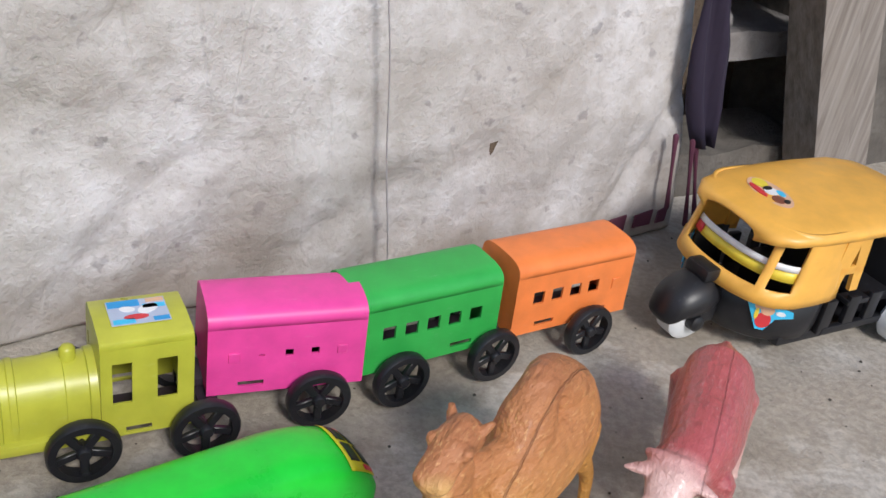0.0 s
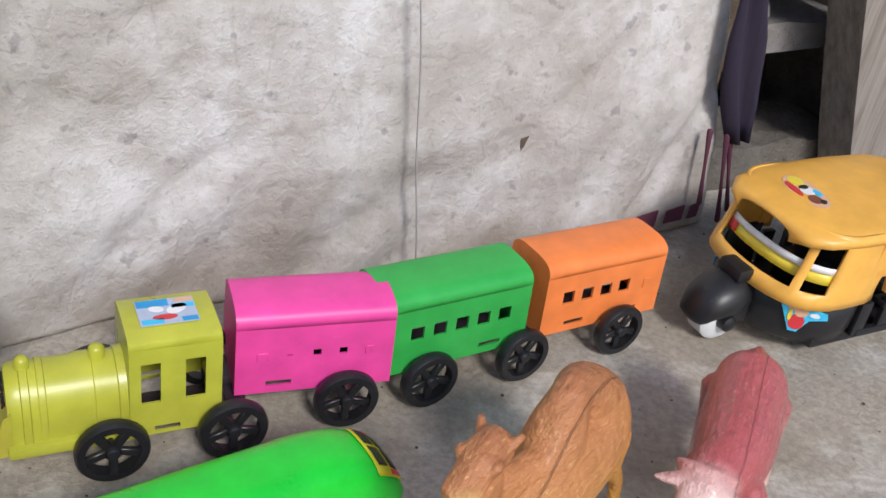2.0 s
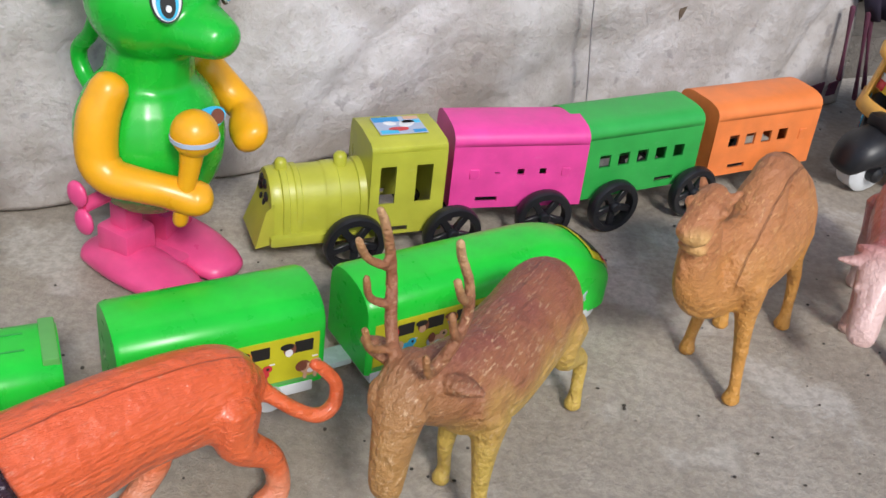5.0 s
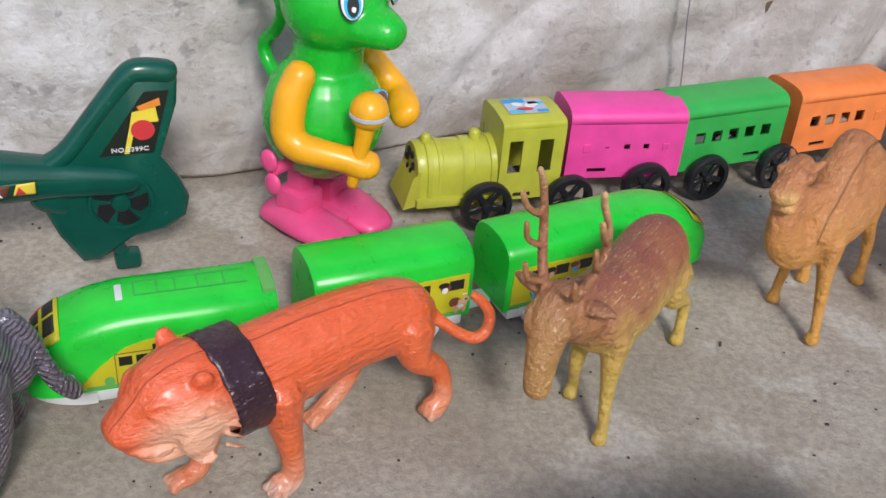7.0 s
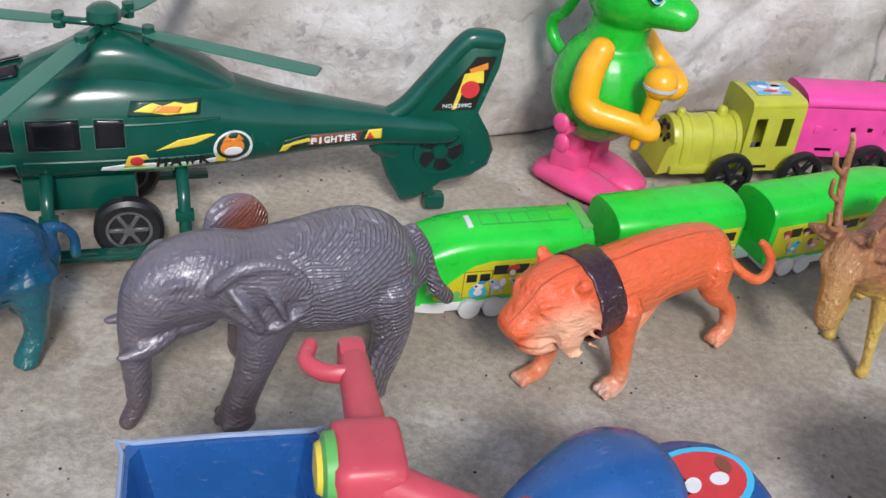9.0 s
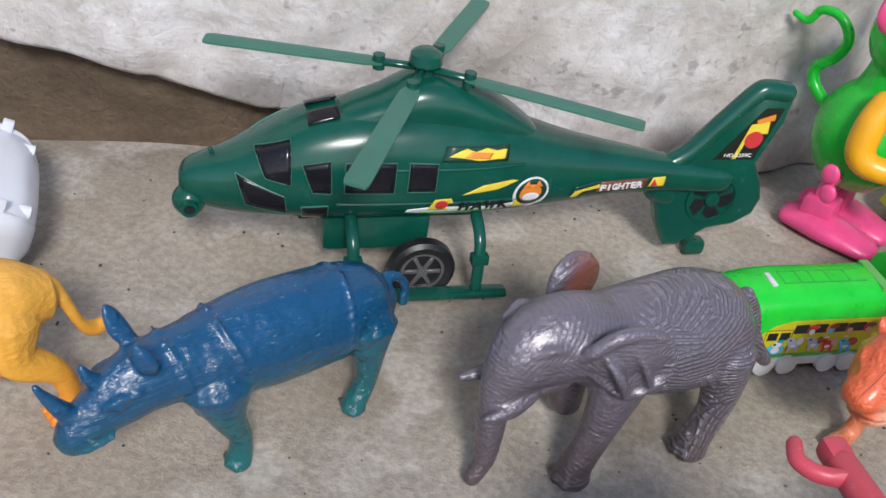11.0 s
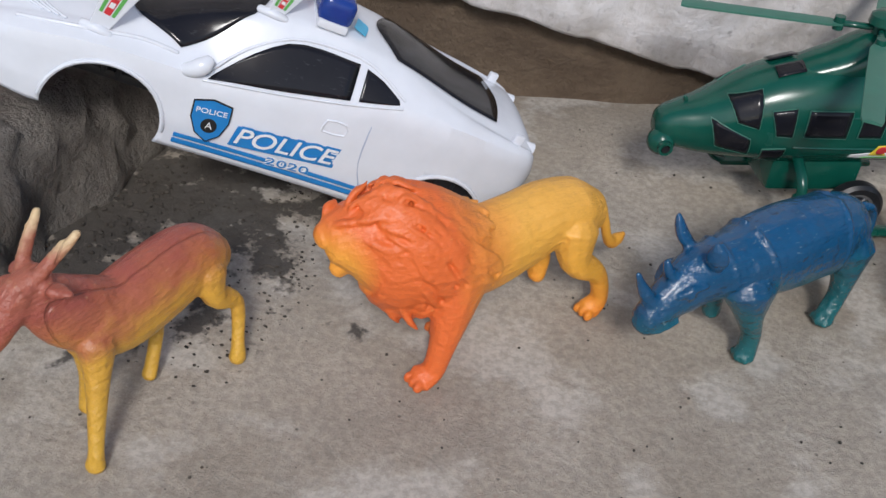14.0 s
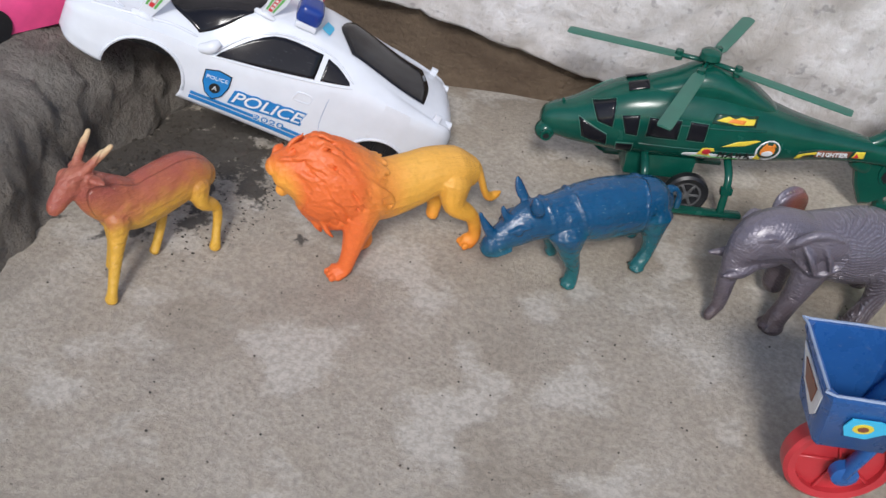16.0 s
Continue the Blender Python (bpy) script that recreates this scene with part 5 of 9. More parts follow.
    for s in (-1, 1):
        bm = bmesh.new()
        rows = []
        for i in range(5):
            x = 0.060 - 0.016 * i / 4
            zc, h, w = at(x)
            rows.append([(x, s * yy, zc + h * math.sqrt(max(0, 1 - (yy / w) ** 2)) ** 0.85 * 1.0 + 0.0022) for yy in np.linspace(0.004, 0.013, 6)])
        loft(bm, rows, False, False)
        o = part("roof_window", bm, "glass", t)
        solid(o, 0.0005, 0)
    # chin turret and nose boss
    bm = bmesh.new()
    ball(bm, (0.119, 0.006, 0.051), 0.0088, None, 18, 12)
    lathe(bm, [(0, 0.0046), (0.0105, 0.0046), (0.0105, 0.0028), (0.004, 0.002)], "y", (0.119, 0.006, 0.051), 18)
    part("nose_turret", bm, "heli", t)
    bm = bmesh.new()
    lathe(bm, [(0, 0.001), (0.0, 0.0024), (0.0002, 0.0024), (0.0002, 0.001)], "y", (0.119, 0.0168, 0.051), 12)
    part("turret_hole", bm, "black", t)
    bm = bmesh.new()
    tube(bm, [(0.106, 0, 0.073, 0.0016, 0.0016), (0.108, 0, 0.078, 0.0012, 0.0012)], 8, 3)
    part("nose_pin", bm, "heli", t)
    # tail fin with fan
    fin = [(-0.144, 0.060), (-0.164, 0.070), (-0.186, 0.098), (-0.1955, 0.1115), (-0.202, 0.1160), (-0.216, 0.1160), (-0.2205, 0.111), (-0.2195, 0.098), (-0.2100, 0.068), (-0.2185, 0.054), (-0.2230, 0.042), (-0.2205, 0.031), (-0.2095, 0.0235), (-0.192, 0.0205), (-0.182, 0.0135), (-0.174, 0.0085), (-0.166, 0.0085), (-0.156, 0.026), (-0.150, 0.044)]
    bm = bmesh.new()
    loft(bm, [[(x, y, z) for x, z in [((a[0] - c[0]) * k + c[0], (a[1] - c[1]) * k + c[1]) for a in fin for c in ((-0.188, 0.058),)]] for y, k in ((-0.0045, 0.95), (-0.003, 1.0), (0.003, 1.0), (0.0045, 0.95))])
    tail = part("tail_fin", bm, "heli", t, "", 30)
    bm = bmesh.new()
    tube(bm, [(-0.146, 0, 0.0625, 0.0065, 0.0055), (-0.164, 0, 0.0725, 0.0062, 0.0055), (-0.182, 0, 0.0945, 0.0060, 0.0055), (-0.197, 0, 0.1125, 0.0062, 0.0058), (-0.2045, 0, 0.1150, 0.0066, 0.0062), (-0.2165, 0, 0.1135, 0.0064, 0.0060)], 14, 5)
    part("fin_spar", bm, "heli", tail, "", 180)
    bm = bmesh.new()
    tube(bm, [(-0.151, 0, 0.050, 0.0070, 0.0085), (-0.158, 0, 0.045, 0.0062, 0.0080), (-0.164, 0, 0.042, 0.0040, 0.0060)], 14, 4)
    part("boom_socket", bm, "heli", tail, "", 180)
    for s in (-1, 1):
        bm = bmesh.new()
        lathe(bm, [(s * 0.0044, 0.0172), (s * 0.0058, 0.0168), (s * 0.0058, 0.0150), (s * 0.0046, 0.0146)], "y", (-0.188, 0, 0.0435), 30)
        part("fan_ring", bm, "heli", tail)
        for k in range(5):
            q = 2 * math.pi * k / 5 + 0.5
            bm = bmesh.new()
            flat(bm, [(0.0050, -0.0026), (0.0128, -0.0066), (0.0142, 0.001), (0.0100, 0.0052), (0.0050, 0.003)], Matrix.Translation((-0.188, s * 0.0046, 0.0435)) @ Matrix.Rotation(q, 4, "Y") @ Matrix(((1, 0, 0, 0), (0, 0, s, 0), (0, 1, 0, 0), (0, 0, 0, 1))), 0.0004)
            part("fan_opening", bm, "black", tail, "dark gap between fan blades")
        bm = bmesh.new()
        lathe(bm, [(s * 0.0044, 0.0052), (s * 0.0066, 0.0046), (s * 0.0074, 0.002)], "y", (-0.188, 0, 0.0435), 16)
        part("fan_hub", bm, "heli", tail)
    # tail wheel strut
    bm = bmesh.new()
    tube(bm, [(-0.183, 0, 0.024, 0.0042, 0.0042), (-0.184, 0, 0.014, 0.0038, 0.0038), (-0.188, 0, 0.007, 0.0036, 0.0036)], 10, 3)
    rbox(bm, (-0.1885, 0, 0.0055), (0.014, 0.010, 0.010), 0.003)
    part("tail_strut", bm, "heli", t)
    # undercarriage: block, wheels, skids
    bm = bmesh.new()
    rbox(bm, (0.020, 0, 0.034), (0.060, 0.036, 0.022), 0.004)
    part("undercarriage_block", bm, "heli", t)
    for s in (-1, 1):
        bm = bmesh.new()
        lathe(bm, [(-0.004, 0.0125), (-0.0048, 0.0165), (-0.003, 0.0188), (0.003, 0.0188), (0.0048, 0.0165), (0.004, 0.0125)], "y", seg=32, closed=True)
        wheel = part("wheel", bm, "black", t, m=Matrix.Translation((-0.004, s * 0.0305, 0.0188)))
        bm = bmesh.new()
        lathe(bm, [(-0.003, 0.0005), (-0.003, 0.0125), (0.003, 0.0125), (0.0035, 0.011), (0.0022, 0.010), (0.0022, 0.0005)], "y", seg=24)
        rim = part("rim", bm, "black", wheel)
        bm = bmesh.new()
        for k in range(6):
            rbox(bm, (0.006, s * 0.003, 0), (0.009, 0.0016, 0.0024), 0.0004, 1, Matrix.Rotation(k * math.pi / 3, 4, "Y"))
        lathe(bm, [(0.0015, 0.0108), (0.0036, 0.0108), (0.0036, 0.0125), (0.0015, 0.0125)], "y", seg=24, closed=True)
        cyl(bm, (0, s * 0.001, 0), (0, s * 0.0045, 0), 0.003)
        part("rim_spokes", bm, "rim", wheel, "grey spoked wheel rim")
        bm = bmesh.new()
        rbox(bm, (0.002, s * 0.0405, 0.0085), (0.108, 0.0085, 0.004), 0.0016)
        tube(bm, [(0.052, s * 0.0405, 0.0085, 0.0042, 0.002), (0.060, s * 0.0405, 0.011, 0.004, 0.002), (0.066, s * 0.0405, 0.017, 0.0035, 0.002)], 10, 3)
        part("skid", bm, "heli", t)
        for x in (0.036, -0.034):
            bm = bmesh.new()
            tube(bm, [(x, s * 0.020, 0.048, 0.0036, 0.003), (x, s * 0.036, 0.038, 0.0034, 0.003), (x, s * 0.0405, 0.010, 0.0034, 0.003)], 10, 4)
            rbox(bm, (x, s * 0.0385, 0.030), (0.010, 0.006, 0.006), 0.001)
            part("skid_strut", bm, "heli", t)
    # rotor
    bm = bmesh.new()
    lathe(bm, [(0.112, 0.009), (0.118, 0.0075), (0.119, 0.005), (0.128, 0.005), (0.1285, 0.0088), (0.1335, 0.0082), (0.1355, 0.0055), (0.136, 0.001)], "z", (0, 0, 0), 24)
    hub = part("rotor_hub", bm, "heli", t)
    for q in (-20, 63, 153, 240):
        R = Matrix.Translation((0, 0, 0.1255)) @ Matrix.Rotation(radians(q), 4, "Z") @ Matrix.Rotation(radians(2.2), 4, "Y")
        bm = bmesh.new()
        rbox(bm, (0.016, 0, 0), (0.024, 0.0042, 0.0036), 0.0012, 1, R)
        cyl(bm, R @ Vector((0.024, 0, -0.004)), R @ Vector((0.024, 0, 0.004)), 0.0032, None, 12)
        part("blade_grip", bm, "heli", hub)
        bm = bmesh.new()
        loft(bm, [[R @ Vector(p) for p in ((x, -w, -0.0006), (x, w, -0.0009), (x, w, 0.0003), (x, -w * 0.2, 0.0013), (x, -w, 0.0004))] for x, w in ((0.022, 0.003), (0.030, 0.0052), (0.06, 0.0056), (0.112, 0.0058), (0.1155, 0.0048))])
        part("rotor_blade", bm, "heliflat", t, "pale dusty green rotor blade", 30)
    # stickers on both flanks
    for s in (1, -1):
        B = SIDE if s > 0 else SIDE_R

        def put(x, z, lift=0.0007, tilt=0.0):
            zc, h, w = at(x)
            slope = math.atan2(skin(x - 0.004, z) - skin(x + 0.004, z), 0.008)
            lean = math.atan2(skin(x, z - 0.003) - skin(x, z + 0.003), 0.006)
            return Matrix.Translation((x, s * (skin(x, z) + lift), z)) @ Matrix.Rotation(s * slope, 4, "Z") @ Matrix.Rotation(s * lean, 4, "X") @ B @ Matrix.Rotation(tilt, 4, "Z")
        d = 1 if s > 0 else -1

        def wrap(name, pts, x0, z0, lift, mat, parent, label="", tilt=0.0):
            """A thin sticker laid on the curved flank."""
            bm = bmesh.new()
            bm.faces.new([bm.verts.new((u, v, 0)) for u, v in pts])
            bmesh.ops.triangulate(bm, faces=bm.faces[:])
            bmesh.ops.subdivide_edges(bm, edges=bm.edges[:], cuts=5, use_grid_fill=True)
            for p in bm.verts:
                u, v = p.co.x * math.cos(tilt) - p.co.y * math.sin(tilt), p.co.x * math.sin(tilt) + p.co.y * math.cos(tilt)
                x, z = x0 - u, z0 + v
                p.co = (x, s * (skin(x, z) + lift), z)
            o = part(name, bm, mat, parent, label, 180)
            solid(o, 0.0002, 0)
            return o

        em = wrap("round_emblem", oval(0, 0, 0.0108, 0.0108, 26), -0.062, 0.0630, 0.0006, "sticker_white", t, "round white and orange emblem sticker")
        for k, (pts, mt) in enumerate(((oval(0, 0.001, 0.0092, 0.0088), "sticker_deep"), (oval(-0.0005, 0.0005, 0.0066, 0.006), "sticker_orange"), (oval(0, -0.002, 0.005, 0.003), "sticker_white"), ([(-0.006, 0.005), (-0.003, 0.009), (-0.001, 0.005)], "sticker_orange"), ([(0.001, 0.005), (0.003, 0.009), (0.006, 0.005)], "sticker_orange"))):
            wrap("print", pts, -0.062, 0.0630, 0.0010 + 0.0002 * k, mt, em)
        hs = wrap("flank_sticker", [(-0.038, -0.0030), (-0.037, -0.0005), (-0.026, 0.0010), (-0.012, 0.0008), (0.010, -0.0008), (0.030, 0.0012), (0.036, 0.0010), (0.028, -0.0030), (-0.006, -0.0052), (-0.024, -0.0050)], -0.030, 0.0565, 0.0006, "sticker_white", t, "yellow flank sticker with black lettering", 0.02)
        wrap("print", oval(-0.019, 0.0030, 0.0036, 0.0034, 12), -0.030, 0.0565, 0.0010, "sticker_red", hs, "", 0.02)
        wrap("print", [(-0.026, -0.0010), (-0.023, 0.0070), (-0.014, 0.0076), (-0.0125, 0.0040), (-0.018, 0.0030), (-0.014, -0.0020)], -0.030, 0.0565, 0.0008, "sticker_yellow", hs, "", 0.02)
        wrap("print", [(0.022, -0.0030), (0.024, 0.0040), (0.034, 0.0050), (0.036, 0.0010), (0.029, -0.0006), (0.028, -0.0040)], -0.030, 0.0565, 0.0008, "sticker_yellow", hs, "", 0.02)
        wrap("print", [(-0.030, -0.0038), (-0.028, -0.0026), (0.008, -0.0030), (0.010, -0.0042)], -0.030, 0.0565, 0.0010, "sticker_green", hs, "", 0.02)
        for k, ch in enumerate("HAWK"):
            words("letter", ch, 0.0092, "sticker_black", hs, put(-0.0345 - s * (k - 1.5) * 0.0074, 0.0578, 0.0018, 0.03), 0.0068, 0.2, 0.0004)
        wrap("streak_sticker", [(-0.016, -0.002), (-0.004, 0.0032), (0.012, 0.0046), (0.016, 0.0036), (0.004, -0.0006)], -0.037, 0.0685, 0.0006, "sticker_yellow", t, "yellow streak sticker", 0.05)
        fs = wrap("tail_sticker", [(-0.031, -0.0055), (-0.029, 0.0020), (-0.016, 0.0048), (0.030, 0.0052), (0.030, -0.0022)], -0.119, 0.0605, 0.0006, "sticker_deep", t, "yellow boom sticker with dark lettering", -0.02)
        wrap("print", [(-0.015, -0.0028), (-0.013, 0.0042), (0.018, 0.0042), (0.016, -0.0020)], -0.119, 0.0605, 0.0010, "sticker_brown", fs, "", -0.02)
        wrap("print", [(-0.026, -0.0035), (-0.024, 0.0010), (-0.018, 0.0030), (-0.019, -0.0030)], -0.119, 0.0605, 0.0010, "sticker_black", fs, "", -0.02)
        wrap("print", [(0.019, -0.0016), (0.021, 0.0046), (0.0295, 0.0048), (0.0295, -0.0018)], -0.119, 0.0605, 0.0010, "sticker_yellow", fs, "", -0.02)
        wrap("print", [(-0.031, -0.0052), (-0.029, -0.0006), (-0.014, 0.0030), (-0.013, 0.0006), (-0.024, -0.0012), (-0.027, -0.0050)], -0.119, 0.0605, 0.0012, "sticker_yellow", fs, "", -0.02)
        wrap("print", [(0.020, -0.0012), (0.022, 0.0036), (0.025, -0.0008)], -0.119, 0.0605, 0.0014, "sticker_red", fs, "", -0.02)
        for k, ch in enumerate("FIGHTER"):
            words("letter", ch, 0.0058, "sticker_white", fs, put(-0.1195 - s * (k - 3) * 0.0040, 0.0612, 0.0018, -0.02), 0.0012 if ch == "I" else 0.0033, 0.0, 0.0002)
        es = wrap("engine_sticker", [(-0.018, -0.0038), (-0.016, 0.0040), (0.020, 0.0036), (0.019, -0.0042)], -0.026, 0.0895, 0.0006, "sticker_deep", t, "dark engine sticker with a yellow flash", -0.03)
        wrap("print", [(-0.015, -0.0010), (-0.009, 0.0018), (-0.005, 0.0030), (0.000, 0.0014), (0.006, 0.0030), (0.012, 0.0016), (0.018, 0.0018), (0.017, -0.0026), (0.002, -0.0032), (-0.006, -0.0018)], -0.026, 0.0895, 0.0010, "sticker_yellow", es, "", -0.03)
        wrap("print", [(-0.006, -0.0012), (-0.002, 0.0016), (0.010, 0.0006), (0.008, -0.0022)], -0.026, 0.0895, 0.0014, "sticker_orange", es, "", -0.03)
        F = Matrix.Translation((-0.2010, s * 0.0047, 0.0880)) @ B
        bm = bmesh.new()
        flat(bm, [(d * a, b) for a, b in ((-0.021, -0.0165), (0.0055, -0.0165), (0.015, 0.0175), (0.003, 0.0175))], F, 0.0003)
        ts = part("fin_sticker", bm, "sticker_black", t, "dark fin sticker with yellow flashes and a red ball")
        for pts, mt in (([(-0.009, -0.016), (-0.0065, -0.016), (-0.002, 0.001), (0.009, 0.001), (0.008, 0.009), (-0.0035, 0.007), (-0.006, -0.004)], "sticker_yellow"), ([(-0.001, 0.010), (0.010, 0.014), (0.0105, 0.010), (0.0, 0.0075)], "sticker_orange"), (oval(0.001, -0.003, 0.0058, 0.0056, 20), "sticker_red")):
            bm = bmesh.new()
            flat(bm, [(d * a, b) for a, b in pts], F @ Matrix.Translation((0, 0, 0.0003 + 0.0002 * len(ts.children))), 0.0002)
            part("print", bm, mt, ts)
        words("lettering", "NO.2399C", 0.0034, "sticker_white", ts, F @ Matrix.Translation((d * -0.006, -0.0135, 0.0008)), 0.018)


helicopter()


# ---- three-wheeled taxi toys ----
def taxi(label, m):
    t = thing("toy_taxi", label, "toy taxi", m, "toy taxis")
    # yellow windscreen frame, bent round the front
    def bent(u, v):
        a = u * radians(112)
        k = 1 - 0.22 * (v - 0.046) / 0.05
        c, n = math.cos(a), math.sin(a)
        return Vector((0.024 + 0.043 * math.copysign(abs(c) ** 0.62, c) * k - 0.10 * (v - 0.046), 0.047 * math.copysign(abs(n) ** 0.85, n) * (1 - 0.06 * (v - 0.046) / 0.05), v))
    bm = bmesh.new()
    us = [-1, -0.9, -0.8, -0.72, -0.64, -0.55, -0.48, -0.42, -0.37, -0.34, -0.22, -0.10, 0.0, 0.10, 0.22, 0.34, 0.37, 0.42, 0.48, 0.55, 0.64, 0.72, 0.8, 0.9, 1]
    vs = [0.042, 0.047, 0.052, 0.062, 0.072, 0.0835, 0.090]
    grid = {(u, v): bm.verts.new(bent(u, v)) for u in us for v in vs}
    openings = ((-0.64, -0.42), (-0.34, 0.34), (0.42, 0.64))
    for a, b in zip(us, us[1:]):
        for c, d in zip(vs, vs[1:]):
            if not (0.052 <= c and d <= 0.0836 and any(p <= a and b <= q for p, q in openings)):
                bm.faces.new([grid[p] for p in ((a, c), (b, c), (b, d), (a, d))])
    fr = part("windscreen_frame", bm, "rickyellow", t, "yellow windscreen frame with open panes", 40)
    solid(fr, 0.0022, 0)
    # roof
    bm = bmesh.new()
    rings = []
    for x, w, z, e in ((0.064, 0.022, 0.0965, 0.0), (0.059, 0.034, 0.0990, 0.001), (0.050, 0.042, 0.1008, 0.002), (0.030, 0.0465, 0.1025, 0.004), (0.0, 0.048, 0.1035, 0.008), (-0.030, 0.048, 0.104, 0.009), (-0.065, 0.0475, 0.103, 0.008), (-0.085, 0.045, 0.100, 0.006), (-0.095, 0.040, 0.093, 0.003)):
        rings.append([(x, w * math.sin(q), z - 0.009 - (0.009 + e * 0.15) * (1 - math.cos(q) ** 0.55)) for q in np.linspace(-math.pi / 2, math.pi / 2, 25)])
    loft(bm, rings, False, False)
    roof = part("roof", bm, "rickyellow", t, "", 60)
    solid(roof, 0.0018)
    bm = bmesh.new()
    flat(bm, oval(0, 0, 0.020, 0.0095, 24), Matrix.Translation((0.030, -0.004, 0.0930)) @ Matrix.Rotation(0.08, 4, "Y") @ Matrix.Rotation(1.45, 4, "Z"), 0.0004)
    rs = part("roof_sticker", bm, "sticker_skin", t, "oval cartoon roof sticker")
    for k, (cx, cy, rx, ry, mt) in enumerate(((-0.012, 0.001, 0.006, 0.0045, "sticker_yellow"), (0.0, 0.001, 0.005, 0.0045, "sticker_white"), (0.010, -0.001, 0.005, 0.004, "sticker_brown"), (0.004, 0.005, 0.004, 0.002, "sticker_sky"), (-0.004, -0.006, 0.009, 0.002, "sticker_red"), (-0.004, 0.001, 0.0022, 0.003, "sticker_black"), (0.014, 0.002, 0.002, 0.002, "sticker_black"))):
        bm = bmesh.new()
        flat(bm, oval(cx, cy, rx, ry, 14), Matrix.Translation((0.030, -0.004, 0.0934)) @ Matrix.Rotation(0.08, 4, "Y") @ Matrix.Rotation(1.45, 4, "Z"), 0.0003 + 0.0001 * k)
        part("print", bm, mt, rs)
    # side pillars
    for s in (-1, 1):
        for x0, x1, xt0, xt1 in ((0.004, 0.012, -0.004, 0.010), (-0.016, -0.009, -0.012, -0.002), (-0.086, -0.066, -0.084, -0.058)):
            bm = bmesh.new()
            loft(bm, [[(x0, s * 0.0462, 0.046), (x1, s * 0.0462, 0.046), (x1, s * 0.0432, 0.046), (x0, s * 0.0432, 0.046)], [(xt0, s * 0.0462, 0.084), (xt1, s * 0.0462, 0.084), (xt1, s * 0.0432, 0.084), (xt0, s * 0.0432, 0.084)]])
            part("side_pillar", bm, "rickyellow", t)
        bm = bmesh.new()
        rbox(bm, (-0.003, s * 0.0447, 0.062), (0.022, 0.003, 0.006), 0.0008)
        part("side_rail", bm, "rickyellow", t)
    # black lower body
    bm = bmesh.new()
    rings = []
    for z, k in ((0.010, 0.80), (0.014, 0.93), (0.022, 0.98), (0.046, 1.0)):
        ring = []
        for q in np.linspace(-radians(105), radians(105), 25):
            ring.append((0.020 + 0.044 * math.cos(q) * k, 0.0452 * math.sin(q) * k, z))
        rings.append(ring)
    loft(bm, rings, False, False)
    fp = part("front_panel", bm, "black", t, "", 50)
    solid(fp, 0.002, 0)
    bm = bmesh.new()
    rbox(bm, (-0.028, 0, 0.0125), (0.125, 0.084, 0.007), 0.002)
    part("floor_pan", bm, "black", t)
    bm = bmesh.new()
    rbox(bm, (-0.082, 0, 0.034), (0.034, 0.090, 0.044), 0.004)
    part("rear_body", bm, "black", t)
    bm = bmesh.new()
    rbox(bm, (-0.052, 0, 0.030), (0.030, 0.080, 0.008), 0.002)
    rbox(bm, (-0.066, 0, 0.046), (0.006, 0.080, 0.032), 0.002)
    part("rear_seat", bm, "black", t)
    bm = bmesh.new()
    rbox(bm, (-0.002, 0, 0.027), (0.020, 0.050, 0.022), 0.002)
    rbox(bm, (-0.014, 0, 0.044), (0.005, 0.060, 0.026), 0.002)
    part("driver_seat", bm, "black", t)
    for s in (-1, 1):
        bm = bmesh.new()
        for x in (0.0, -0.022, -0.042):
            rbox(bm, (x, s * 0.0435, 0.027), (0.010, 0.004, 0.024), 0.001)
        rbox(bm, (-0.03, s * 0.044, 0.0165), (0.062, 0.004, 0.005), 0.001)
        rbox(bm, (-0.026, s * 0.040, 0.034), (0.020, 0.010, 0.004), 0.001)
        part("side_step", bm, "black", t)
        bm = bmesh.new()
        lathe(bm, [(-0.006, 0.010), (-0.0065, 0.0135), (-0.004, 0.0158), (0.004, 0.0158), (0.0065, 0.0135), (0.006, 0.010)], "y", seg=28, closed=True)
        wheel = part("wheel", bm, "white", t, "white plastic rear wheel", m=Matrix.Translation((-0.070, s * 0.050, 0.0158)))
        bm = bmesh.new()
        lathe(bm, [(-0.004, 0.0005), (-0.004, 0.0102), (0.004, 0.0102), (0.003, 0.0005)], "y", seg=24)
        part("rim", bm, "sticker_grey", wheel)
        bm = bmesh.new()
        for k in range(6):
            q = k * math.pi / 3
            cyl(bm, (0.0065 * math.cos(q), s * 0.003, 0.0065 * math.sin(q)), (0.0065 * math.cos(q), s * 0.0044, 0.0065 * math.sin(q)), 0.0019, None, 10)
        part("rim_holes", bm, "black", wheel)
    # front wheel under its mudguard
    bm = bmesh.new()
    lathe(bm, [(-0.0085, 0.003), (-0.0085, 0.0125), (-0.006, 0.0155), (0.006, 0.0155), (0.0085, 0.0125), (0.0085, 0.003)], "y", (0.077, 0, 0.0155), 28)
    part("front_wheel", bm, "white", t, "white plastic front wheel")
    bm = bmesh.new()
    tube(bm, [(0.062, 0, 0.030, 0.012, 0.012), (0.072, 0, 0.031, 0.0165, 0.0135), (0.086, 0, 0.027, 0.016, 0.012), (0.095, 0, 0.019, 0.012, 0.006)], 20, 5)
    part("mudguard", bm, "black", t, "glossy black mudguard", 180)
    bm = bmesh.new()
    rbox(bm, (0.071, 0, 0.047), (0.013, 0.020, 0.009), 0.003)
    part("horn_box", bm, "black", t)
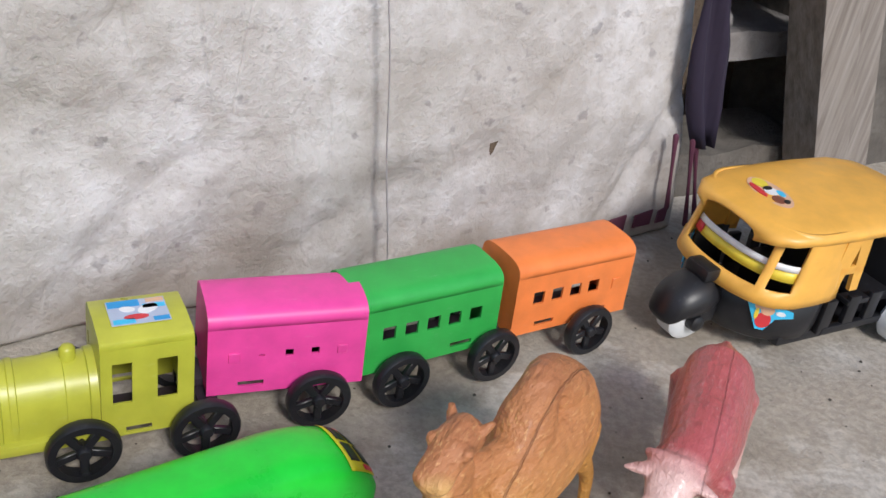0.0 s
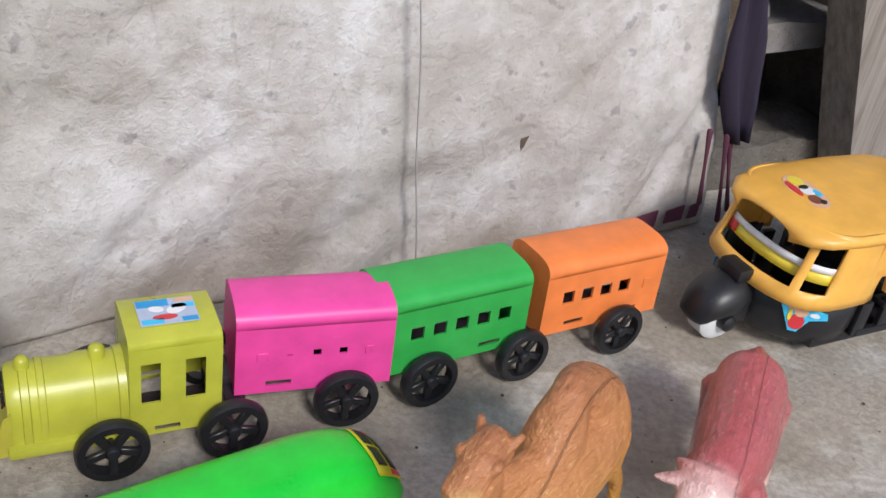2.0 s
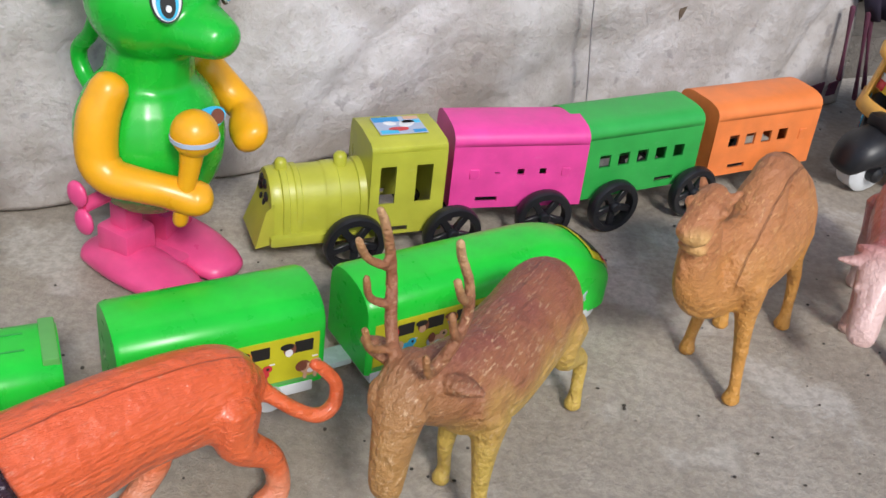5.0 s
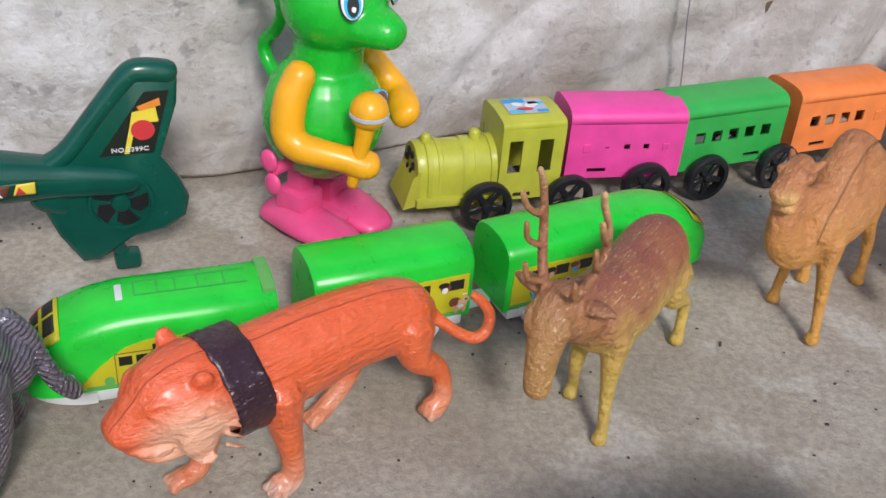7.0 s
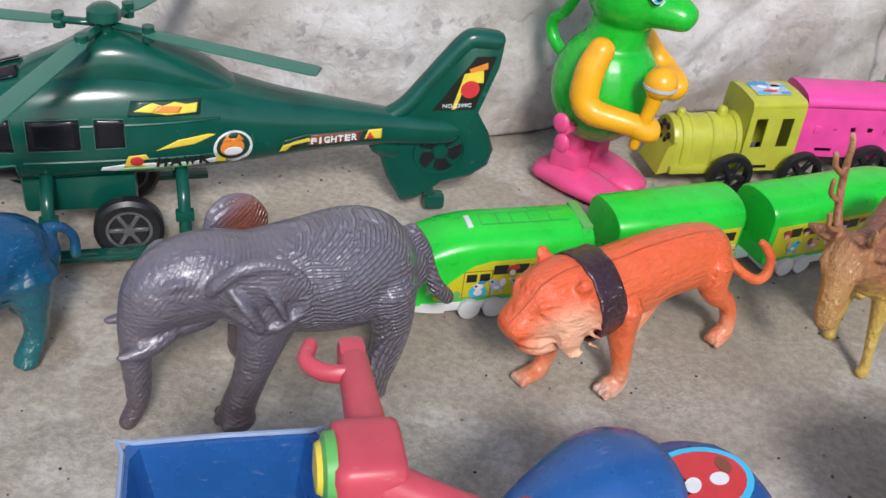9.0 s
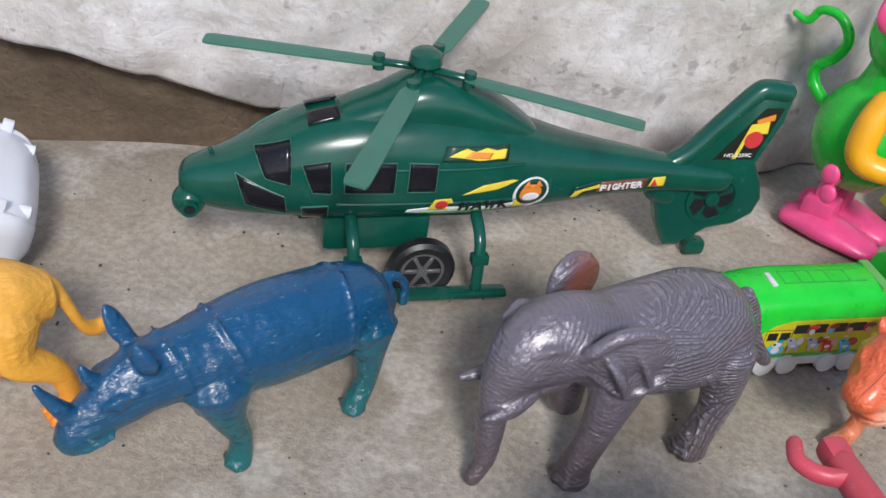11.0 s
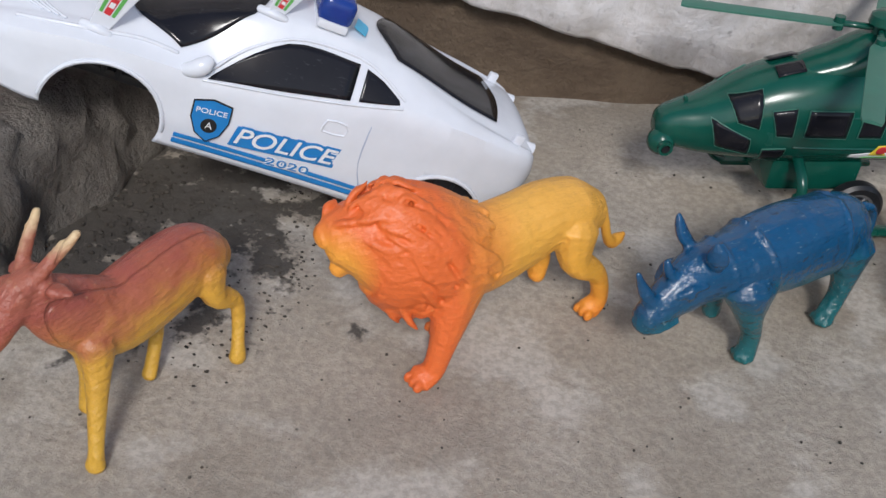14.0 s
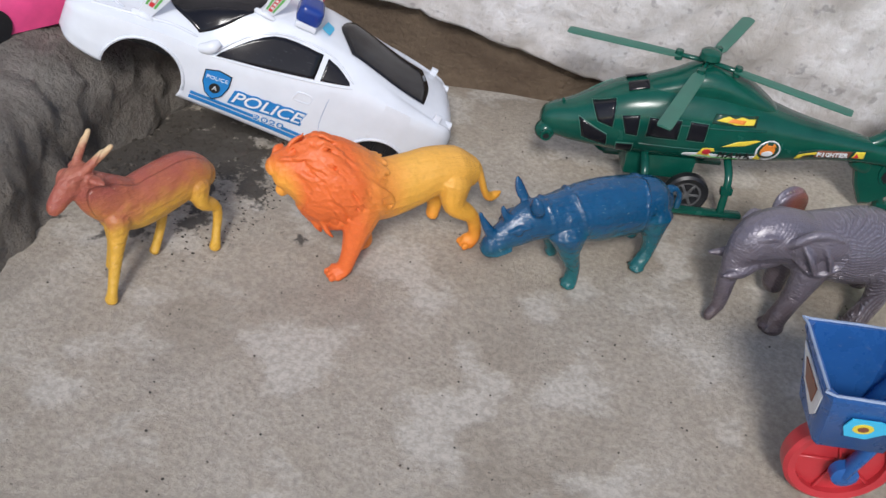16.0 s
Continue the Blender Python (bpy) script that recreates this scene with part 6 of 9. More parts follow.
    for s in (-1, 1):
        bm = bmesh.new()
        lathe(bm, [(s * 0.008, 0.001), (s * 0.008, 0.0058), (s * 0.014, 0.0052), (s * 0.0155, 0.003), (s * 0.0155, 0.001)], "y", (0.0765, 0, 0.0155), 18)
        rbox(bm, (0.070, s * 0.0115, 0.022), (0.012, 0.004, 0.012), 0.0015)
        part("fork_cover", bm, "black", t)
    # blue stickers on the front panel
    for s in (1, -1):
        q = s * radians(52)
        P = Matrix.Translation((0.020 + 0.0452 * math.cos(q), 0.0468 * math.sin(q), 0.034)) @ Matrix.Rotation(q, 4, "Z") @ Matrix(((0, 0, 1, 0), (1, 0, 0, 0), (0, 1, 0, 0), (0, 0, 0, 1)))
        bm = bmesh.new()
        flat(bm, [(-0.016, 0.011), (-0.006, 0.0115), (0.006, 0.006), (0.015, 0.004), (0.016, 0.0), (0.006, -0.003), (0.001, -0.012), (-0.004, -0.012), (-0.008, -0.004)], P, 0.0006)
        bs = part("front_sticker", bm, "sticker_sky", t, "sky blue cartoon sticker")
        for k, (cx, cy, rx, ry, mt) in enumerate(((-0.001, -0.005, 0.0048, 0.0055, "sticker_red"), (0.000, 0.0025, 0.0042, 0.0038, "sticker_skin"), (-0.006, 0.004, 0.0022, 0.0018, "sticker_skin"), (0.008, 0.0015, 0.003, 0.0014, "sticker_white"), (-0.006, -0.001, 0.0012, 0.004, "sticker_yellow"))):
            bm = bmesh.new()
            flat(bm, oval(cx, cy, rx, ry, 14), P @ Matrix.Translation((0, 0, 0.0006)), 0.0003 + 0.0001 * k)
            part("print", bm, mt, bs)
    # printed strip behind the panes
    bm = bmesh.new()
    loft(bm, [[Vector(bent(u, z)) - Vector((0.004, 0, 0)) for u in np.linspace(-0.33, 0.62, 15)] for z in (0.0575, 0.0645)], False, False)
    ps = part("printed_strip", bm, "sticker_yellow", t, "yellow and white strip behind the windscreen")
    solid(ps, 0.0006, 0)
    bm = bmesh.new()
    loft(bm, [[Vector(bent(u, z)) - Vector((0.0028, 0, 0)) for u in np.linspace(-0.33, 0.62, 15)] for z in (0.0645, 0.0685)], False, False)
    o = part("printed_strip_edge", bm, "sticker_white", t)
    solid(o, 0.0006, 0)
    bm = bmesh.new()
    loft(bm, [[Vector(bent(u, z)) - Vector((0.0028, 0, 0)) for u in np.linspace(-0.33, -0.22, 4)] for z in (0.0585, 0.0645)], False, False)
    o = part("printed_strip_spot", bm, "sticker_red", t)
    solid(o, 0.0006, 0)
    return t


first_taxi = taxi("black and yellow plastic toy three-wheeled taxi with cartoon stickers", pose(0.205, 0.5965, 0, 0, 0, 208))
second_taxi = copy_thing(first_taxi, pose(-0.052, 0.052, 0, 0, 0, 200))
tagged(second_taxi, "yellow-roofed toy three-wheeled taxi standing apart on the floor")


# ---- animals: x ahead, y left, z up, standing on the floor ----
def leg(bm, rows, paw=None):
    tube(bm, rows, 12, 4)
    if paw:
        ball(bm, *paw)


def elephant(bm):
    tube(bm, [(-0.060, 0, 0.054, 0.014, 0.014), (-0.051, 0, 0.0565, 0.0235, 0.0245), (-0.035, 0, 0.0605, 0.0265, 0.0290), (-0.0147, 0, 0.0605, 0.0270, 0.0275), (0.008, 0, 0.0625, 0.0245, 0.0240), (0.026, 0, 0.0670, 0.0205, 0.0205)], 22)
    tube(bm, [(0.020, 0, 0.068, 0.0205, 0.0195), (0.036, 0.001, 0.0715, 0.0190, 0.0205), (0.049, 0.001, 0.0700, 0.0172, 0.0195), (0.0595, 0.002, 0.0645, 0.0145, 0.0165), (0.0675, 0.003, 0.0540, 0.0100, 0.0104), (0.0715, 0.005, 0.042, 0.0070, 0.0072), (0.0725, 0.006, 0.029, 0.0056, 0.0056), (0.0750, 0.007, 0.016, 0.0048, 0.0048), (0.0820, 0.008, 0.0052, 0.0042, 0.0040)], 18)
    # ridges round the trunk
    for k in range(11):
        f = k / 10
        x, z, r = 0.0722 + 0.003 * f, 0.042 - 0.028 * f, 0.0070 - 0.0023 * f
        tube(bm, [(x + r * math.cos(q), 0.005 + 0.002 * f + r * math.sin(q), z - 0.0014 * math.cos(q), 0.0007, 0.0007) for q in np.linspace(-2.2, 2.2, 9)], 6, 1)
    # lower jaw and cheeks
    tube(bm, [(0.040, 0.001, 0.0560, 0.0120, 0.0085), (0.054, 0.002, 0.0510, 0.0095, 0.0070), (0.063, 0.003, 0.0460, 0.0050, 0.0040)], 12)
    for s in (-1, 1):
        tube(bm, [(0.057, s * 0.009, 0.052, 0.0050, 0.0050), (0.068, s * 0.0125, 0.0475, 0.0040, 0.0040), (0.080, s * 0.0135, 0.0465, 0.0018, 0.0018)], 10)
        ball(bm, (0.0535, s * 0.0152, 0.0745), (0.0042, 0.0026, 0.0028))
        tube(bm, [(0.046, s * 0.0168, 0.0795, 0.0016, 0.0016), (0.053, s * 0.0160, 0.0800, 0.0022, 0.0020), (0.060, s * 0.0132, 0.0760, 0.0016, 0.0016)], 8, 4)
        tube(bm, [(0.048, s * 0.0162, 0.0705, 0.0011, 0.0011), (0.054, s * 0.0155, 0.0695, 0.0014, 0.0012), (0.060, s * 0.0125, 0.0700, 0.0010, 0.0010)], 8, 4)
    # near ear: a rolled upper edge, the flap hanging from it in soft folds
    tube(bm, [(0.040, 0.0175, 0.0735, 0.0022, 0.0022), (0.036, 0.0225, 0.0815, 0.0034, 0.0032), (0.0265, 0.0245, 0.0880, 0.0040, 0.0034), (0.0145, 0.0260, 0.0890, 0.0038, 0.0032), (0.0035, 0.0275, 0.0840, 0.0028, 0.0026), (-0.0015, 0.0285, 0.0745, 0.0022, 0.0022), (0.0015, 0.0295, 0.0650, 0.0020, 0.0020), (0.0110, 0.0300, 0.0590, 0.0016, 0.0016), (0.0200, 0.0270, 0.0565, 0.0018, 0.0018), (0.0270, 0.0235, 0.0600, 0.0018, 0.0018), (0.0330, 0.0205, 0.0660, 0.0020, 0.0020)], 10, 5)
    ball(bm, (0.0165, 0.0245, 0.0730), (0.0195, 0.0038, 0.0155), Matrix.Rotation(-0.16, 4, "Z") @ Matrix.Rotation(-0.16, 4, "X"), 22, 14)
    ball(bm, (0.0150, 0.0248, 0.0635), (0.0125, 0.0034, 0.0075), Matrix.Rotation(-0.16, 4, "Z"), 18, 12)
    tube(bm, [(0.0310, 0.0245, 0.0790, 0.0030, 0.0020), (0.0260, 0.0295, 0.0710, 0.0036, 0.0024), (0.0215, 0.0305, 0.0600, 0.0028, 0.0020)], 10, 4)
    tube(bm, [(0.0190, 0.0265, 0.0825, 0.0022, 0.0016), (0.0135, 0.0300, 0.0730, 0.0026, 0.0020), (0.0105, 0.0305, 0.0630, 0.0020, 0.0016)], 10, 4)
    # far ear stands out, its inside showing over the back
    ball(bm, (0.0125, -0.0335, 0.0680), (0.0185, 0.0030, 0.0175), Matrix.Rotation(0.30, 4, "Z") @ Matrix.Rotation(-0.15, 4, "X"), 22, 14)
    tube(bm, [(0.0290, -0.0290, 0.0690, 0.0016, 0.0016), (0.0250, -0.0315, 0.0805, 0.0017, 0.0017), (0.0140, -0.0350, 0.0858, 0.0017, 0.0017), (0.0020, -0.0380, 0.0810, 0.0016, 0.0016), (-0.0040, -0.0390, 0.0690, 0.0015, 0.0015)], 8, 5)
    tube(bm, [(0.013, 0.014, 0.056, 0.0145, 0.016), (0.0195, 0.0175, 0.042, 0.0104, 0.0108), (0.027, 0.019, 0.024, 0.0078, 0.0078), (0.033, 0.0185, 0.010, 0.0080, 0.0080), (0.0345, 0.0185, 0.0032, 0.0096, 0.0094)], 14)
    tube(bm, [(0.014, -0.016, 0.054, 0.013, 0.015), (0.016, -0.018, 0.036, 0.0095, 0.0095), (0.018, -0.018, 0.018, 0.0086, 0.0086), (0.019, -0.018, 0.012, 0.0090, 0.0086)], 12)
    tube(bm, [(-0.043, 0.013, 0.054, 0.0165, 0.019), (-0.045, 0.0175, 0.039, 0.0106, 0.0112), (-0.0415, 0.0195, 0.023, 0.0080, 0.0080), (-0.034, 0.0205, 0.010, 0.0080, 0.0080), (-0.0315, 0.0205, 0.0032, 0.0096, 0.0094)], 14)
    tube(bm, [(-0.048, -0.014, 0.054, 0.016, 0.018), (-0.052, -0.018, 0.036, 0.0105, 0.0105), (-0.054, -0.019, 0.020, 0.0086, 0.0086), (-0.054, -0.019, 0.012, 0.0090, 0.0086)], 12)
    for x, y in ((0.0345, 0.0185), (-0.0315, 0.0205)):
        for q in (-0.7, 0.0, 0.7):
            ball(bm, (x + 0.0084 * math.cos(q), y + 0.0084 * math.sin(q), 0.0034), (0.0028, 0.0030, 0.0030), None, 10, 6)
    tube(bm, [(-0.064, 0, 0.074, 0.0044, 0.0044), (-0.0700, 0.001, 0.0640, 0.0040, 0.0040), (-0.0725, 0.003, 0.0520, 0.0038, 0.0038), (-0.0755, 0.005, 0.0420, 0.0048, 0.0044), (-0.0810, 0.006, 0.0350, 0.0048, 0.0042)], 12)


def tiger(bm):
    tube(bm, [(-0.046, 0, 0.047, 0.009, 0.011), (-0.038, 0, 0.0505, 0.0150, 0.0165), (-0.022, 0, 0.0535, 0.0155, 0.0185), (0.0, 0, 0.0555, 0.0155, 0.0195), (0.022, 0, 0.0545, 0.0165, 0.0215), (0.045, 0, 0.0550, 0.0165, 0.0210), (0.060, 0.001, 0.0580, 0.0165, 0.0210)], 20)
    tube(bm, [(0.056, 0.001, 0.0580, 0.0170, 0.0205), (0.068, 0.001, 0.0590, 0.0195, 0.0215), (0.080, 0.001, 0.0590, 0.0175, 0.0190), (0.088, 0.001, 0.0570, 0.0125, 0.0135)], 20)
    # blunt lifted muzzle, open jaw below
    tube(bm, [(0.082, 0.001, 0.0595, 0.0125, 0.0120), (0.091, 0.001, 0.0575, 0.0108, 0.0098), (0.0985, 0.001, 0.0550, 0.0092, 0.0070)], 16)
    ball(bm, (0.1005, 0.001, 0.0560), (0.0030, 0.0048, 0.0034))
    tube(bm, [(0.074, 0.001, 0.0440, 0.0125, 0.0065), (0.086, 0.001, 0.0410, 0.0098, 0.0048), (0.0925, 0.001, 0.0430, 0.0076, 0.0036)], 14)
    for s in (-1, 1):
        tube(bm, [(0.0685, 0.001 + s * 0.0130, 0.0735, 0.0048, 0.0034), (0.0690, 0.001 + s * 0.0150, 0.0765, 0.0044, 0.0028), (0.0690, 0.001 + s * 0.0156, 0.0785, 0.0032, 0.0020)], 10, 4)
        # cheek ruff: a raised ring of short hair behind the jaw
        tube(bm, [(0.0745 - 0.003 * math.cos(q) + 0.0085 * math.cos(q), 0.001 + s * (0.0182 - 0.0025 * math.cos(q)), 0.0525 + 0.0120 * math.sin(q), 0.0015, 0.0013) for q in np.linspace(-2.2, 1.9, 12)], 8, 2)
        ball(bm, (0.0745, 0.001 + s * 0.0150, 0.0510), (0.0085, 0.0045, 0.0100))
        for k in range(6):
            q = -0.7 + 0.42 * k
            c = Vector((0.0690 - 0.0045 * math.cos(q), 0.001 + s * 0.0187, 0.0535 + 0.0135 * math.sin(q)))
            tube(bm, [(*c, 0.0013, 0.0011), (*(c + Vector((-0.0042, s * 0.0004, -0.0030))), 0.0012, 0.0010), (*(c + Vector((-0.0075, s * 0.0002, -0.0062))), 0.0005, 0.0005)], 6, 2)
        ball(bm, (0.0870, 0.001 + s * 0.0100, 0.0660), (0.0036, 0.0026, 0.0026))
        tube(bm, [(0.0830, 0.001 + s * 0.0125, 0.0700, 0.0014, 0.0013), (0.0880, 0.001 + s * 0.0100, 0.0695, 0.0019, 0.0016), (0.0930, 0.001 + s * 0.0060, 0.0660, 0.0013, 0.0012)], 8, 4)
        tube(bm, [(0.0985, 0.001 + s * 0.0050, 0.0500, 0.0022, 0.0020), (0.0930, 0.001 + s * 0.0090, 0.0480, 0.0024, 0.0022), (0.0850, 0.001 + s * 0.0110, 0.0470, 0.0018, 0.0018)], 8, 4)
    tube(bm, [(0.034, 0.010, 0.050, 0.010, 0.014), (0.036, 0.013, 0.034, 0.0075, 0.0080), (0.0355, 0.015, 0.018, 0.0053, 0.0053), (0.037, 0.016, 0.0065, 0.0052, 0.0048), (0.0440, 0.016, 0.0042, 0.0062, 0.0042)], 12)
    tube(bm, [(0.045, -0.010, 0.048, 0.009, 0.011), (0.056, -0.012, 0.031, 0.0062, 0.0062), (0.060, -0.012, 0.016, 0.0046, 0.0046), (0.067, -0.012, 0.005, 0.005, 0.0045), (0.075, -0.012, 0.0042, 0.0056, 0.0042)], 12)
    tube(bm, [(-0.036, 0.008, 0.049, 0.0105, 0.0145), (-0.034, 0.012, 0.036, 0.0080, 0.0085), (-0.0455, 0.0145, 0.024, 0.0052, 0.0052), (-0.0465, 0.0165, 0.010, 0.0048, 0.0048), (-0.0395, 0.017, 0.0042, 0.0060, 0.0042)], 12)
    tube(bm, [(-0.034, -0.010, 0.046, 0.010, 0.012), (-0.016, -0.011, 0.034, 0.0066, 0.0066), (-0.014, -0.012, 0.019, 0.0048, 0.0048), (0.000, -0.012, 0.006, 0.0048, 0.0046), (0.008, -0.010, 0.0042, 0.0052, 0.0042)], 12)
    for x, y in ((0.0475, 0.016), (0.079, -0.012), (-0.0365, 0.017), (0.011, -0.010)):
        for k in (-1, 0, 1):
            ball(bm, (x, y + 0.0036 * k, 0.0034), (0.0026, 0.0020, 0.0028), None, 10, 6)
    tube(bm, [(-0.047, 0.001, 0.052, 0.0042, 0.0042), (-0.053, 0.005, 0.044, 0.0034, 0.0034), (-0.061, 0.011, 0.036, 0.0031, 0.0031), (-0.068, 0.015, 0.0325, 0.0031, 0.0031), (-0.0745, 0.016, 0.035, 0.0030, 0.0030), (-0.077, 0.015, 0.043, 0.0029, 0.0029), (-0.073, 0.013, 0.051, 0.0028, 0.0028), (-0.0695, 0.012, 0.0545, 0.0024, 0.0024)], 10, 6)


def stag(bm):
    tube(bm, [(-0.044, 0, 0.059, 0.010, 0.013), (-0.034, 0, 0.0605, 0.0170, 0.0190), (-0.008, 0, 0.0575, 0.0180, 0.0210), (0.018, 0, 0.0580, 0.0180, 0.0210), (0.036, 0, 0.0600, 0.0145, 0.0180)], 20)
    tube(bm, [(0.024, 0, 0.061, 0.0145, 0.0190), (0.042, -0.004, 0.066, 0.0128, 0.0165), (0.055, -0.009, 0.070, 0.0112, 0.0130)], 16)
    tube(bm, [(0.052, -0.010, 0.0740, 0.0108, 0.0100), (0.061, -0.010, 0.0705, 0.0108, 0.0100), (0.069, -0.009, 0.0600, 0.0080, 0.0082), (0.0755, -0.008, 0.0470, 0.0066, 0.0062), (0.0775, -0.0075, 0.0420, 0.0060, 0.0050)], 16)
    c = -0.010
    for s in (-1, 1):
        ball(bm, (0.0655, c + s * 0.0088, 0.0690), (0.0034, 0.0026, 0.0028))
        tube(bm, [(0.0600, c + s * 0.0080, 0.0745, 0.0016, 0.0014), (0.0665, c + s * 0.0088, 0.0730, 0.0020, 0.0017), (0.0715, c + s * 0.0068, 0.0660, 0.0014, 0.0013)], 8, 4)
        ball(bm, (0.0790, -0.0075 + s * 0.0035, 0.0440), (0.0020, 0.0018, 0.0018))
        # antler: a beam that sweeps back and up, three tines ahead of it
        tube(bm, [(0.058, c + s * 0.005, 0.078, 0.0025, 0.0025), (0.052, c + s * 0.011, 0.088, 0.0025, 0.0024), (0.046, c + s * 0.0145, 0.101, 0.0023, 0.0021), (0.046, c + s * 0.0150, 0.114, 0.0021, 0.0019), (0.050, c + s * 0.0140, 0.126, 0.0019, 0.0018), (0.0525, c + s * 0.0145, 0.133, 0.0016, 0.0016)], 8, 5)
        tube(bm, [(0.0465, c + s * 0.0150, 0.108, 0.0020, 0.0018), (0.0555, c + s * 0.0175, 0.115, 0.0018, 0.0017), (0.0600, c + s * 0.0180, 0.124, 0.0016, 0.0016)], 8, 4)
        tube(bm, [(0.0490, c + s * 0.0130, 0.095, 0.0019, 0.0018), (0.057, c + s * 0.0160, 0.101, 0.0017, 0.0016), (0.0590, c + s * 0.0160, 0.110, 0.0015, 0.0015)], 8, 4)
        tube(bm, [(0.0550, c + s * 0.0080, 0.083, 0.0019, 0.0018), (0.0645, c + s * 0.0110, 0.087, 0.0016, 0.0016), (0.0670, c + s * 0.0115, 0.096, 0.0015, 0.0015)], 8, 4)
        tube(bm, [(0.053, c + s * 0.009, 0.0755, 0.0034, 0.0032), (0.051, c + s * 0.0170, 0.0765, 0.0054, 0.0030), (0.050, c + s * 0.0240, 0.0760, 0.0018, 0.0014)], 8, 4)
    for x, y, k in ((0.034, 0.009, 0.010), (0.022, -0.009, 0.002)):
        tube(bm, [(x - 0.002, y, 0.052, 0.0082, 0.0105), (x + 0.003, y * 1.1, 0.038, 0.0052, 0.0056), (x + 0.007, y * 1.2, 0.023, 0.0034, 0.0034), (x + k + 0.002, y * 1.4, 0.008, 0.0029, 0.0029), (x + k + 0.004, y * 1.4, 0.0022, 0.0040, 0.0038)], 10)
    for x, y, k in ((-0.036, 0.009, -0.006), (-0.032, -0.008, 0.010)):
        tube(bm, [(x + 0.002, y, 0.052, 0.0110, 0.0140), (x + 0.004, y * 1.2, 0.039, 0.0068, 0.0080), (x - 0.008 + k, y * 1.4, 0.026, 0.0038, 0.0038), (x - 0.006 + k, y * 1.5, 0.010, 0.0030, 0.0030), (x - 0.004 + k, y * 1.5, 0.0022, 0.0042, 0.0038)], 10)
    tube(bm, [(-0.050, 0, 0.066, 0.004, 0.004), (-0.056, 0, 0.060, 0.003, 0.003)], 8, 3)


def camel(bm):
    tube(bm, [(-0.038, 0, 0.066, 0.010, 0.014), (-0.028, 0, 0.071, 0.0180, 0.0205), (-0.002, 0, 0.068, 0.0195, 0.0215), (0.022, 0, 0.066, 0.0165, 0.0195), (0.036, 0, 0.066, 0.012, 0.015)], 20)
    tube(bm, [(-0.030, 0, 0.080, 0.0145, 0.0130), (-0.014, -0.001, 0.090, 0.0130, 0.0140), (-0.002, -0.001, 0.0975, 0.0085, 0.0105), (0.010, -0.001, 0.087, 0.0120, 0.0135), (0.024, 0, 0.077, 0.0110, 0.0100)], 16)
    # the neck hangs in a deep bow below the head
    tube(bm, [(0.026, 0, 0.066, 0.0115, 0.0180), (0.037, -0.003, 0.059, 0.0105, 0.0170), (0.047, -0.007, 0.0580, 0.0090, 0.0140), (0.0545, -0.010, 0.066, 0.0078, 0.0125), (0.0570, -0.0105, 0.080, 0.0070, 0.0105), (0.0540, -0.0105, 0.092, 0.0066, 0.0085)], 16)
    tube(bm, [(0.024, -0.001, 0.078, 0.0080, 0.0120), (0.036, -0.005, 0.077, 0.0072, 0.0120), (0.047, -0.009, 0.080, 0.0068, 0.0110)], 12)
    tube(bm, [(0.044, -0.0105, 0.0990, 0.0070, 0.0068), (0.053, -0.0105, 0.1015, 0.0080, 0.0074), (0.063, -0.0105, 0.0990, 0.0072, 0.0058), (0.0700, -0.0105, 0.0962, 0.0074, 0.0048), (0.0725, -0.0105, 0.0950, 0.0066, 0.0040)], 16)
    tube(bm, [(0.056, -0.0105, 0.0915, 0.0066, 0.0042), (0.0685, -0.0105, 0.0880, 0.0064, 0.0032)], 14)
    for s in (-1, 1):
        tube(bm, [(0.046, -0.0105 + s * 0.0060, 0.1040, 0.0026, 0.0022), (0.042, -0.0105 + s * 0.0085, 0.1065, 0.0016, 0.0014)], 8, 3)
        ball(bm, (0.0585, -0.0105 + s * 0.0072, 0.1030), (0.0032, 0.0022, 0.0026))
        ball(bm, (0.0725, -0.0105 + s * 0.0040, 0.0965), (0.0028, 0.0028, 0.0026))
    ball(bm, (0.0490, -0.0105, 0.1065), (0.0060, 0.0050, 0.0028))
    for x, y, k in ((0.034, 0.009, 0.004), (0.014, -0.013, 0.002)):
        tube(bm, [(x - 0.004, y * 0.8, 0.060, 0.0082, 0.0105), (x - 0.001, y, 0.044, 0.0050, 0.0055), (x + 0.001, y * 1.2, 0.026, 0.0035, 0.0036), (x + k, y * 1.4, 0.009, 0.0029, 0.0029), (x + k + 0.001, y * 1.4, 0.002, 0.0046, 0.0042)], 10)
        ball(bm, (x + 0.001, y * 1.2, 0.0275), (0.0042, 0.0040, 0.0034), None, 10, 6)
    for x, y, k in ((-0.036, 0.010, -0.002), (-0.020, -0.010, 0.004)):
        tube(bm, [(x + 0.006, y * 0.8, 0.062, 0.0105, 0.0135), (x + 0.004, y, 0.046, 0.0062, 0.0072), (x - 0.004 + k, y * 1.2, 0.029, 0.0037, 0.0038), (x - 0.002 + k, y * 1.3, 0.010, 0.0029, 0.0029), (x + k, y * 1.3, 0.002, 0.0046, 0.0042)], 10)
    tube(bm, [(-0.045, 0, 0.070, 0.003, 0.003), (-0.050, 0.001, 0.058, 0.0024, 0.0024), (-0.050, 0.001, 0.046, 0.0028, 0.0028)], 8, 4)


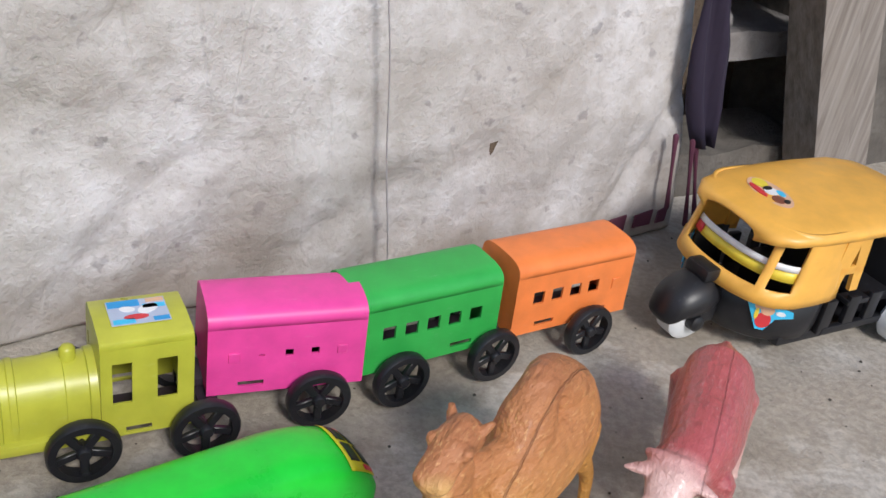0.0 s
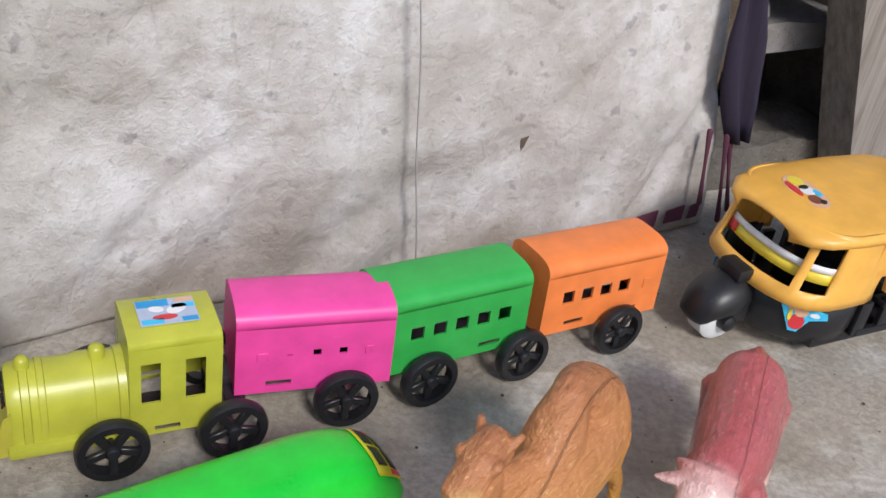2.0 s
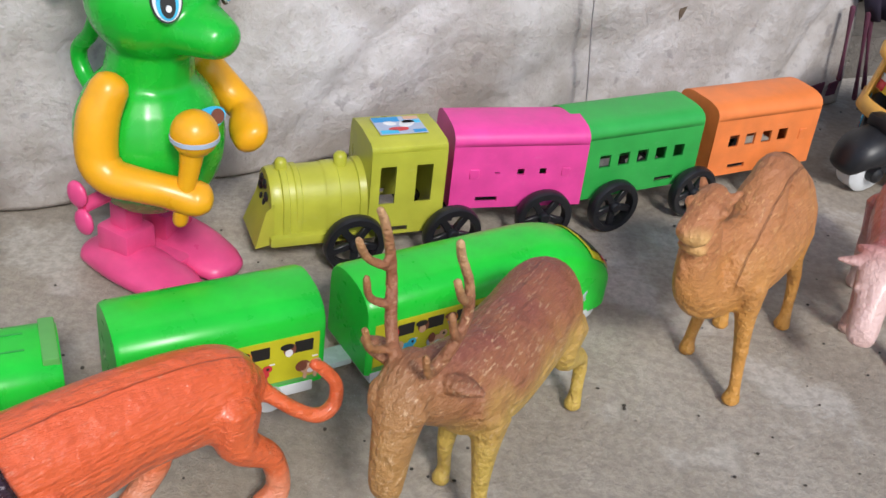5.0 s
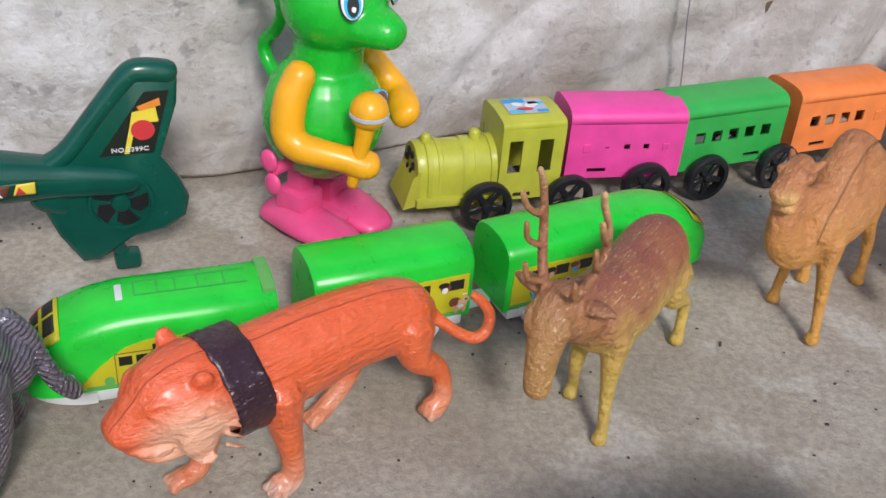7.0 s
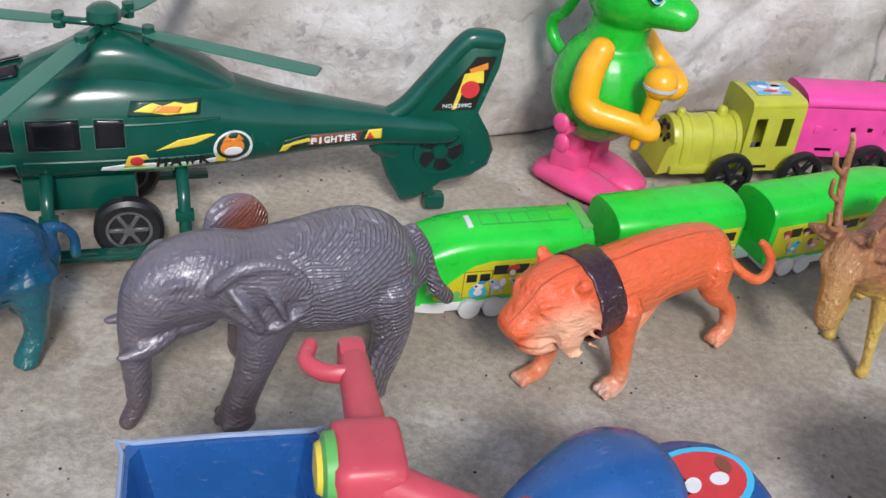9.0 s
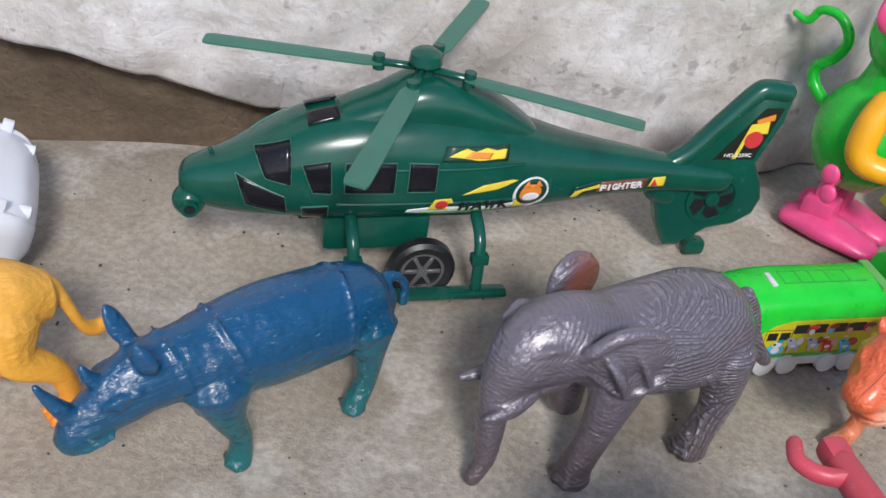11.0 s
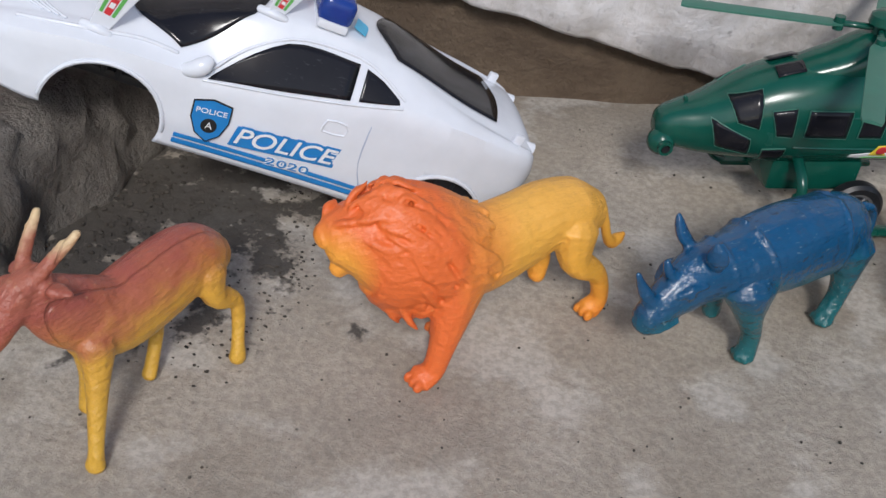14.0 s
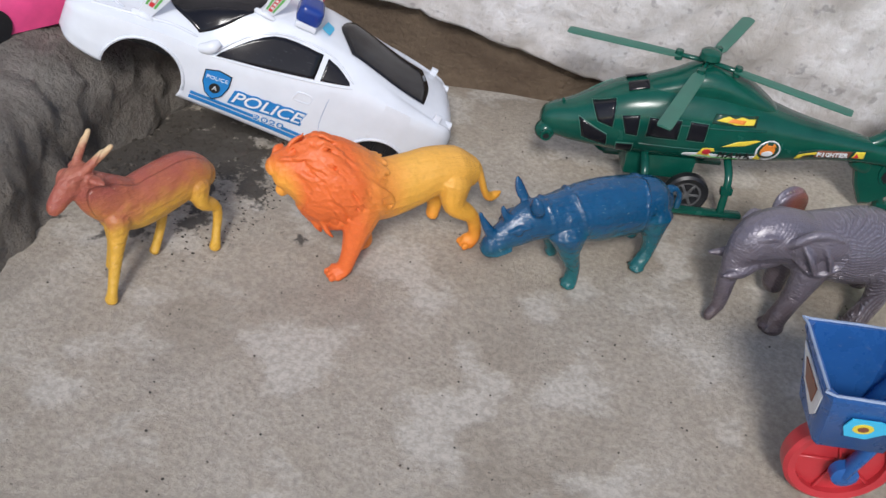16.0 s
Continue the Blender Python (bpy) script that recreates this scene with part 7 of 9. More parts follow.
def cow(bm):
    tube(bm, [(-0.050, 0.002, 0.058, 0.008, 0.011), (-0.040, 0.002, 0.0555, 0.0170, 0.0180), (-0.012, 0.001, 0.052, 0.0190, 0.0200), (0.018, 0, 0.0525, 0.0175, 0.0190), (0.038, -0.003, 0.0545, 0.0130, 0.0150)], 20)
    tube(bm, [(0.028, -0.002, 0.0565, 0.0125, 0.0145), (0.044, -0.006, 0.0570, 0.0125, 0.0110), (0.053, -0.0085, 0.0570, 0.0118, 0.0085)], 16)
    # long flat face, broad between the horns
    tube(bm, [(0.0500, -0.0085, 0.0600, 0.0120, 0.0055), (0.0580, -0.0088, 0.0540, 0.0104, 0.0068), (0.0665, -0.0095, 0.0440, 0.0078, 0.0066), (0.0740, -0.0100, 0.0345, 0.0074, 0.0060), (0.0765, -0.0100, 0.0310, 0.0066, 0.0048)], 16)
    tube(bm, [(0.0470, -0.0205, 0.0620, 0.0020, 0.0022), (0.0490, -0.0145, 0.0640, 0.0030, 0.0026), (0.0500, -0.0085, 0.0650, 0.0032, 0.0026), (0.0490, -0.0025, 0.0640, 0.0030, 0.0026), (0.0470, 0.0040, 0.0620, 0.0020, 0.0022)], 10, 4)
    for s in (-1, 1):
        tube(bm, [(0.0530, -0.0085 + s * 0.0085, 0.0590, 0.0034, 0.0030), (0.0545, -0.0085 + s * 0.0140, 0.0580, 0.0036, 0.0022), (0.0560, -0.0085 + s * 0.0195, 0.0575, 0.0014, 0.0012)], 8, 4)
        ball(bm, (0.0640, -0.0090 + s * 0.0078, 0.0500), (0.0028, 0.0020, 0.0024))
        ball(bm, (0.0780, -0.0100 + s * 0.0042, 0.0335), (0.0020, 0.0022, 0.0020))
    for x, y, k in ((0.032, 0.010, 0.008), (0.026, -0.010, -0.004)):
        tube(bm, [(x - 0.002, y, 0.046, 0.0088, 0.010), (x + 0.002, y * 1.2, 0.032, 0.006, 0.0062), (x + 0.006, y * 1.3, 0.018, 0.0044, 0.0044), (x + k, y * 1.4, 0.007, 0.0042, 0.0042), (x + k + 0.001, y * 1.4, 0.0022, 0.0052, 0.005)], 10)
    for x, y, k in ((-0.036, 0.013, 0.002), (-0.034, -0.011, 0.006)):
        tube(bm, [(x, y, 0.048, 0.010, 0.012), (x + 0.002, y * 1.2, 0.034, 0.0068, 0.0072), (x - 0.004, y * 1.4, 0.020, 0.0046, 0.0046), (x + k, y * 1.4, 0.007, 0.0042, 0.0042), (x + k + 0.001, y * 1.4, 0.0022, 0.0052, 0.005)], 10)
    tube(bm, [(-0.054, 0.002, 0.064, 0.003, 0.003), (-0.060, 0.003, 0.050, 0.0024, 0.0024), (-0.060, 0.003, 0.034, 0.003, 0.003)], 8, 4)


def rhino(bm):
    tube(bm, [(-0.052, 0, 0.0500, 0.0115, 0.0140), (-0.044, 0, 0.0520, 0.0178, 0.0200), (-0.029, 0, 0.0535, 0.0195, 0.0230), (0.0, 0, 0.0550, 0.0200, 0.0245), (0.0186, 0, 0.0560, 0.0200, 0.0225), (0.040, 0, 0.0575, 0.0170, 0.0180)], 20)
    tube(bm, [(0.034, 0, 0.0575, 0.0170, 0.0180), (0.050, 0.0, 0.0580, 0.0145, 0.0165), (0.0635, 0.0, 0.0575, 0.0128, 0.0158), (0.0740, 0.0, 0.0535, 0.0110, 0.0142), (0.0840, 0.0, 0.0490, 0.0092, 0.0112), (0.0930, 0.0, 0.0430, 0.0080, 0.0095), (0.0965, 0.0, 0.0400, 0.0070, 0.0075)], 18)
    tube(bm, [(0.0930, 0, 0.0500, 0.0048, 0.0052), (0.0990, 0, 0.0600, 0.0034, 0.0036), (0.1035, 0, 0.0690, 0.0020, 0.0020), (0.1045, 0, 0.0725, 0.0014, 0.0014)], 10, 5)
    tube(bm, [(0.0800, 0, 0.0610, 0.0042, 0.0044), (0.0850, 0, 0.0680, 0.0030, 0.0030), (0.0870, 0, 0.0735, 0.0018, 0.0018)], 10, 4)
    for s in (-1, 1):
        tube(bm, [(0.0630, s * 0.0090, 0.0690, 0.0040, 0.0034), (0.0660, s * 0.0120, 0.0750, 0.0058, 0.0034), (0.0680, s * 0.0132, 0.0810, 0.0050, 0.0028), (0.0695, s * 0.0132, 0.0862, 0.0020, 0.0014)], 10, 4)
        ball(bm, (0.0780, s * 0.0098, 0.0570), (0.0034, 0.0024, 0.0026))
        tube(bm, [(0.0700, s * 0.0118, 0.0615, 0.0015, 0.0014), (0.0780, s * 0.0105, 0.0605, 0.0020, 0.0018), (0.0840, s * 0.0085, 0.0570, 0.0014, 0.0013)], 8, 4)
        ball(bm, (0.0975, s * 0.0052, 0.0430), (0.0026, 0.0022, 0.0022))
        tube(bm, [(0.0985, s * 0.0030, 0.0370, 0.0012, 0.0012), (0.0920, s * 0.0070, 0.0385, 0.0016, 0.0014), (0.0820, s * 0.0085, 0.0415, 0.0010, 0.0010)], 8, 4)
        # hide folds behind the head, over the shoulder and across the haunch
        for x0, k, w, zc, hh in ((0.050, 0.004, 0.0142, 0.058, 0.0170), (0.026, 0.006, 0.0192, 0.056, 0.0220), (-0.026, -0.004, 0.0194, 0.054, 0.0232)):
            tube(bm, [(x0 + k * math.sin(q), s * w * math.cos(q), zc + hh * math.sin(q), 0.0009, 0.0008) for q in np.linspace(-0.8, 1.4, 9)], 8, 2)
    for x, y, k in ((0.030, 0.0125, 0.001), (-0.038, 0.0120, 0.006)):
        f = 0.006 if x > 0 else -0.002
        tube(bm, [(x + f, y * 0.8, 0.047, 0.0135, 0.0165), (x + f * 0.8, y, 0.032, 0.0080, 0.0085), (x, y, 0.017, 0.0056, 0.0056), (x + k, y, 0.006, 0.0058, 0.0058), (x + k + 0.001, y, 0.003, 0.0067, 0.0065)], 12)
        for q in (-0.8, 0.0, 0.8):
            ball(bm, (x + k + 0.0058 * math.cos(q), y + 0.0058 * math.sin(q), 0.0030), (0.0022, 0.0024, 0.0028), None, 10, 6)
    for x in (0.034, -0.040):
        tube(bm, [(x, -0.010, 0.047, 0.0125, 0.0150), (x + 0.002, -0.0125, 0.033, 0.0078, 0.0082), (x, -0.013, 0.021, 0.0056, 0.0056), (x, -0.013, 0.015, 0.0058, 0.0054)], 12)
    tube(bm, [(-0.059, 0, 0.062, 0.003, 0.003), (-0.065, 0.001, 0.060, 0.0026, 0.0026), (-0.069, 0.001, 0.053, 0.0026, 0.0026), (-0.068, 0.001, 0.044, 0.003, 0.003)], 8, 4)


def lion(bm):
    tube(bm, [(-0.056, 0, 0.060, 0.012, 0.014), (-0.044, 0, 0.0625, 0.0165, 0.0190), (-0.026, 0, 0.0655, 0.0165, 0.0190), (-0.008, 0, 0.0620, 0.0165, 0.0215), (0.012, 0, 0.0595, 0.0175, 0.0235), (0.030, 0, 0.0620, 0.0195, 0.0250)], 20)
    spans = [0.012, 0.024, 0.042, 0.057, 0.066, 0.075, 0.083]
    wid = [0.0165, 0.0195, 0.0220, 0.0218, 0.0190, 0.0155, 0.0110]
    hei = [0.0200, 0.0240, 0.0305, 0.0325, 0.0270, 0.0205, 0.0140]
    mid = [0.0635, 0.0640, 0.0700, 0.0750, 0.0790, 0.0815, 0.0830]
    off = [0.0, 0.0, -0.001, -0.003, -0.006, -0.008, -0.010]

    def mane(x):
        return [float(np.interp(x, spans, k)) for k in (wid, hei, mid, off)]
    tube(bm, [(x, mane(x)[3], mane(x)[2], mane(x)[0], mane(x)[1]) for x in spans[1:]], 22)
    # face: broad brow, blunt muzzle, parted jaw with a chin tuft
    tube(bm, [(0.070, -0.009, 0.0850, 0.0145, 0.0160), (0.079, -0.011, 0.0855, 0.0120, 0.0135), (0.085, -0.012, 0.0860, 0.0098, 0.0105)], 16)
    tube(bm, [(0.080, -0.011, 0.0850, 0.0098, 0.0090), (0.087, -0.013, 0.0845, 0.0084, 0.0074), (0.0905, -0.0135, 0.0845, 0.0068, 0.0058)], 14)
    ball(bm, (0.0915, -0.0135, 0.0880), (0.0026, 0.0044, 0.0028))
    tube(bm, [(0.074, -0.010, 0.0705, 0.0095, 0.0065), (0.082, -0.012, 0.0685, 0.0075, 0.0050), (0.0855, -0.0125, 0.0655, 0.0046, 0.0046)], 12)
    for s in (-1, 1):
        ball(bm, (0.0835, -0.0118 + s * 0.0082, 0.0915), (0.0030, 0.0022, 0.0022))
        tube(bm, [(0.0800, -0.0115 + s * 0.0095, 0.0955, 0.0014, 0.0013), (0.0850, -0.0118 + s * 0.0072, 0.0955, 0.0020, 0.0017), (0.0885, -0.0125 + s * 0.0036, 0.0920, 0.0012, 0.0012)], 8, 4)
        tube(bm, [(0.0910, -0.0135 + s * 0.0020, 0.0810, 0.0018, 0.0016), (0.0880, -0.0130 + s * 0.0062, 0.0800, 0.0022, 0.0020), (0.0820, -0.0115 + s * 0.0088, 0.0770, 0.0016, 0.0016)], 8, 4)
    # beard under the throat
    tube(bm, [(0.066, -0.006, 0.0600, 0.0140, 0.0130), (0.060, -0.003, 0.0480, 0.0120, 0.0110), (0.054, -0.001, 0.0400, 0.0080, 0.0070)], 14)
    tube(bm, [(0.052, 0, 0.0480, 0.0150, 0.0120), (0.040, 0, 0.0440, 0.0140, 0.0100)], 14)
    # long locks that stream back and down from the face
    rng = random.Random(21)
    for i in range(260):
        x = 0.081 - 0.060 * ((i + rng.random()) / 260) ** 0.9
        q = rng.uniform(-1.5, 1.62)
        side = 1 if i % 3 else -1
        L = rng.uniform(0.012, 0.020)
        r = rng.uniform(0.0014, 0.0021)
        sway = rng.uniform(-0.10, 0.10)
        pts = []
        for f, k, up in ((0.0, 0.8, 0.0002), (0.3, 1.0, 0.0012), (0.65, 0.9, 0.0016), (1.0, 0.3, 0.0024)):
            xx = max(0.014, x - L * f * 0.80)
            w, h, zc, yc = mane(xx)
            qq = q - f * L * 32 * (1.0 - abs(q) / 2.4) + sway * math.sin(f * 6)
            pts.append((xx, yc + side * (w + up) * math.cos(qq), zc + (h + up) * math.sin(qq), r * k, r * k * 0.9))
        tube(bm, pts, 6, 3)
    for i in range(46):
        a = rng.uniform(-1.2, 1.2)
        c = Vector((rng.uniform(0.044, 0.070), 0.0145 * math.sin(a) - 0.003, rng.uniform(0.044, 0.058)))
        tube(bm, [(*c, 0.0022, 0.0020), (*(c + Vector((-0.003, 0.002 * math.sin(a), -0.007))), 0.0020, 0.0018), (*(c + Vector((-0.007, 0.001 * math.sin(a), -0.013))), 0.0006, 0.0006)], 6, 2)
    tube(bm, [(0.032, 0.010, 0.056, 0.013, 0.018), (0.040, 0.013, 0.038, 0.0098, 0.0105), (0.046, 0.014, 0.021, 0.0066, 0.0066), (0.051, 0.013, 0.0075, 0.0060, 0.0056), (0.0575, 0.0125, 0.0048, 0.0074, 0.0048)], 14)
    tube(bm, [(0.034, -0.012, 0.054, 0.011, 0.014), (0.030, -0.014, 0.036, 0.008, 0.008), (0.024, -0.014, 0.018, 0.006, 0.006), (0.022, -0.014, 0.006, 0.006, 0.0055), (0.028, -0.014, 0.0046, 0.007, 0.0046)], 12)
    tube(bm, [(-0.042, 0.008, 0.058, 0.0125, 0.0180), (-0.040, 0.012, 0.042, 0.0090, 0.0105), (-0.0540, 0.014, 0.029, 0.0058, 0.0060), (-0.0580, 0.014, 0.012, 0.0050, 0.0050), (-0.0520, 0.013, 0.0046, 0.0066, 0.0046)], 14)
    tube(bm, [(-0.042, -0.010, 0.056, 0.012, 0.015), (-0.034, -0.012, 0.040, 0.0085, 0.009), (-0.036, -0.012, 0.028, 0.006, 0.006), (-0.034, -0.012, 0.018, 0.0055, 0.0050)], 12)
    for x, y in ((0.0615, 0.0125), (-0.0485, 0.013), (0.032, -0.014)):
        for k in (-1, 0, 1):
            ball(bm, (x, y + 0.0042 * k, 0.0040), (0.0032, 0.0023, 0.0032), None, 10, 6)
    tube(bm, [(-0.056, 0.001, 0.070, 0.0046, 0.0046), (-0.0640, 0.001, 0.064, 0.0034, 0.0034), (-0.0690, 0.001, 0.050, 0.0030, 0.0030), (-0.0735, 0.0, 0.037, 0.0029, 0.0029), (-0.0790, -0.002, 0.0305, 0.0040, 0.0038), (-0.086, -0.003, 0.0305, 0.0030, 0.0030), (-0.089, -0.003, 0.032, 0.0014, 0.0014)], 10, 5)


def antelope(bm):
    tube(bm, [(-0.054, 0, 0.053, 0.0085, 0.0105), (-0.047, 0, 0.0560, 0.0130, 0.0150), (-0.034, 0, 0.0600, 0.0145, 0.0180), (-0.0105, 0, 0.0580, 0.0150, 0.0195), (0.0060, 0, 0.0570, 0.0145, 0.0190), (0.0220, 0, 0.0615, 0.0130, 0.0175)], 20)
    tube(bm, [(0.0160, 0, 0.0620, 0.0128, 0.0175), (0.0285, 0.0, 0.0725, 0.0105, 0.0160), (0.0370, -0.001, 0.0830, 0.0085, 0.0125), (0.0400, -0.002, 0.0890, 0.0080, 0.0090)], 16)
    tube(bm, [(0.0360, -0.002, 0.0920, 0.0080, 0.0078), (0.0445, -0.003, 0.0890, 0.0080, 0.0082), (0.0530, -0.0045, 0.0815, 0.0062, 0.0070), (0.0590, -0.005, 0.0755, 0.0052, 0.0056), (0.0605, -0.005, 0.0735, 0.0046, 0.0046)], 16)
    for s in (-1, 1):
        tube(bm, [(0.0390, -0.002 + s * 0.0045, 0.0965, 0.0030, 0.0030), (0.0330, -0.002 + s * 0.0075, 0.1020, 0.0026, 0.0026), (0.0255, -0.001 + s * 0.0105, 0.1090, 0.0022, 0.0022), (0.0215, -0.001 + s * 0.0120, 0.1125, 0.0018, 0.0018)], 8, 5)
        for k in range(5):
            f = k / 5
            ball(bm, (0.0360 - 0.0115 * f, -0.002 + s * (0.0060 + 0.0046 * f), 0.0993 + 0.0105 * f), (0.0032 - 0.0007 * f,) * 3, None, 8, 6)
        tube(bm, [(0.0380, -0.002 + s * 0.0065, 0.0920, 0.0028, 0.0026), (0.0355, -0.002 + s * 0.0120, 0.0920, 0.0044, 0.0026), (0.0335, -0.002 + s * 0.0170, 0.0910, 0.0014, 0.0012)], 8, 4)
        ball(bm, (0.0470, -0.0035 + s * 0.0070, 0.0905), (0.0028, 0.0020, 0.0022))
        tube(bm, [(0.0430, -0.003 + s * 0.0072, 0.0940, 0.0013, 0.0012), (0.0480, -0.0035 + s * 0.0070, 0.0935, 0.0016, 0.0014), (0.0520, -0.004 + s * 0.0056, 0.0890, 0.0011, 0.0010)], 8, 4)
    for x, y, k in ((0.026, 0.009, 0.018), (0.016, -0.011, 0.006)):
        tube(bm, [(x - 0.002, y * 0.8, 0.056, 0.0085, 0.0105), (x + 0.003, y, 0.041, 0.0056, 0.0062), (x + k * 0.55, y * 1.25, 0.024, 0.0042, 0.0042), (x + k * 0.9, y * 1.5, 0.009, 0.0036, 0.0036), (x + k, y * 1.5, 0.0024, 0.0048, 0.0046)], 12)
    tube(bm, [(-0.042, 0.007, 0.054, 0.0092, 0.0125), (-0.041, 0.010, 0.042, 0.0064, 0.0080), (-0.0520, 0.012, 0.031, 0.0040, 0.0044), (-0.0470, 0.0145, 0.012, 0.0033, 0.0033), (-0.0440, 0.0155, 0.0024, 0.0045, 0.0044)], 12)
    tube(bm, [(-0.034, -0.008, 0.052, 0.0088, 0.0110), (-0.022, -0.010, 0.038, 0.0055, 0.0060), (-0.0185, -0.010, 0.022, 0.0036, 0.0036), (-0.0120, -0.0095, 0.0085, 0.0034, 0.0034), (-0.0085, -0.009, 0.0030, 0.0044, 0.0034)], 12)
    tube(bm, [(-0.056, 0, 0.062, 0.003, 0.003), (-0.0600, 0, 0.054, 0.0026, 0.0026)], 8, 3)


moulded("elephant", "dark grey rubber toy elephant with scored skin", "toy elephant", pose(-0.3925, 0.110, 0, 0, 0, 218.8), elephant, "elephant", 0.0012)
tg = moulded("tiger", "orange plastic toy tiger with a dark painted collar", "toy tiger", pose(-0.2225, 0.1936, 0, 0, 0, 228.4), tiger, "tiger")
moulded("stag", "brown and yellow rubber toy stag with antlers", "toy deer", pose(-0.0955, 0.2605, 0, 0, 0, 244.8), stag, "stag", 0.0010, 2)
moulded("camel", "tan plastic toy camel with a tall hump", "toy camel", pose(0.0196, 0.3564, 0, 0, 0, 240.5), camel, "camel", 0.0010)
moulded("cow", "rose-red plastic toy cow with a pale pink head", "toy cow", pose(0.107, 0.405, 0, 0, 0, 249), cow, "cow", 0.0010)
moulded("rhino", "blue painted toy rhinoceros with chipped paint", "toy rhino", pose(-0.544, 0.0597, 0, 0, 0, 234), rhino, "rhino", 0.0011)
moulded("lion", "yellow rubber toy lion with an orange-red mane", "toy lion", pose(-0.677, -0.0143, 0, 0, 0, 236.4), lion, "lion", 0.0009, 1)
moulded("antelope", "brown and yellow rubber toy antelope with short horns", "toy antelope", pose(-0.811, -0.135, 0, 0, 0, 259), antelope, "antelope", 0.0010, 2)
# painted collar wrapped round the tiger's neck
bm = bmesh.new()
rows = []
for i in range(9):
    f = i / 8
    ring = []
    for q in np.linspace(0, 2 * math.pi, 49)[:-1]:
        rag = (f - 0.5) * 0.0016 * noise.noise((q * 4, f * 2, 5))
        ring.append((0.0420 + 0.0175 * f + 0.0030 * math.sin(q) + rag, 0.001 * f + (0.0190 + 0.0006 * noise.noise((q * 5, f * 9, 2))) * math.cos(q), 0.0555 + 0.0015 * f + (0.0232 + 0.0006 * noise.noise((q * 7, f * 6, 4))) * math.sin(q)))
    rows.append(ring)
loft(bm, rows, False)
for v in bm.verts:
    v.co += pose(0, 0, 0, 0, 0, -228.4).to_3x3() @ Vector((-0.09, 0.0, 0.0)) * (v.co.z - 0.006)
collar = part("collar", bm, "mane", None, "", 180, pose(-0.2225, 0.1936, 0, 0, 0, 228.4))
solid(collar, 0.0018, 0)
tagged(collar, "glossy dark purple collar wrapped round the orange tiger's neck", "collar")


# ---- police car ----
def police_car():
    m = pose(-0.734, 0.1212, -0.0265, 0, 0, 211.3) @ pose(0, 0, 0, 0, -21.6, 0)
    t = thing("toy_police_car", "wheelless white toy police car shell, nose propped on the step", "toy car", m)
    xs_ = [0.003, 0.012, 0.03, 0.06, 0.10, 0.13, 0.16, 0.19, 0.215, 0.24, 0.265, 0.290, 0.308, 0.318]
    tops = [0.066, 0.0755, 0.079, 0.084, 0.094, 0.0985, 0.099, 0.0935, 0.0825, 0.0710, 0.0635, 0.0580, 0.0510, 0.0430]
    belts = [0.058, 0.069, 0.0725, 0.0760, 0.0755, 0.0690, 0.0625, 0.0575, 0.0560, 0.0565, 0.0550, 0.0500, 0.0440, 0.0370]
    hws = [0.034, 0.044, 0.0490, 0.0515, 0.050, 0.049, 0.0485, 0.0485, 0.049, 0.0505, 0.0500, 0.0475, 0.0400, 0.0270]
    hrs = [0.028, 0.037, 0.039, 0.036, 0.032, 0.030, 0.029, 0.0285, 0.0270, 0.0290, 0.0310, 0.0300, 0.0260, 0.0180]
    lows = [0.048, 0.038, 0.026, 0.012, 0.0085, 0.0085, 0.0085, 0.0085, 0.0085, 0.0095, 0.0110, 0.0120, 0.0130, 0.0170]
    rows_ = list(zip(xs_, tops, belts, hws, hrs, lows))
    S = spline(rows_, 8)
    cx = [s[0] for s in S]

    def g(x, k):
        return float(np.interp(x, cx, [s[k] for s in S]))

    def half(x):
        top, belt, hw, hr, lo = (g(x, k) for k in range(1, 6))
        side = [(hw * 0.955, lo), (hw * 0.985, lo + 0.006), (hw, lo + (belt - lo) * 0.35), (hw * 0.992, lo + (belt - lo) * 0.62), (hw * 1.0, lo + (belt - lo) * 0.86), (hw * 0.975, belt)]
        up = top - 0.0035
        bow = 1.0 + 0.5 * min(1.0, max(0.0, (x - 0.175) / 0.03))   # a gutter between wing and screen
        mid = [(hw * 0.975 + (hr - hw * 0.975) * f, belt + (up - belt) * f ** bow + 0.002 * math.sin(f * math.pi)) for f in (0.12, 0.35, 0.6, 0.82, 0.95)]
        crown = [(hr * c, top - 0.0035 * c ** 3) for c in (0.96, 0.85, 0.65, 0.4, 0.15)]
        return side + mid + crown

    def Y(x, z):
        h = half(x)
        zs, ys = [p[1] for p in h[:11]], [p[0] for p in h[:11]]
        order = np.argsort(zs)
        return float(np.interp(z, np.array(zs)[order], np.array(ys)[order]))

    def Z(x, y):
        h = half(x)[5:]
        ys, zs = [p[0] for p in h][::-1], [p[1] for p in h][::-1]
        return float(np.interp(abs(y), ys, zs))

    arches = ((0.055, 0.0155, 0.0290), (0.2495, 0.0165, 0.0308))
    bm = bmesh.new()
    stations = np.linspace(0.003, 0.318, 136)
    rings = []
    for x in stations:
        h = []
        base = half(x)
        low = [(base[0][0] + (base[2][0] - base[0][0]) * f, base[0][1] + (base[2][1] - base[0][1]) * f) for f in np.linspace(0, 1, 7)[:-1]]
        low2 = [(base[2][0] + (base[4][0] - base[2][0]) * f, base[2][1] + (base[4][1] - base[2][1]) * f) for f in np.linspace(0, 1, 9)[:-1]]
        h = low + low2 + base[4:]
        rings.append([(x, a, b) for a, b in h] + [(x, 0, g(x, 1))] + [(x, -a, b) for a, b in h[::-1]])
    loft(bm, rings, False, False)
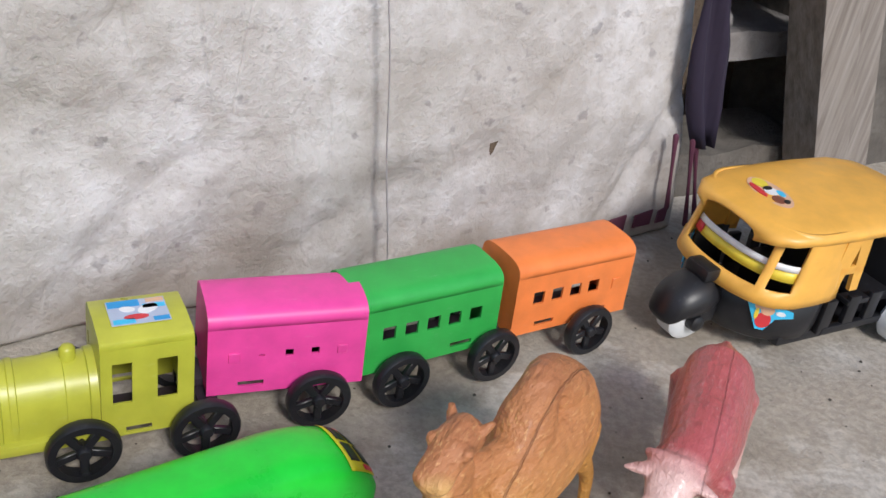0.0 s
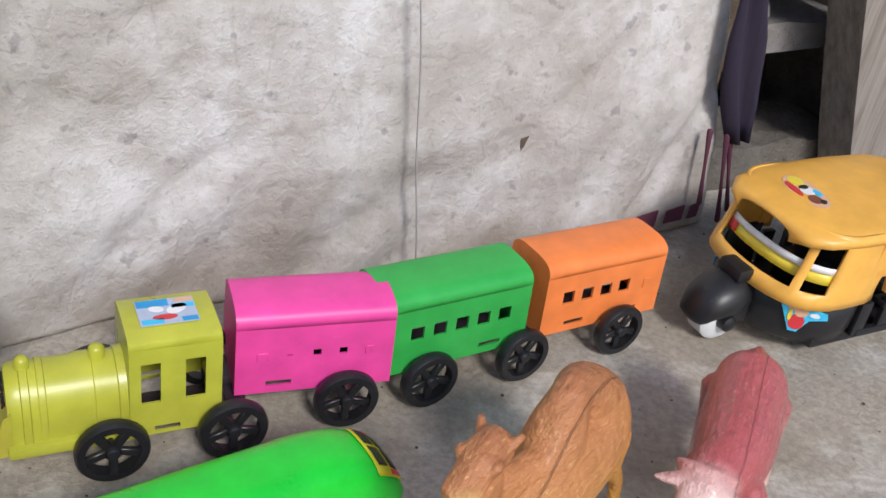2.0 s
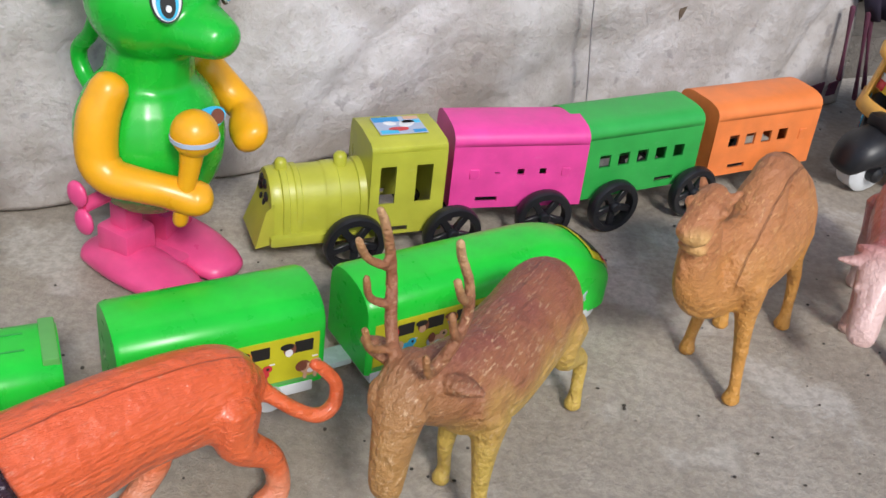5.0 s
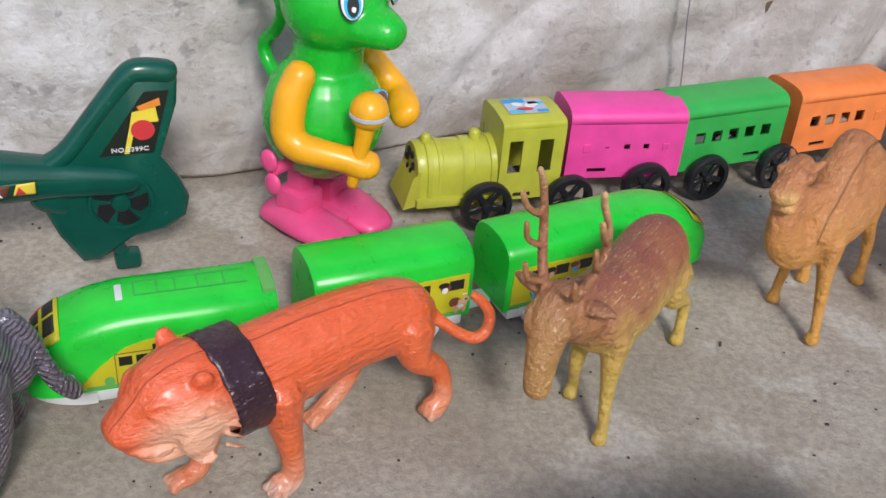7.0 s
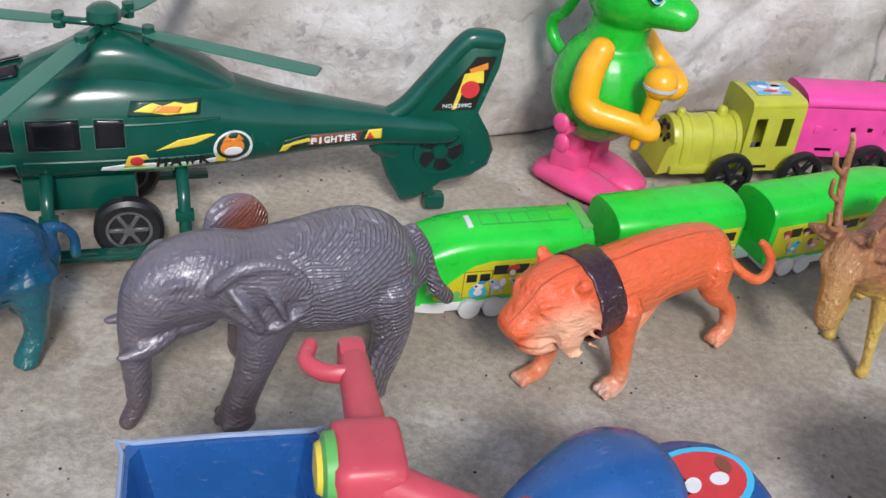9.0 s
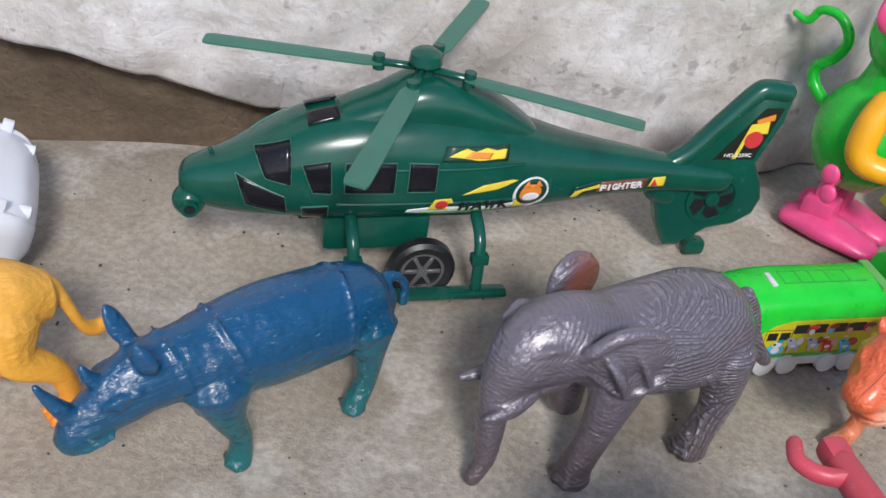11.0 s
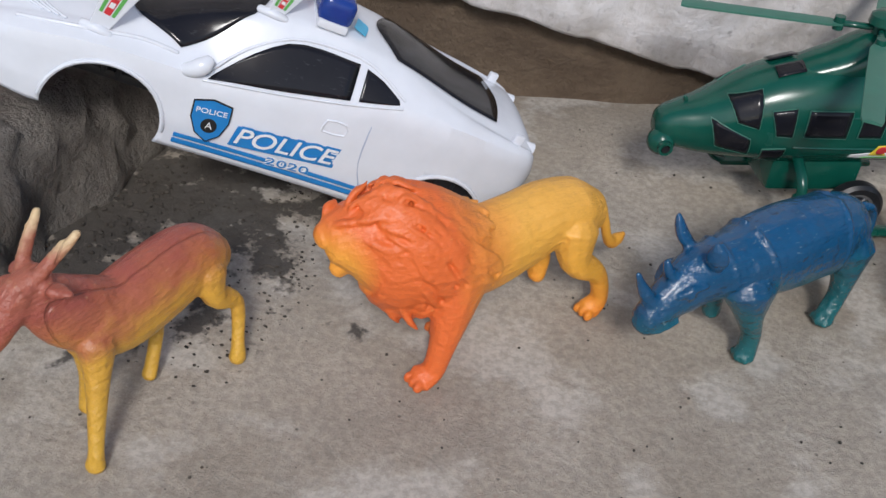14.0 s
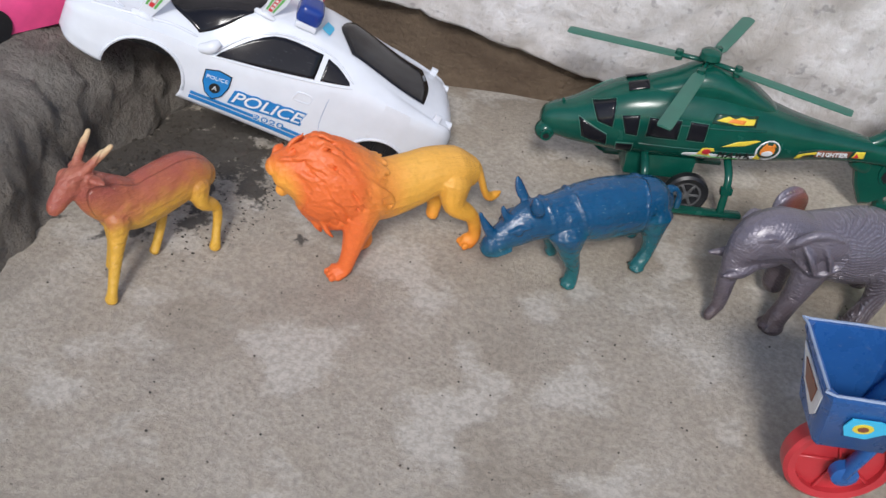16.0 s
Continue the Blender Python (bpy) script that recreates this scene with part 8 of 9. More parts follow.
    dead = [f for f in bm.faces if any((f.calc_center_median().x - a) ** 2 + (f.calc_center_median().z - z) ** 2 < r * r for a, z, r in arches) and abs(f.calc_center_median().y) > 0.03]
    bmesh.ops.delete(bm, geom=dead, context="FACES")
    for v in bm.verts:
        if v.is_boundary and abs(v.co.y) > 0.03:
            for a, z, r in arches:
                d = math.hypot(v.co.x - a, v.co.z - z)
                if abs(d - r) < 0.0042 and v.co.z > 0.0112:
                    v.co.x, v.co.z = a + (v.co.x - a) * r / d, z + (v.co.z - z) * r / d
    for ring in (rings[0], rings[-1]):
        bm.faces.new([bm.verts.new(p) for p in ring])
    bmesh.ops.remove_doubles(bm, verts=bm.verts, dist=0.0003)
    body = part("body", bm, "carwhite", t, "glossy white plastic body shell", 42)
    solid(body, 0.0016)
    # flared lips over the arches
    for a, z, r in arches:
        for s in (-1, 1):
            bm = bmesh.new()
            tube(bm, [(a + r * 1.03 * math.cos(q), s * (Y(a + r * math.cos(q), max(0.012, z + r * math.sin(q))) + 0.0003), z + r * 1.03 * math.sin(q), 0.0013, 0.0013) for q in np.linspace(0.05, math.pi - 0.05, 18)], 6, 1)
            part("arch_lip", bm, "carwhite", t)

    def patch(name, corners, mat, surf, lift, parent=t, n=9, label=""):
        """corners: two edges, each a list of points in (x, y or z), blended across."""
        e0, e1 = corners
        bm = bmesh.new()
        A, B = spline([(*p,) for p in e0], 5), spline([(*p,) for p in e1], 5)
        rows = []
        for i in range(n):
            f = i / (n - 1)
            rows.append([surf(*(a + (b - a) * f), lift) for a, b in zip(A, B)])
        loft(bm, rows, False, False)
        o = part(name, bm, mat, parent, label, 60)
        solid(o, 0.0005, 0)
        return o

    for s in (-1, 1):
        on_side = lambda x, z, l, s=s: (x, s * (Y(x, z) + l), z)
        patch("side_window", ([(0.204, 0.0560), (0.165, 0.0625), (0.129, 0.0705)], [(0.201, 0.0590), (0.169, 0.0850), (0.129, 0.0880)]), "glass", on_side, 0.0007, label="dark tinted side window")
        patch("quarter_window", ([(0.1245, 0.0715), (0.114, 0.0742), (0.102, 0.0775)], [(0.1245, 0.0872), (0.114, 0.0845), (0.103, 0.0795)]), "glass", on_side, 0.0007)
        patch("side_stripe", ([(0.211, 0.0172), (0.15, 0.0180), (0.088, 0.0185)], [(0.211, 0.0195), (0.15, 0.0203), (0.088, 0.0208)]), "police", on_side, 0.0005, label="blue side stripe")
        patch("side_stripe", ([(0.211, 0.0130), (0.15, 0.0135), (0.088, 0.0140)], [(0.211, 0.0160), (0.15, 0.0166), (0.088, 0.0172)]), "police", on_side, 0.0005)
        bm = bmesh.new()
        pts = [(0.137, 0.0480), (0.124, 0.0490), (0.125, 0.0560), (0.136, 0.0555)]
        tube(bm, [(x, s * (Y(x, z) + 0.0003), z, 0.0006, 0.0006) for x, z in pts + pts[:1]], 6, 2)
        part("door_handle", bm, "carwhite", t)
        bm = bmesh.new()
        tube(bm, [(x, s * (Y(x, z) - 0.0001), z, 0.0004, 0.0004) for x, z in ((0.112, 0.078), (0.112, 0.060), (0.110, 0.036), (0.104, 0.022))], 5, 3)
        part("door_seam", bm, "sticker_grey", t)
        bm = bmesh.new()
        tube(bm, [(0.219, s * 0.0430, 0.0535, 0.0030, 0.0026), (0.213, s * 0.0465, 0.0575, 0.0042, 0.0044), (0.2085, s * 0.0472, 0.0615, 0.0042, 0.0050), (0.206, s * 0.0460, 0.0650, 0.0030, 0.0036)], 14, 4)
        part("wing_mirror", bm, "carwhite", t, "", 180)
        bm = bmesh.new()
        tube(bm, [(x, s * (Y(x, z) + 0.0002), z, 0.0009, 0.0008) for x, z in ((0.206, 0.0545), (0.165, 0.0608), (0.127, 0.0688), (0.100, 0.0762))], 8, 3)
        tube(bm, [(x, s * (Y(x, z) + 0.0002), z, 0.0009, 0.0008) for x, z in ((0.206, 0.0570), (0.190, 0.0735), (0.169, 0.0868), (0.146, 0.0905), (0.122, 0.0892), (0.100, 0.0800))], 8, 3)
        part("window_frame", bm, "carwhite", t, "", 180)
        # moulded ribs over the headlamp, and the ridge along the wing
        for k in range(4):
            bm = bmesh.new()
            tube(bm, [(x, s * y, Z(x, y) + 0.0006, 0.0009, 0.0007) for x, y in ((0.306 - 0.004 * k, 0.008 + 0.002 * k), (0.300 - 0.004 * k, 0.020 + 0.002 * k), (0.290 - 0.004 * k, 0.030 + 0.002 * k))], 6, 3)
            part("headlamp_rib", bm, "carwhite", t)
        bm = bmesh.new()
        tube(bm, [(x, s * y, Z(x, y) + 0.0004, 0.0013, 0.0010) for x, y in ((0.300, 0.036), (0.280, 0.040), (0.262, 0.041), (0.240, 0.040), (0.222, 0.0415))], 8, 3)
        part("wing_ridge", bm, "carwhite", t, "", 180)
        # lettering
        B = SIDE if s > 0 else SIDE_R
        d = 1 if s > 0 else -1

        def face(x, z, lift, turn=0.0):
            lean = math.atan2(Y(x, z - 0.004) - Y(x, z + 0.004), 0.008)
            yaw = math.atan2(Y(x - 0.008, z) - Y(x + 0.008, z), 0.016)
            return Matrix.Translation((x, s * (Y(x, z) + lift), z)) @ Matrix.Rotation(s * yaw, 4, "Z") @ Matrix.Rotation(s * lean, 4, "X") @ B @ Matrix.Rotation(turn, 4, "Z")
        plate = face(0.153, 0.0315, 0.0009, d * 0.08)
        bm = bmesh.new()
        flat(bm, [(d * a, b) for a, b in ((-0.030, -0.0065), (0.030, -0.0065), (0.032, 0.0060), (-0.027, 0.0060))], plate, 0.0002)
        lg = part("letter_patch", bm, "police", t, "blue lettering outline")
        words("lettering", "POLICE", 0.0148, "police", lg, plate @ Matrix.Translation((0, 0, 0.0004)), 0.060, 0.25, 0.0010)
        words("lettering", "POLICE", 0.0138, "sticker_white", lg, plate @ Matrix.Translation((0, 0, 0.0009)), 0.058, 0.25, 0.0001)
        words("lettering", "2020", 0.0068, "sticker_white", lg, face(0.147, 0.0205, 0.0016, d * 0.05), 0.0255, 0.0, 0.0006)
        words("lettering", "2020", 0.0068, "police", lg, face(0.147, 0.0205, 0.0020, d * 0.05), 0.025)
        sh = face(0.1955, 0.0335, 0.0009, d * 0.10) @ Matrix.Diagonal((1.15, 1.12, 1, 1))
        shield = [(-0.0085, 0.0085), (0.0, 0.0105), (0.0085, 0.0085), (0.0085, 0.0), (0.0055, -0.0075), (0.0, -0.0115), (-0.0055, -0.0075), (-0.0085, 0.0)]
        bm = bmesh.new()
        flat(bm, [(a * 1.08, b * 1.08) for a, b in shield], sh, 0.0003)
        bd = part("badge", bm, "sticker_black", t, "blue shield badge")
        bm = bmesh.new()
        flat(bm, shield, sh @ Matrix.Translation((0, 0, 0.0003)), 0.0003)
        part("print", bm, "police", bd)
        bm = bmesh.new()
        flat(bm, oval(0, -0.003, 0.0038, 0.0038), sh @ Matrix.Translation((0, 0, 0.0006)), 0.0003)
        part("print", bm, "sticker_black", bd)
        words("lettering", "A", 0.005, "sticker_white", bd, sh @ Matrix.Translation((0, -0.003, 0.0011)))
        words("lettering", "POLICE", 0.0038, "sticker_white", bd, sh @ Matrix.Translation((0, 0.0045, 0.0008)), 0.0145)
    on_top = lambda x, y, l: (x, y, Z(x, y) + l)
    patch("rear_window", ([(0.037, -0.029), (0.032, 0.0), (0.037, 0.029)], [(0.108, -0.0275), (0.120, 0.0), (0.108, 0.0275)]), "glass", on_top, 0.0008, n=14, label="black rear window film")
    patch("windscreen", ([(0.221, -0.0395), (0.243, -0.026), (0.253, 0.0), (0.243, 0.026), (0.221, 0.0395)], [(0.190, -0.0275), (0.184, -0.016), (0.181, 0.0), (0.184, 0.016), (0.190, 0.0275)]), "glass", on_top, 0.0008, n=14, label="black windscreen film")
    # rear lights
    for s in (-1, 1):
        bm = bmesh.new()
        lathe(bm, [(0, 0.0036), (-0.006, 0.0036), (-0.0065, 0.0025), (-0.004, 0.0018)], "x", (0.014, s * 0.030, 0.071), 14)
        part("tail_light", bm, "carwhite", t)
        bm = bmesh.new()
        rbox(bm, (0.024, s * 0.039, 0.077), (0.006, 0.004, 0.008), 0.001)
        part("spoiler_tab", bm, "carwhite", t)
    # axle rod seen through the arches
    for a, z, r in arches:
        bm = bmesh.new()
        rbox(bm, (a, 0.012, 0.024), (0.070, 0.012, 0.005), 0.001)
        for s in (-1, 1):
            rbox(bm, (a + s * 0.004, 0.019, 0.029), (0.003, 0.003, 0.008), 0.0006)
        part("chassis_rail", bm, "black", t)
    # black block added for the shaded hollow behind the rear arch
    bm = bmesh.new()
    rbox(bm, (0.055, 0, 0.034), (0.058, 0.088, 0.034), 0.006, 3)
    for k in range(4):
        rbox(bm, (0.037 + 0.012 * k, 0, 0.034), (0.002, 0.0905, 0.030), 0.0006, 1)
    part("arch_dark_block", bm, "black", t, "black ribbed block standing in for the dark inside the rear arch")
    # siren bar
    bm = bmesh.new()
    rbox(bm, (0.150, 0, 0.1000), (0.017, 0.062, 0.005), 0.0015)
    bar = part("siren_base", bm, "carwhite", t)
    for s, mt in ((1, "navy"), (-1, "red")):
        bm = bmesh.new()
        rbox(bm, (0.150, s * 0.018, 0.1080), (0.020, 0.025, 0.0165), 0.0062, 4)
        part("siren_lamp", bm, mt, bar, "glossy blue siren lamp" if s > 0 else "red siren lamp")
    bm = bmesh.new()
    rbox(bm, (0.150, 0, 0.1060), (0.016, 0.010, 0.012), 0.002)
    part("siren_middle", bm, "carwhite", bar)
    bm = bmesh.new()
    flat(bm, rect(-0.009, -0.004, 0.009, 0.004), Matrix.Translation((0.131, 0.014, Z(0.131, 0.014) + 0.0010)) @ Matrix.Rotation(-0.28, 4, "Y") @ Matrix.Rotation(1.3, 4, "Z"), 0.0003)
    part("roof_sticker", bm, "sticker_sky", t, "sky blue roof sticker")
    # upright printed fins beside the roof and over the front wing, each on a moulded foot
    for x, y, q, h, w in ((0.181, 0.026, 0.25, 0.030, 0.0085), (0.263, 0.040, 0.15, 0.052, 0.0100)):
        P = Matrix.Translation((x, y, Z(x, y) - 0.001)) @ Matrix.Rotation(q, 4, "Z") @ Matrix.Rotation(radians(-14), 4, "Y") @ Matrix(((-1, 0, 0, 0), (0, 0, 1, 0), (0, 1, 0, 0), (0, 0, 0, 1)))
        bm = bmesh.new()
        flat(bm, [(-w * 0.45, 0), (w * 0.45, 0), (w, h * 0.55), (w * 0.9, h), (-w * 1.1, h), (-w * 0.8, h * 0.55)], P, 0.0016)
        bmesh.ops.bevel(bm, geom=bm.edges[:], offset=0.0005, segments=2, affect="EDGES")
        card = part("printed_fin", bm, "carwhite", t, "upright white fin with green and red print")
        bm = bmesh.new()
        tube(bm, [(x + 0.007, y - 0.002, Z(x, y), 0.0026, 0.0022), (x, y + 0.001, Z(x, y) + 0.0012, 0.0034, 0.0026), (x - 0.007, y + 0.001, Z(x, y), 0.0024, 0.0020)], 10, 3)
        part("fin_foot", bm, "carwhite", card, "", 180)
        for k, (a, b, mt) in enumerate(((-0.62, -0.38, "sticker_green"), (-0.26, 0.24, "sticker_red"), (0.34, 0.58, "sticker_green"))):
            bm = bmesh.new()
            flat(bm, [(a * w * 0.7, h * 0.22), (b * w * 0.7, h * 0.22), (b * w, h * 0.90), (a * w, h * 0.90)], P @ Matrix.Translation((0, 0, 0.0016)), 0.0003)
            part("print", bm, mt, card)
        for k in range(5):
            bm = bmesh.new()
            flat(bm, rect(-w * 0.14, h * (0.30 + 0.11 * k), w * 0.12, h * (0.36 + 0.11 * k)), P @ Matrix.Translation((0, 0, 0.0019)), 0.0002)
            part("print_bar", bm, "sticker_white", card)


police_car()


# ---- blue tricycle with a basket ----
def tricycle():
    t = thing("toy_tricycle", "blue plastic toy tricycle with a front basket and rose handlebar", "toy tricycle", pose(-0.30, -0.035, 0, 0, 0, 219))
    turned = Matrix.Translation((0.022, 0, 0)) @ Matrix.Rotation(radians(-15), 4, "Z") @ Matrix.Translation((-0.022, 0, 0))   # the steering stands turned
    # basket ahead
    bm = bmesh.new()
    ro, ri = [], []
    def rr(w, l, z, cx):
        return [(cx + a * l, b * w, z) for a, b in ((1, 0.85), (0.9, 1), (-0.9, 1), (-1, 0.85), (-1, -0.85), (-0.9, -1), (0.9, -1), (1, -0.85))]
    loft(bm, [rr(0.019, 0.018, 0.062, 0.060), rr(0.021, 0.021, 0.064, 0.060), rr(0.030, 0.029, 0.108, 0.061), rr(0.0315, 0.0305, 0.109, 0.061), rr(0.0315, 0.0305, 0.112, 0.061), rr(0.0285, 0.0275, 0.112, 0.061), rr(0.0195, 0.019, 0.066, 0.060), rr(0.017, 0.014, 0.065, 0.060)])
    bk = part("basket", bm, "blue", t, "worn blue plastic basket", 40, turned)
    bm = bmesh.new()
    edge = [(x, y, 0.1124, 0.0009, 0.0009) for x, y, z in rr(0.0305, 0.0295, 0.112, 0.061)]
    tube(bm, edge + edge[:1], 6, 2)
    part("worn_rim", bm, "worn_rim", bk, "scuffed pale basket rim")
    bm = bmesh.new()
    flat(bm, [(-0.022, 0.013), (0.022, 0.013), (0.017, -0.006), (0.010, -0.014), (-0.010, -0.006)], Matrix.Translation((0.0868, 0, 0.090)) @ Matrix.Rotation(0.18, 4, "Y") @ Matrix(((0, 0, 1, 0), (1, 0, 0, 0), (0, 1, 0, 0), (0, 0, 0, 1))), 0.0008)
    fs = part("front_sticker", bm, "sticker_white", bk, "torn white and red sticker")
    bm = bmesh.new()
    flat(bm, [(-0.012, 0.010), (0.014, 0.010), (0.010, -0.004), (-0.006, -0.002)], Matrix.Translation((0.0878, 0, 0.090)) @ Matrix.Rotation(0.18, 4, "Y") @ Matrix(((0, 0, 1, 0), (1, 0, 0, 0), (0, 1, 0, 0), (0, 0, 0, 1))), 0.0006)
    part("sticker_print", bm, "sticker_brown", bk)
    P = Matrix.Translation((0.060, 0.0268, 0.088)) @ Matrix.Rotation(-0.20, 4, "X") @ SIDE
    bm = bmesh.new()
    flat(bm, [(-0.012, 0.008), (0.004, 0.008), (0.012, 0.005), (0.018, 0.006), (0.018, -0.004), (0.010, -0.003), (0.002, -0.010), (-0.010, -0.009), (-0.014, 0.0)], P, 0.0008)
    part("side_sticker", bm, "sticker_sky", bk, "sky blue sticker with a yellow face")
    for cx, rx, mt, l in ((-0.003, 0.0058, "sticker_yellow", 0.0008), (-0.003, 0.003, "sticker_brown", 0.0012)):
        bm = bmesh.new()
        flat(bm, oval(cx, 0, rx, rx * 0.8, 14), P @ Matrix.Translation((0, 0, l)), 0.0004)
        part("sticker_print", bm, mt, bk)
    # front wheel and fork
    bm = bmesh.new()
    lathe(bm, [(-0.006, 0.0265), (-0.007, 0.0310), (-0.005, 0.0335), (0.005, 0.0335), (0.007, 0.0310), (0.006, 0.0265)], "y", seg=36, closed=True)
    wh = part("front_wheel", bm, "red", t, "red plastic front wheel", m=turned @ Matrix.Translation((0.050, 0, 0.0335)))
    bm = bmesh.new()
    lathe(bm, [(-0.002, 0.0005), (-0.002, 0.027), (0.002, 0.027), (0.002, 0.0005)], "y", seg=30)
    part("disc", bm, "red", wh)
    bm = bmesh.new()
    for k in range(5):
        for s in (-1, 1):
            rbox(bm, (0.015, s * 0.003, 0), (0.024, 0.002, 0.0022), 0.0006, 1, Matrix.Rotation(k * 2 * math.pi / 5, 4, "Y"))
    part("spokes", bm, "red", wh)
    for s in (-1, 1):
        bm = bmesh.new()
        tube(bm, [(0.050, s * 0.012, 0.035, 0.0068, 0.0036), (0.042, s * 0.013, 0.066, 0.006, 0.004), (0.030, s * 0.011, 0.104, 0.006, 0.0045)], 12, 4)
        lathe(bm, [(s * 0.009, 0.0085), (s * 0.0155, 0.008), (s * 0.017, 0.004)], "y", (0.050, 0, 0.0335), 18)
        part("fork_leg", bm, "blue", t, m=turned)
    bm = bmesh.new()
    tube(bm, [(0.026, 0, 0.088, 0.012, 0.012), (0.022, 0, 0.110, 0.012, 0.012), (0.020, 0, 0.124, 0.011, 0.011)], 16, 4)
    part("steering_column", bm, "blue", t, "", 180)
    # rose handlebar head with a yellow lamp
    bm = bmesh.new()
    rbox(bm, (0.022, 0, 0.129), (0.021, 0.024, 0.018), 0.005, 3)
    hb = part("handlebar_head", bm, "rose", t, "rose plastic handlebar housing", 50, turned)
    bm = bmesh.new()
    lathe(bm, [(0.031, 0.0105), (0.0340, 0.0100), (0.035, 0.008), (0.0355, 0.001)], "x", (0.0, 0, 0.129), 24)
    lamp = part("headlamp", bm, "sticker_green", hb, "green-rimmed yellow headlamp")
    bm = bmesh.new()
    lathe(bm, [(0.0345, 0.0082), (0.0365, 0.007), (0.0372, 0.001)], "x", (0.0, 0, 0.129), 24)
    part("lamp_lens", bm, "sticker_yellow", lamp)
    for s in (-1, 1):
        bm = bmesh.new()
        if s > 0:
            tube(bm, [(0.018, 0.006, 0.128, 0.0066, 0.0066), (0.004, 0.014, 0.127, 0.0058, 0.0054), (-0.012, 0.022, 0.125, 0.0054, 0.0052), (-0.022, 0.027, 0.124, 0.0052, 0.0050)], 12, 4)
        else:
            tube(bm, [(0.020, -0.010, 0.129, 0.0066, 0.0066), (0.020, -0.028, 0.128, 0.0056, 0.0052), (0.020, -0.045, 0.127, 0.0052, 0.0050)], 12, 4)
        part("handle", bm, "rose", hb, "", 60)
        bm = bmesh.new()
        tube(bm, [(0.020, s * 0.038, 0.128, 0.0030, 0.0035), (0.030, s * 0.040, 0.128, 0.0028, 0.0032), (0.035, s * 0.046, 0.128, 0.0027, 0.003), (0.033, s * 0.053, 0.128, 0.0027, 0.003)], 10, 4)
        rbox(bm, (0.020, s * 0.049, 0.127), (0.009, 0.010, 0.008), 0.0025)
        if s > 0:
            bmesh.ops.translate(bm, vec=(-0.042, -0.022, -0.004), verts=bm.verts)
        part("brake_lever", bm, "rose", hb)
    # frame, saddle and rear deck
    bm = bmesh.new()
    tube(bm, [(0.020, 0, 0.096, 0.011, 0.010), (-0.010, 0, 0.066, 0.013, 0.012), (-0.045, 0, 0.064, 0.016, 0.014), (-0.080, 0, 0.062, 0.018, 0.012)], 14, 4)
    part("frame", bm, "blue", t, "", 180)
    bm = bmesh.new()
    tube(bm, [(-0.034, 0, 0.073, 0.011, 0.009), (-0.050, 0, 0.077, 0.017, 0.014), (-0.072, 0, 0.081, 0.023, 0.016), (-0.088, 0, 0.079, 0.022, 0.014)], 20, 5)
    part("saddle", bm, "blue", t, "glossy rounded blue saddle", 180)
    bm = bmesh.new()
    tube(bm, [(-0.080, 0, 0.054, 0.022, 0.010), (-0.104, 0, 0.054, 0.028, 0.010), (-0.128, 0, 0.054, 0.028, 0.009), (-0.144, 0, 0.053, 0.022, 0.007)], 22, 5)
    part("rear_deck", bm, "blue", t, "", 180)
    bm = bmesh.new()
    flat(bm, oval(0, 0, 0.0235, 0.0165, 26), Matrix.Translation((-0.119, 0, 0.0640)), 0.0006)
    ds = part("deck_sticker", bm, "sticker_sky", t, "red and sky blue sticker")
    bm = bmesh.new()
    flat(bm, oval(0, 0, 0.0205, 0.0138, 26), Matrix.Translation((-0.119, 0, 0.0646)), 0.0004)
    part("sticker_print", bm, "sticker_red", ds)
    for k, (cx, cy, mt) in enumerate(((-0.008, 0.002, "sticker_white"), (0.004, 0.001, "sticker_white"), (0.012, -0.002, "sticker_yellow"), (-0.014, -0.003, "sticker_brown"))):
        bm = bmesh.new()
        flat(bm, oval(cx, cy, 0.0042, 0.0030, 14, 0.5 * k), Matrix.Translation((-0.119, 0, 0.0650)), 0.0003)
        part("sticker_print", bm, mt, ds)
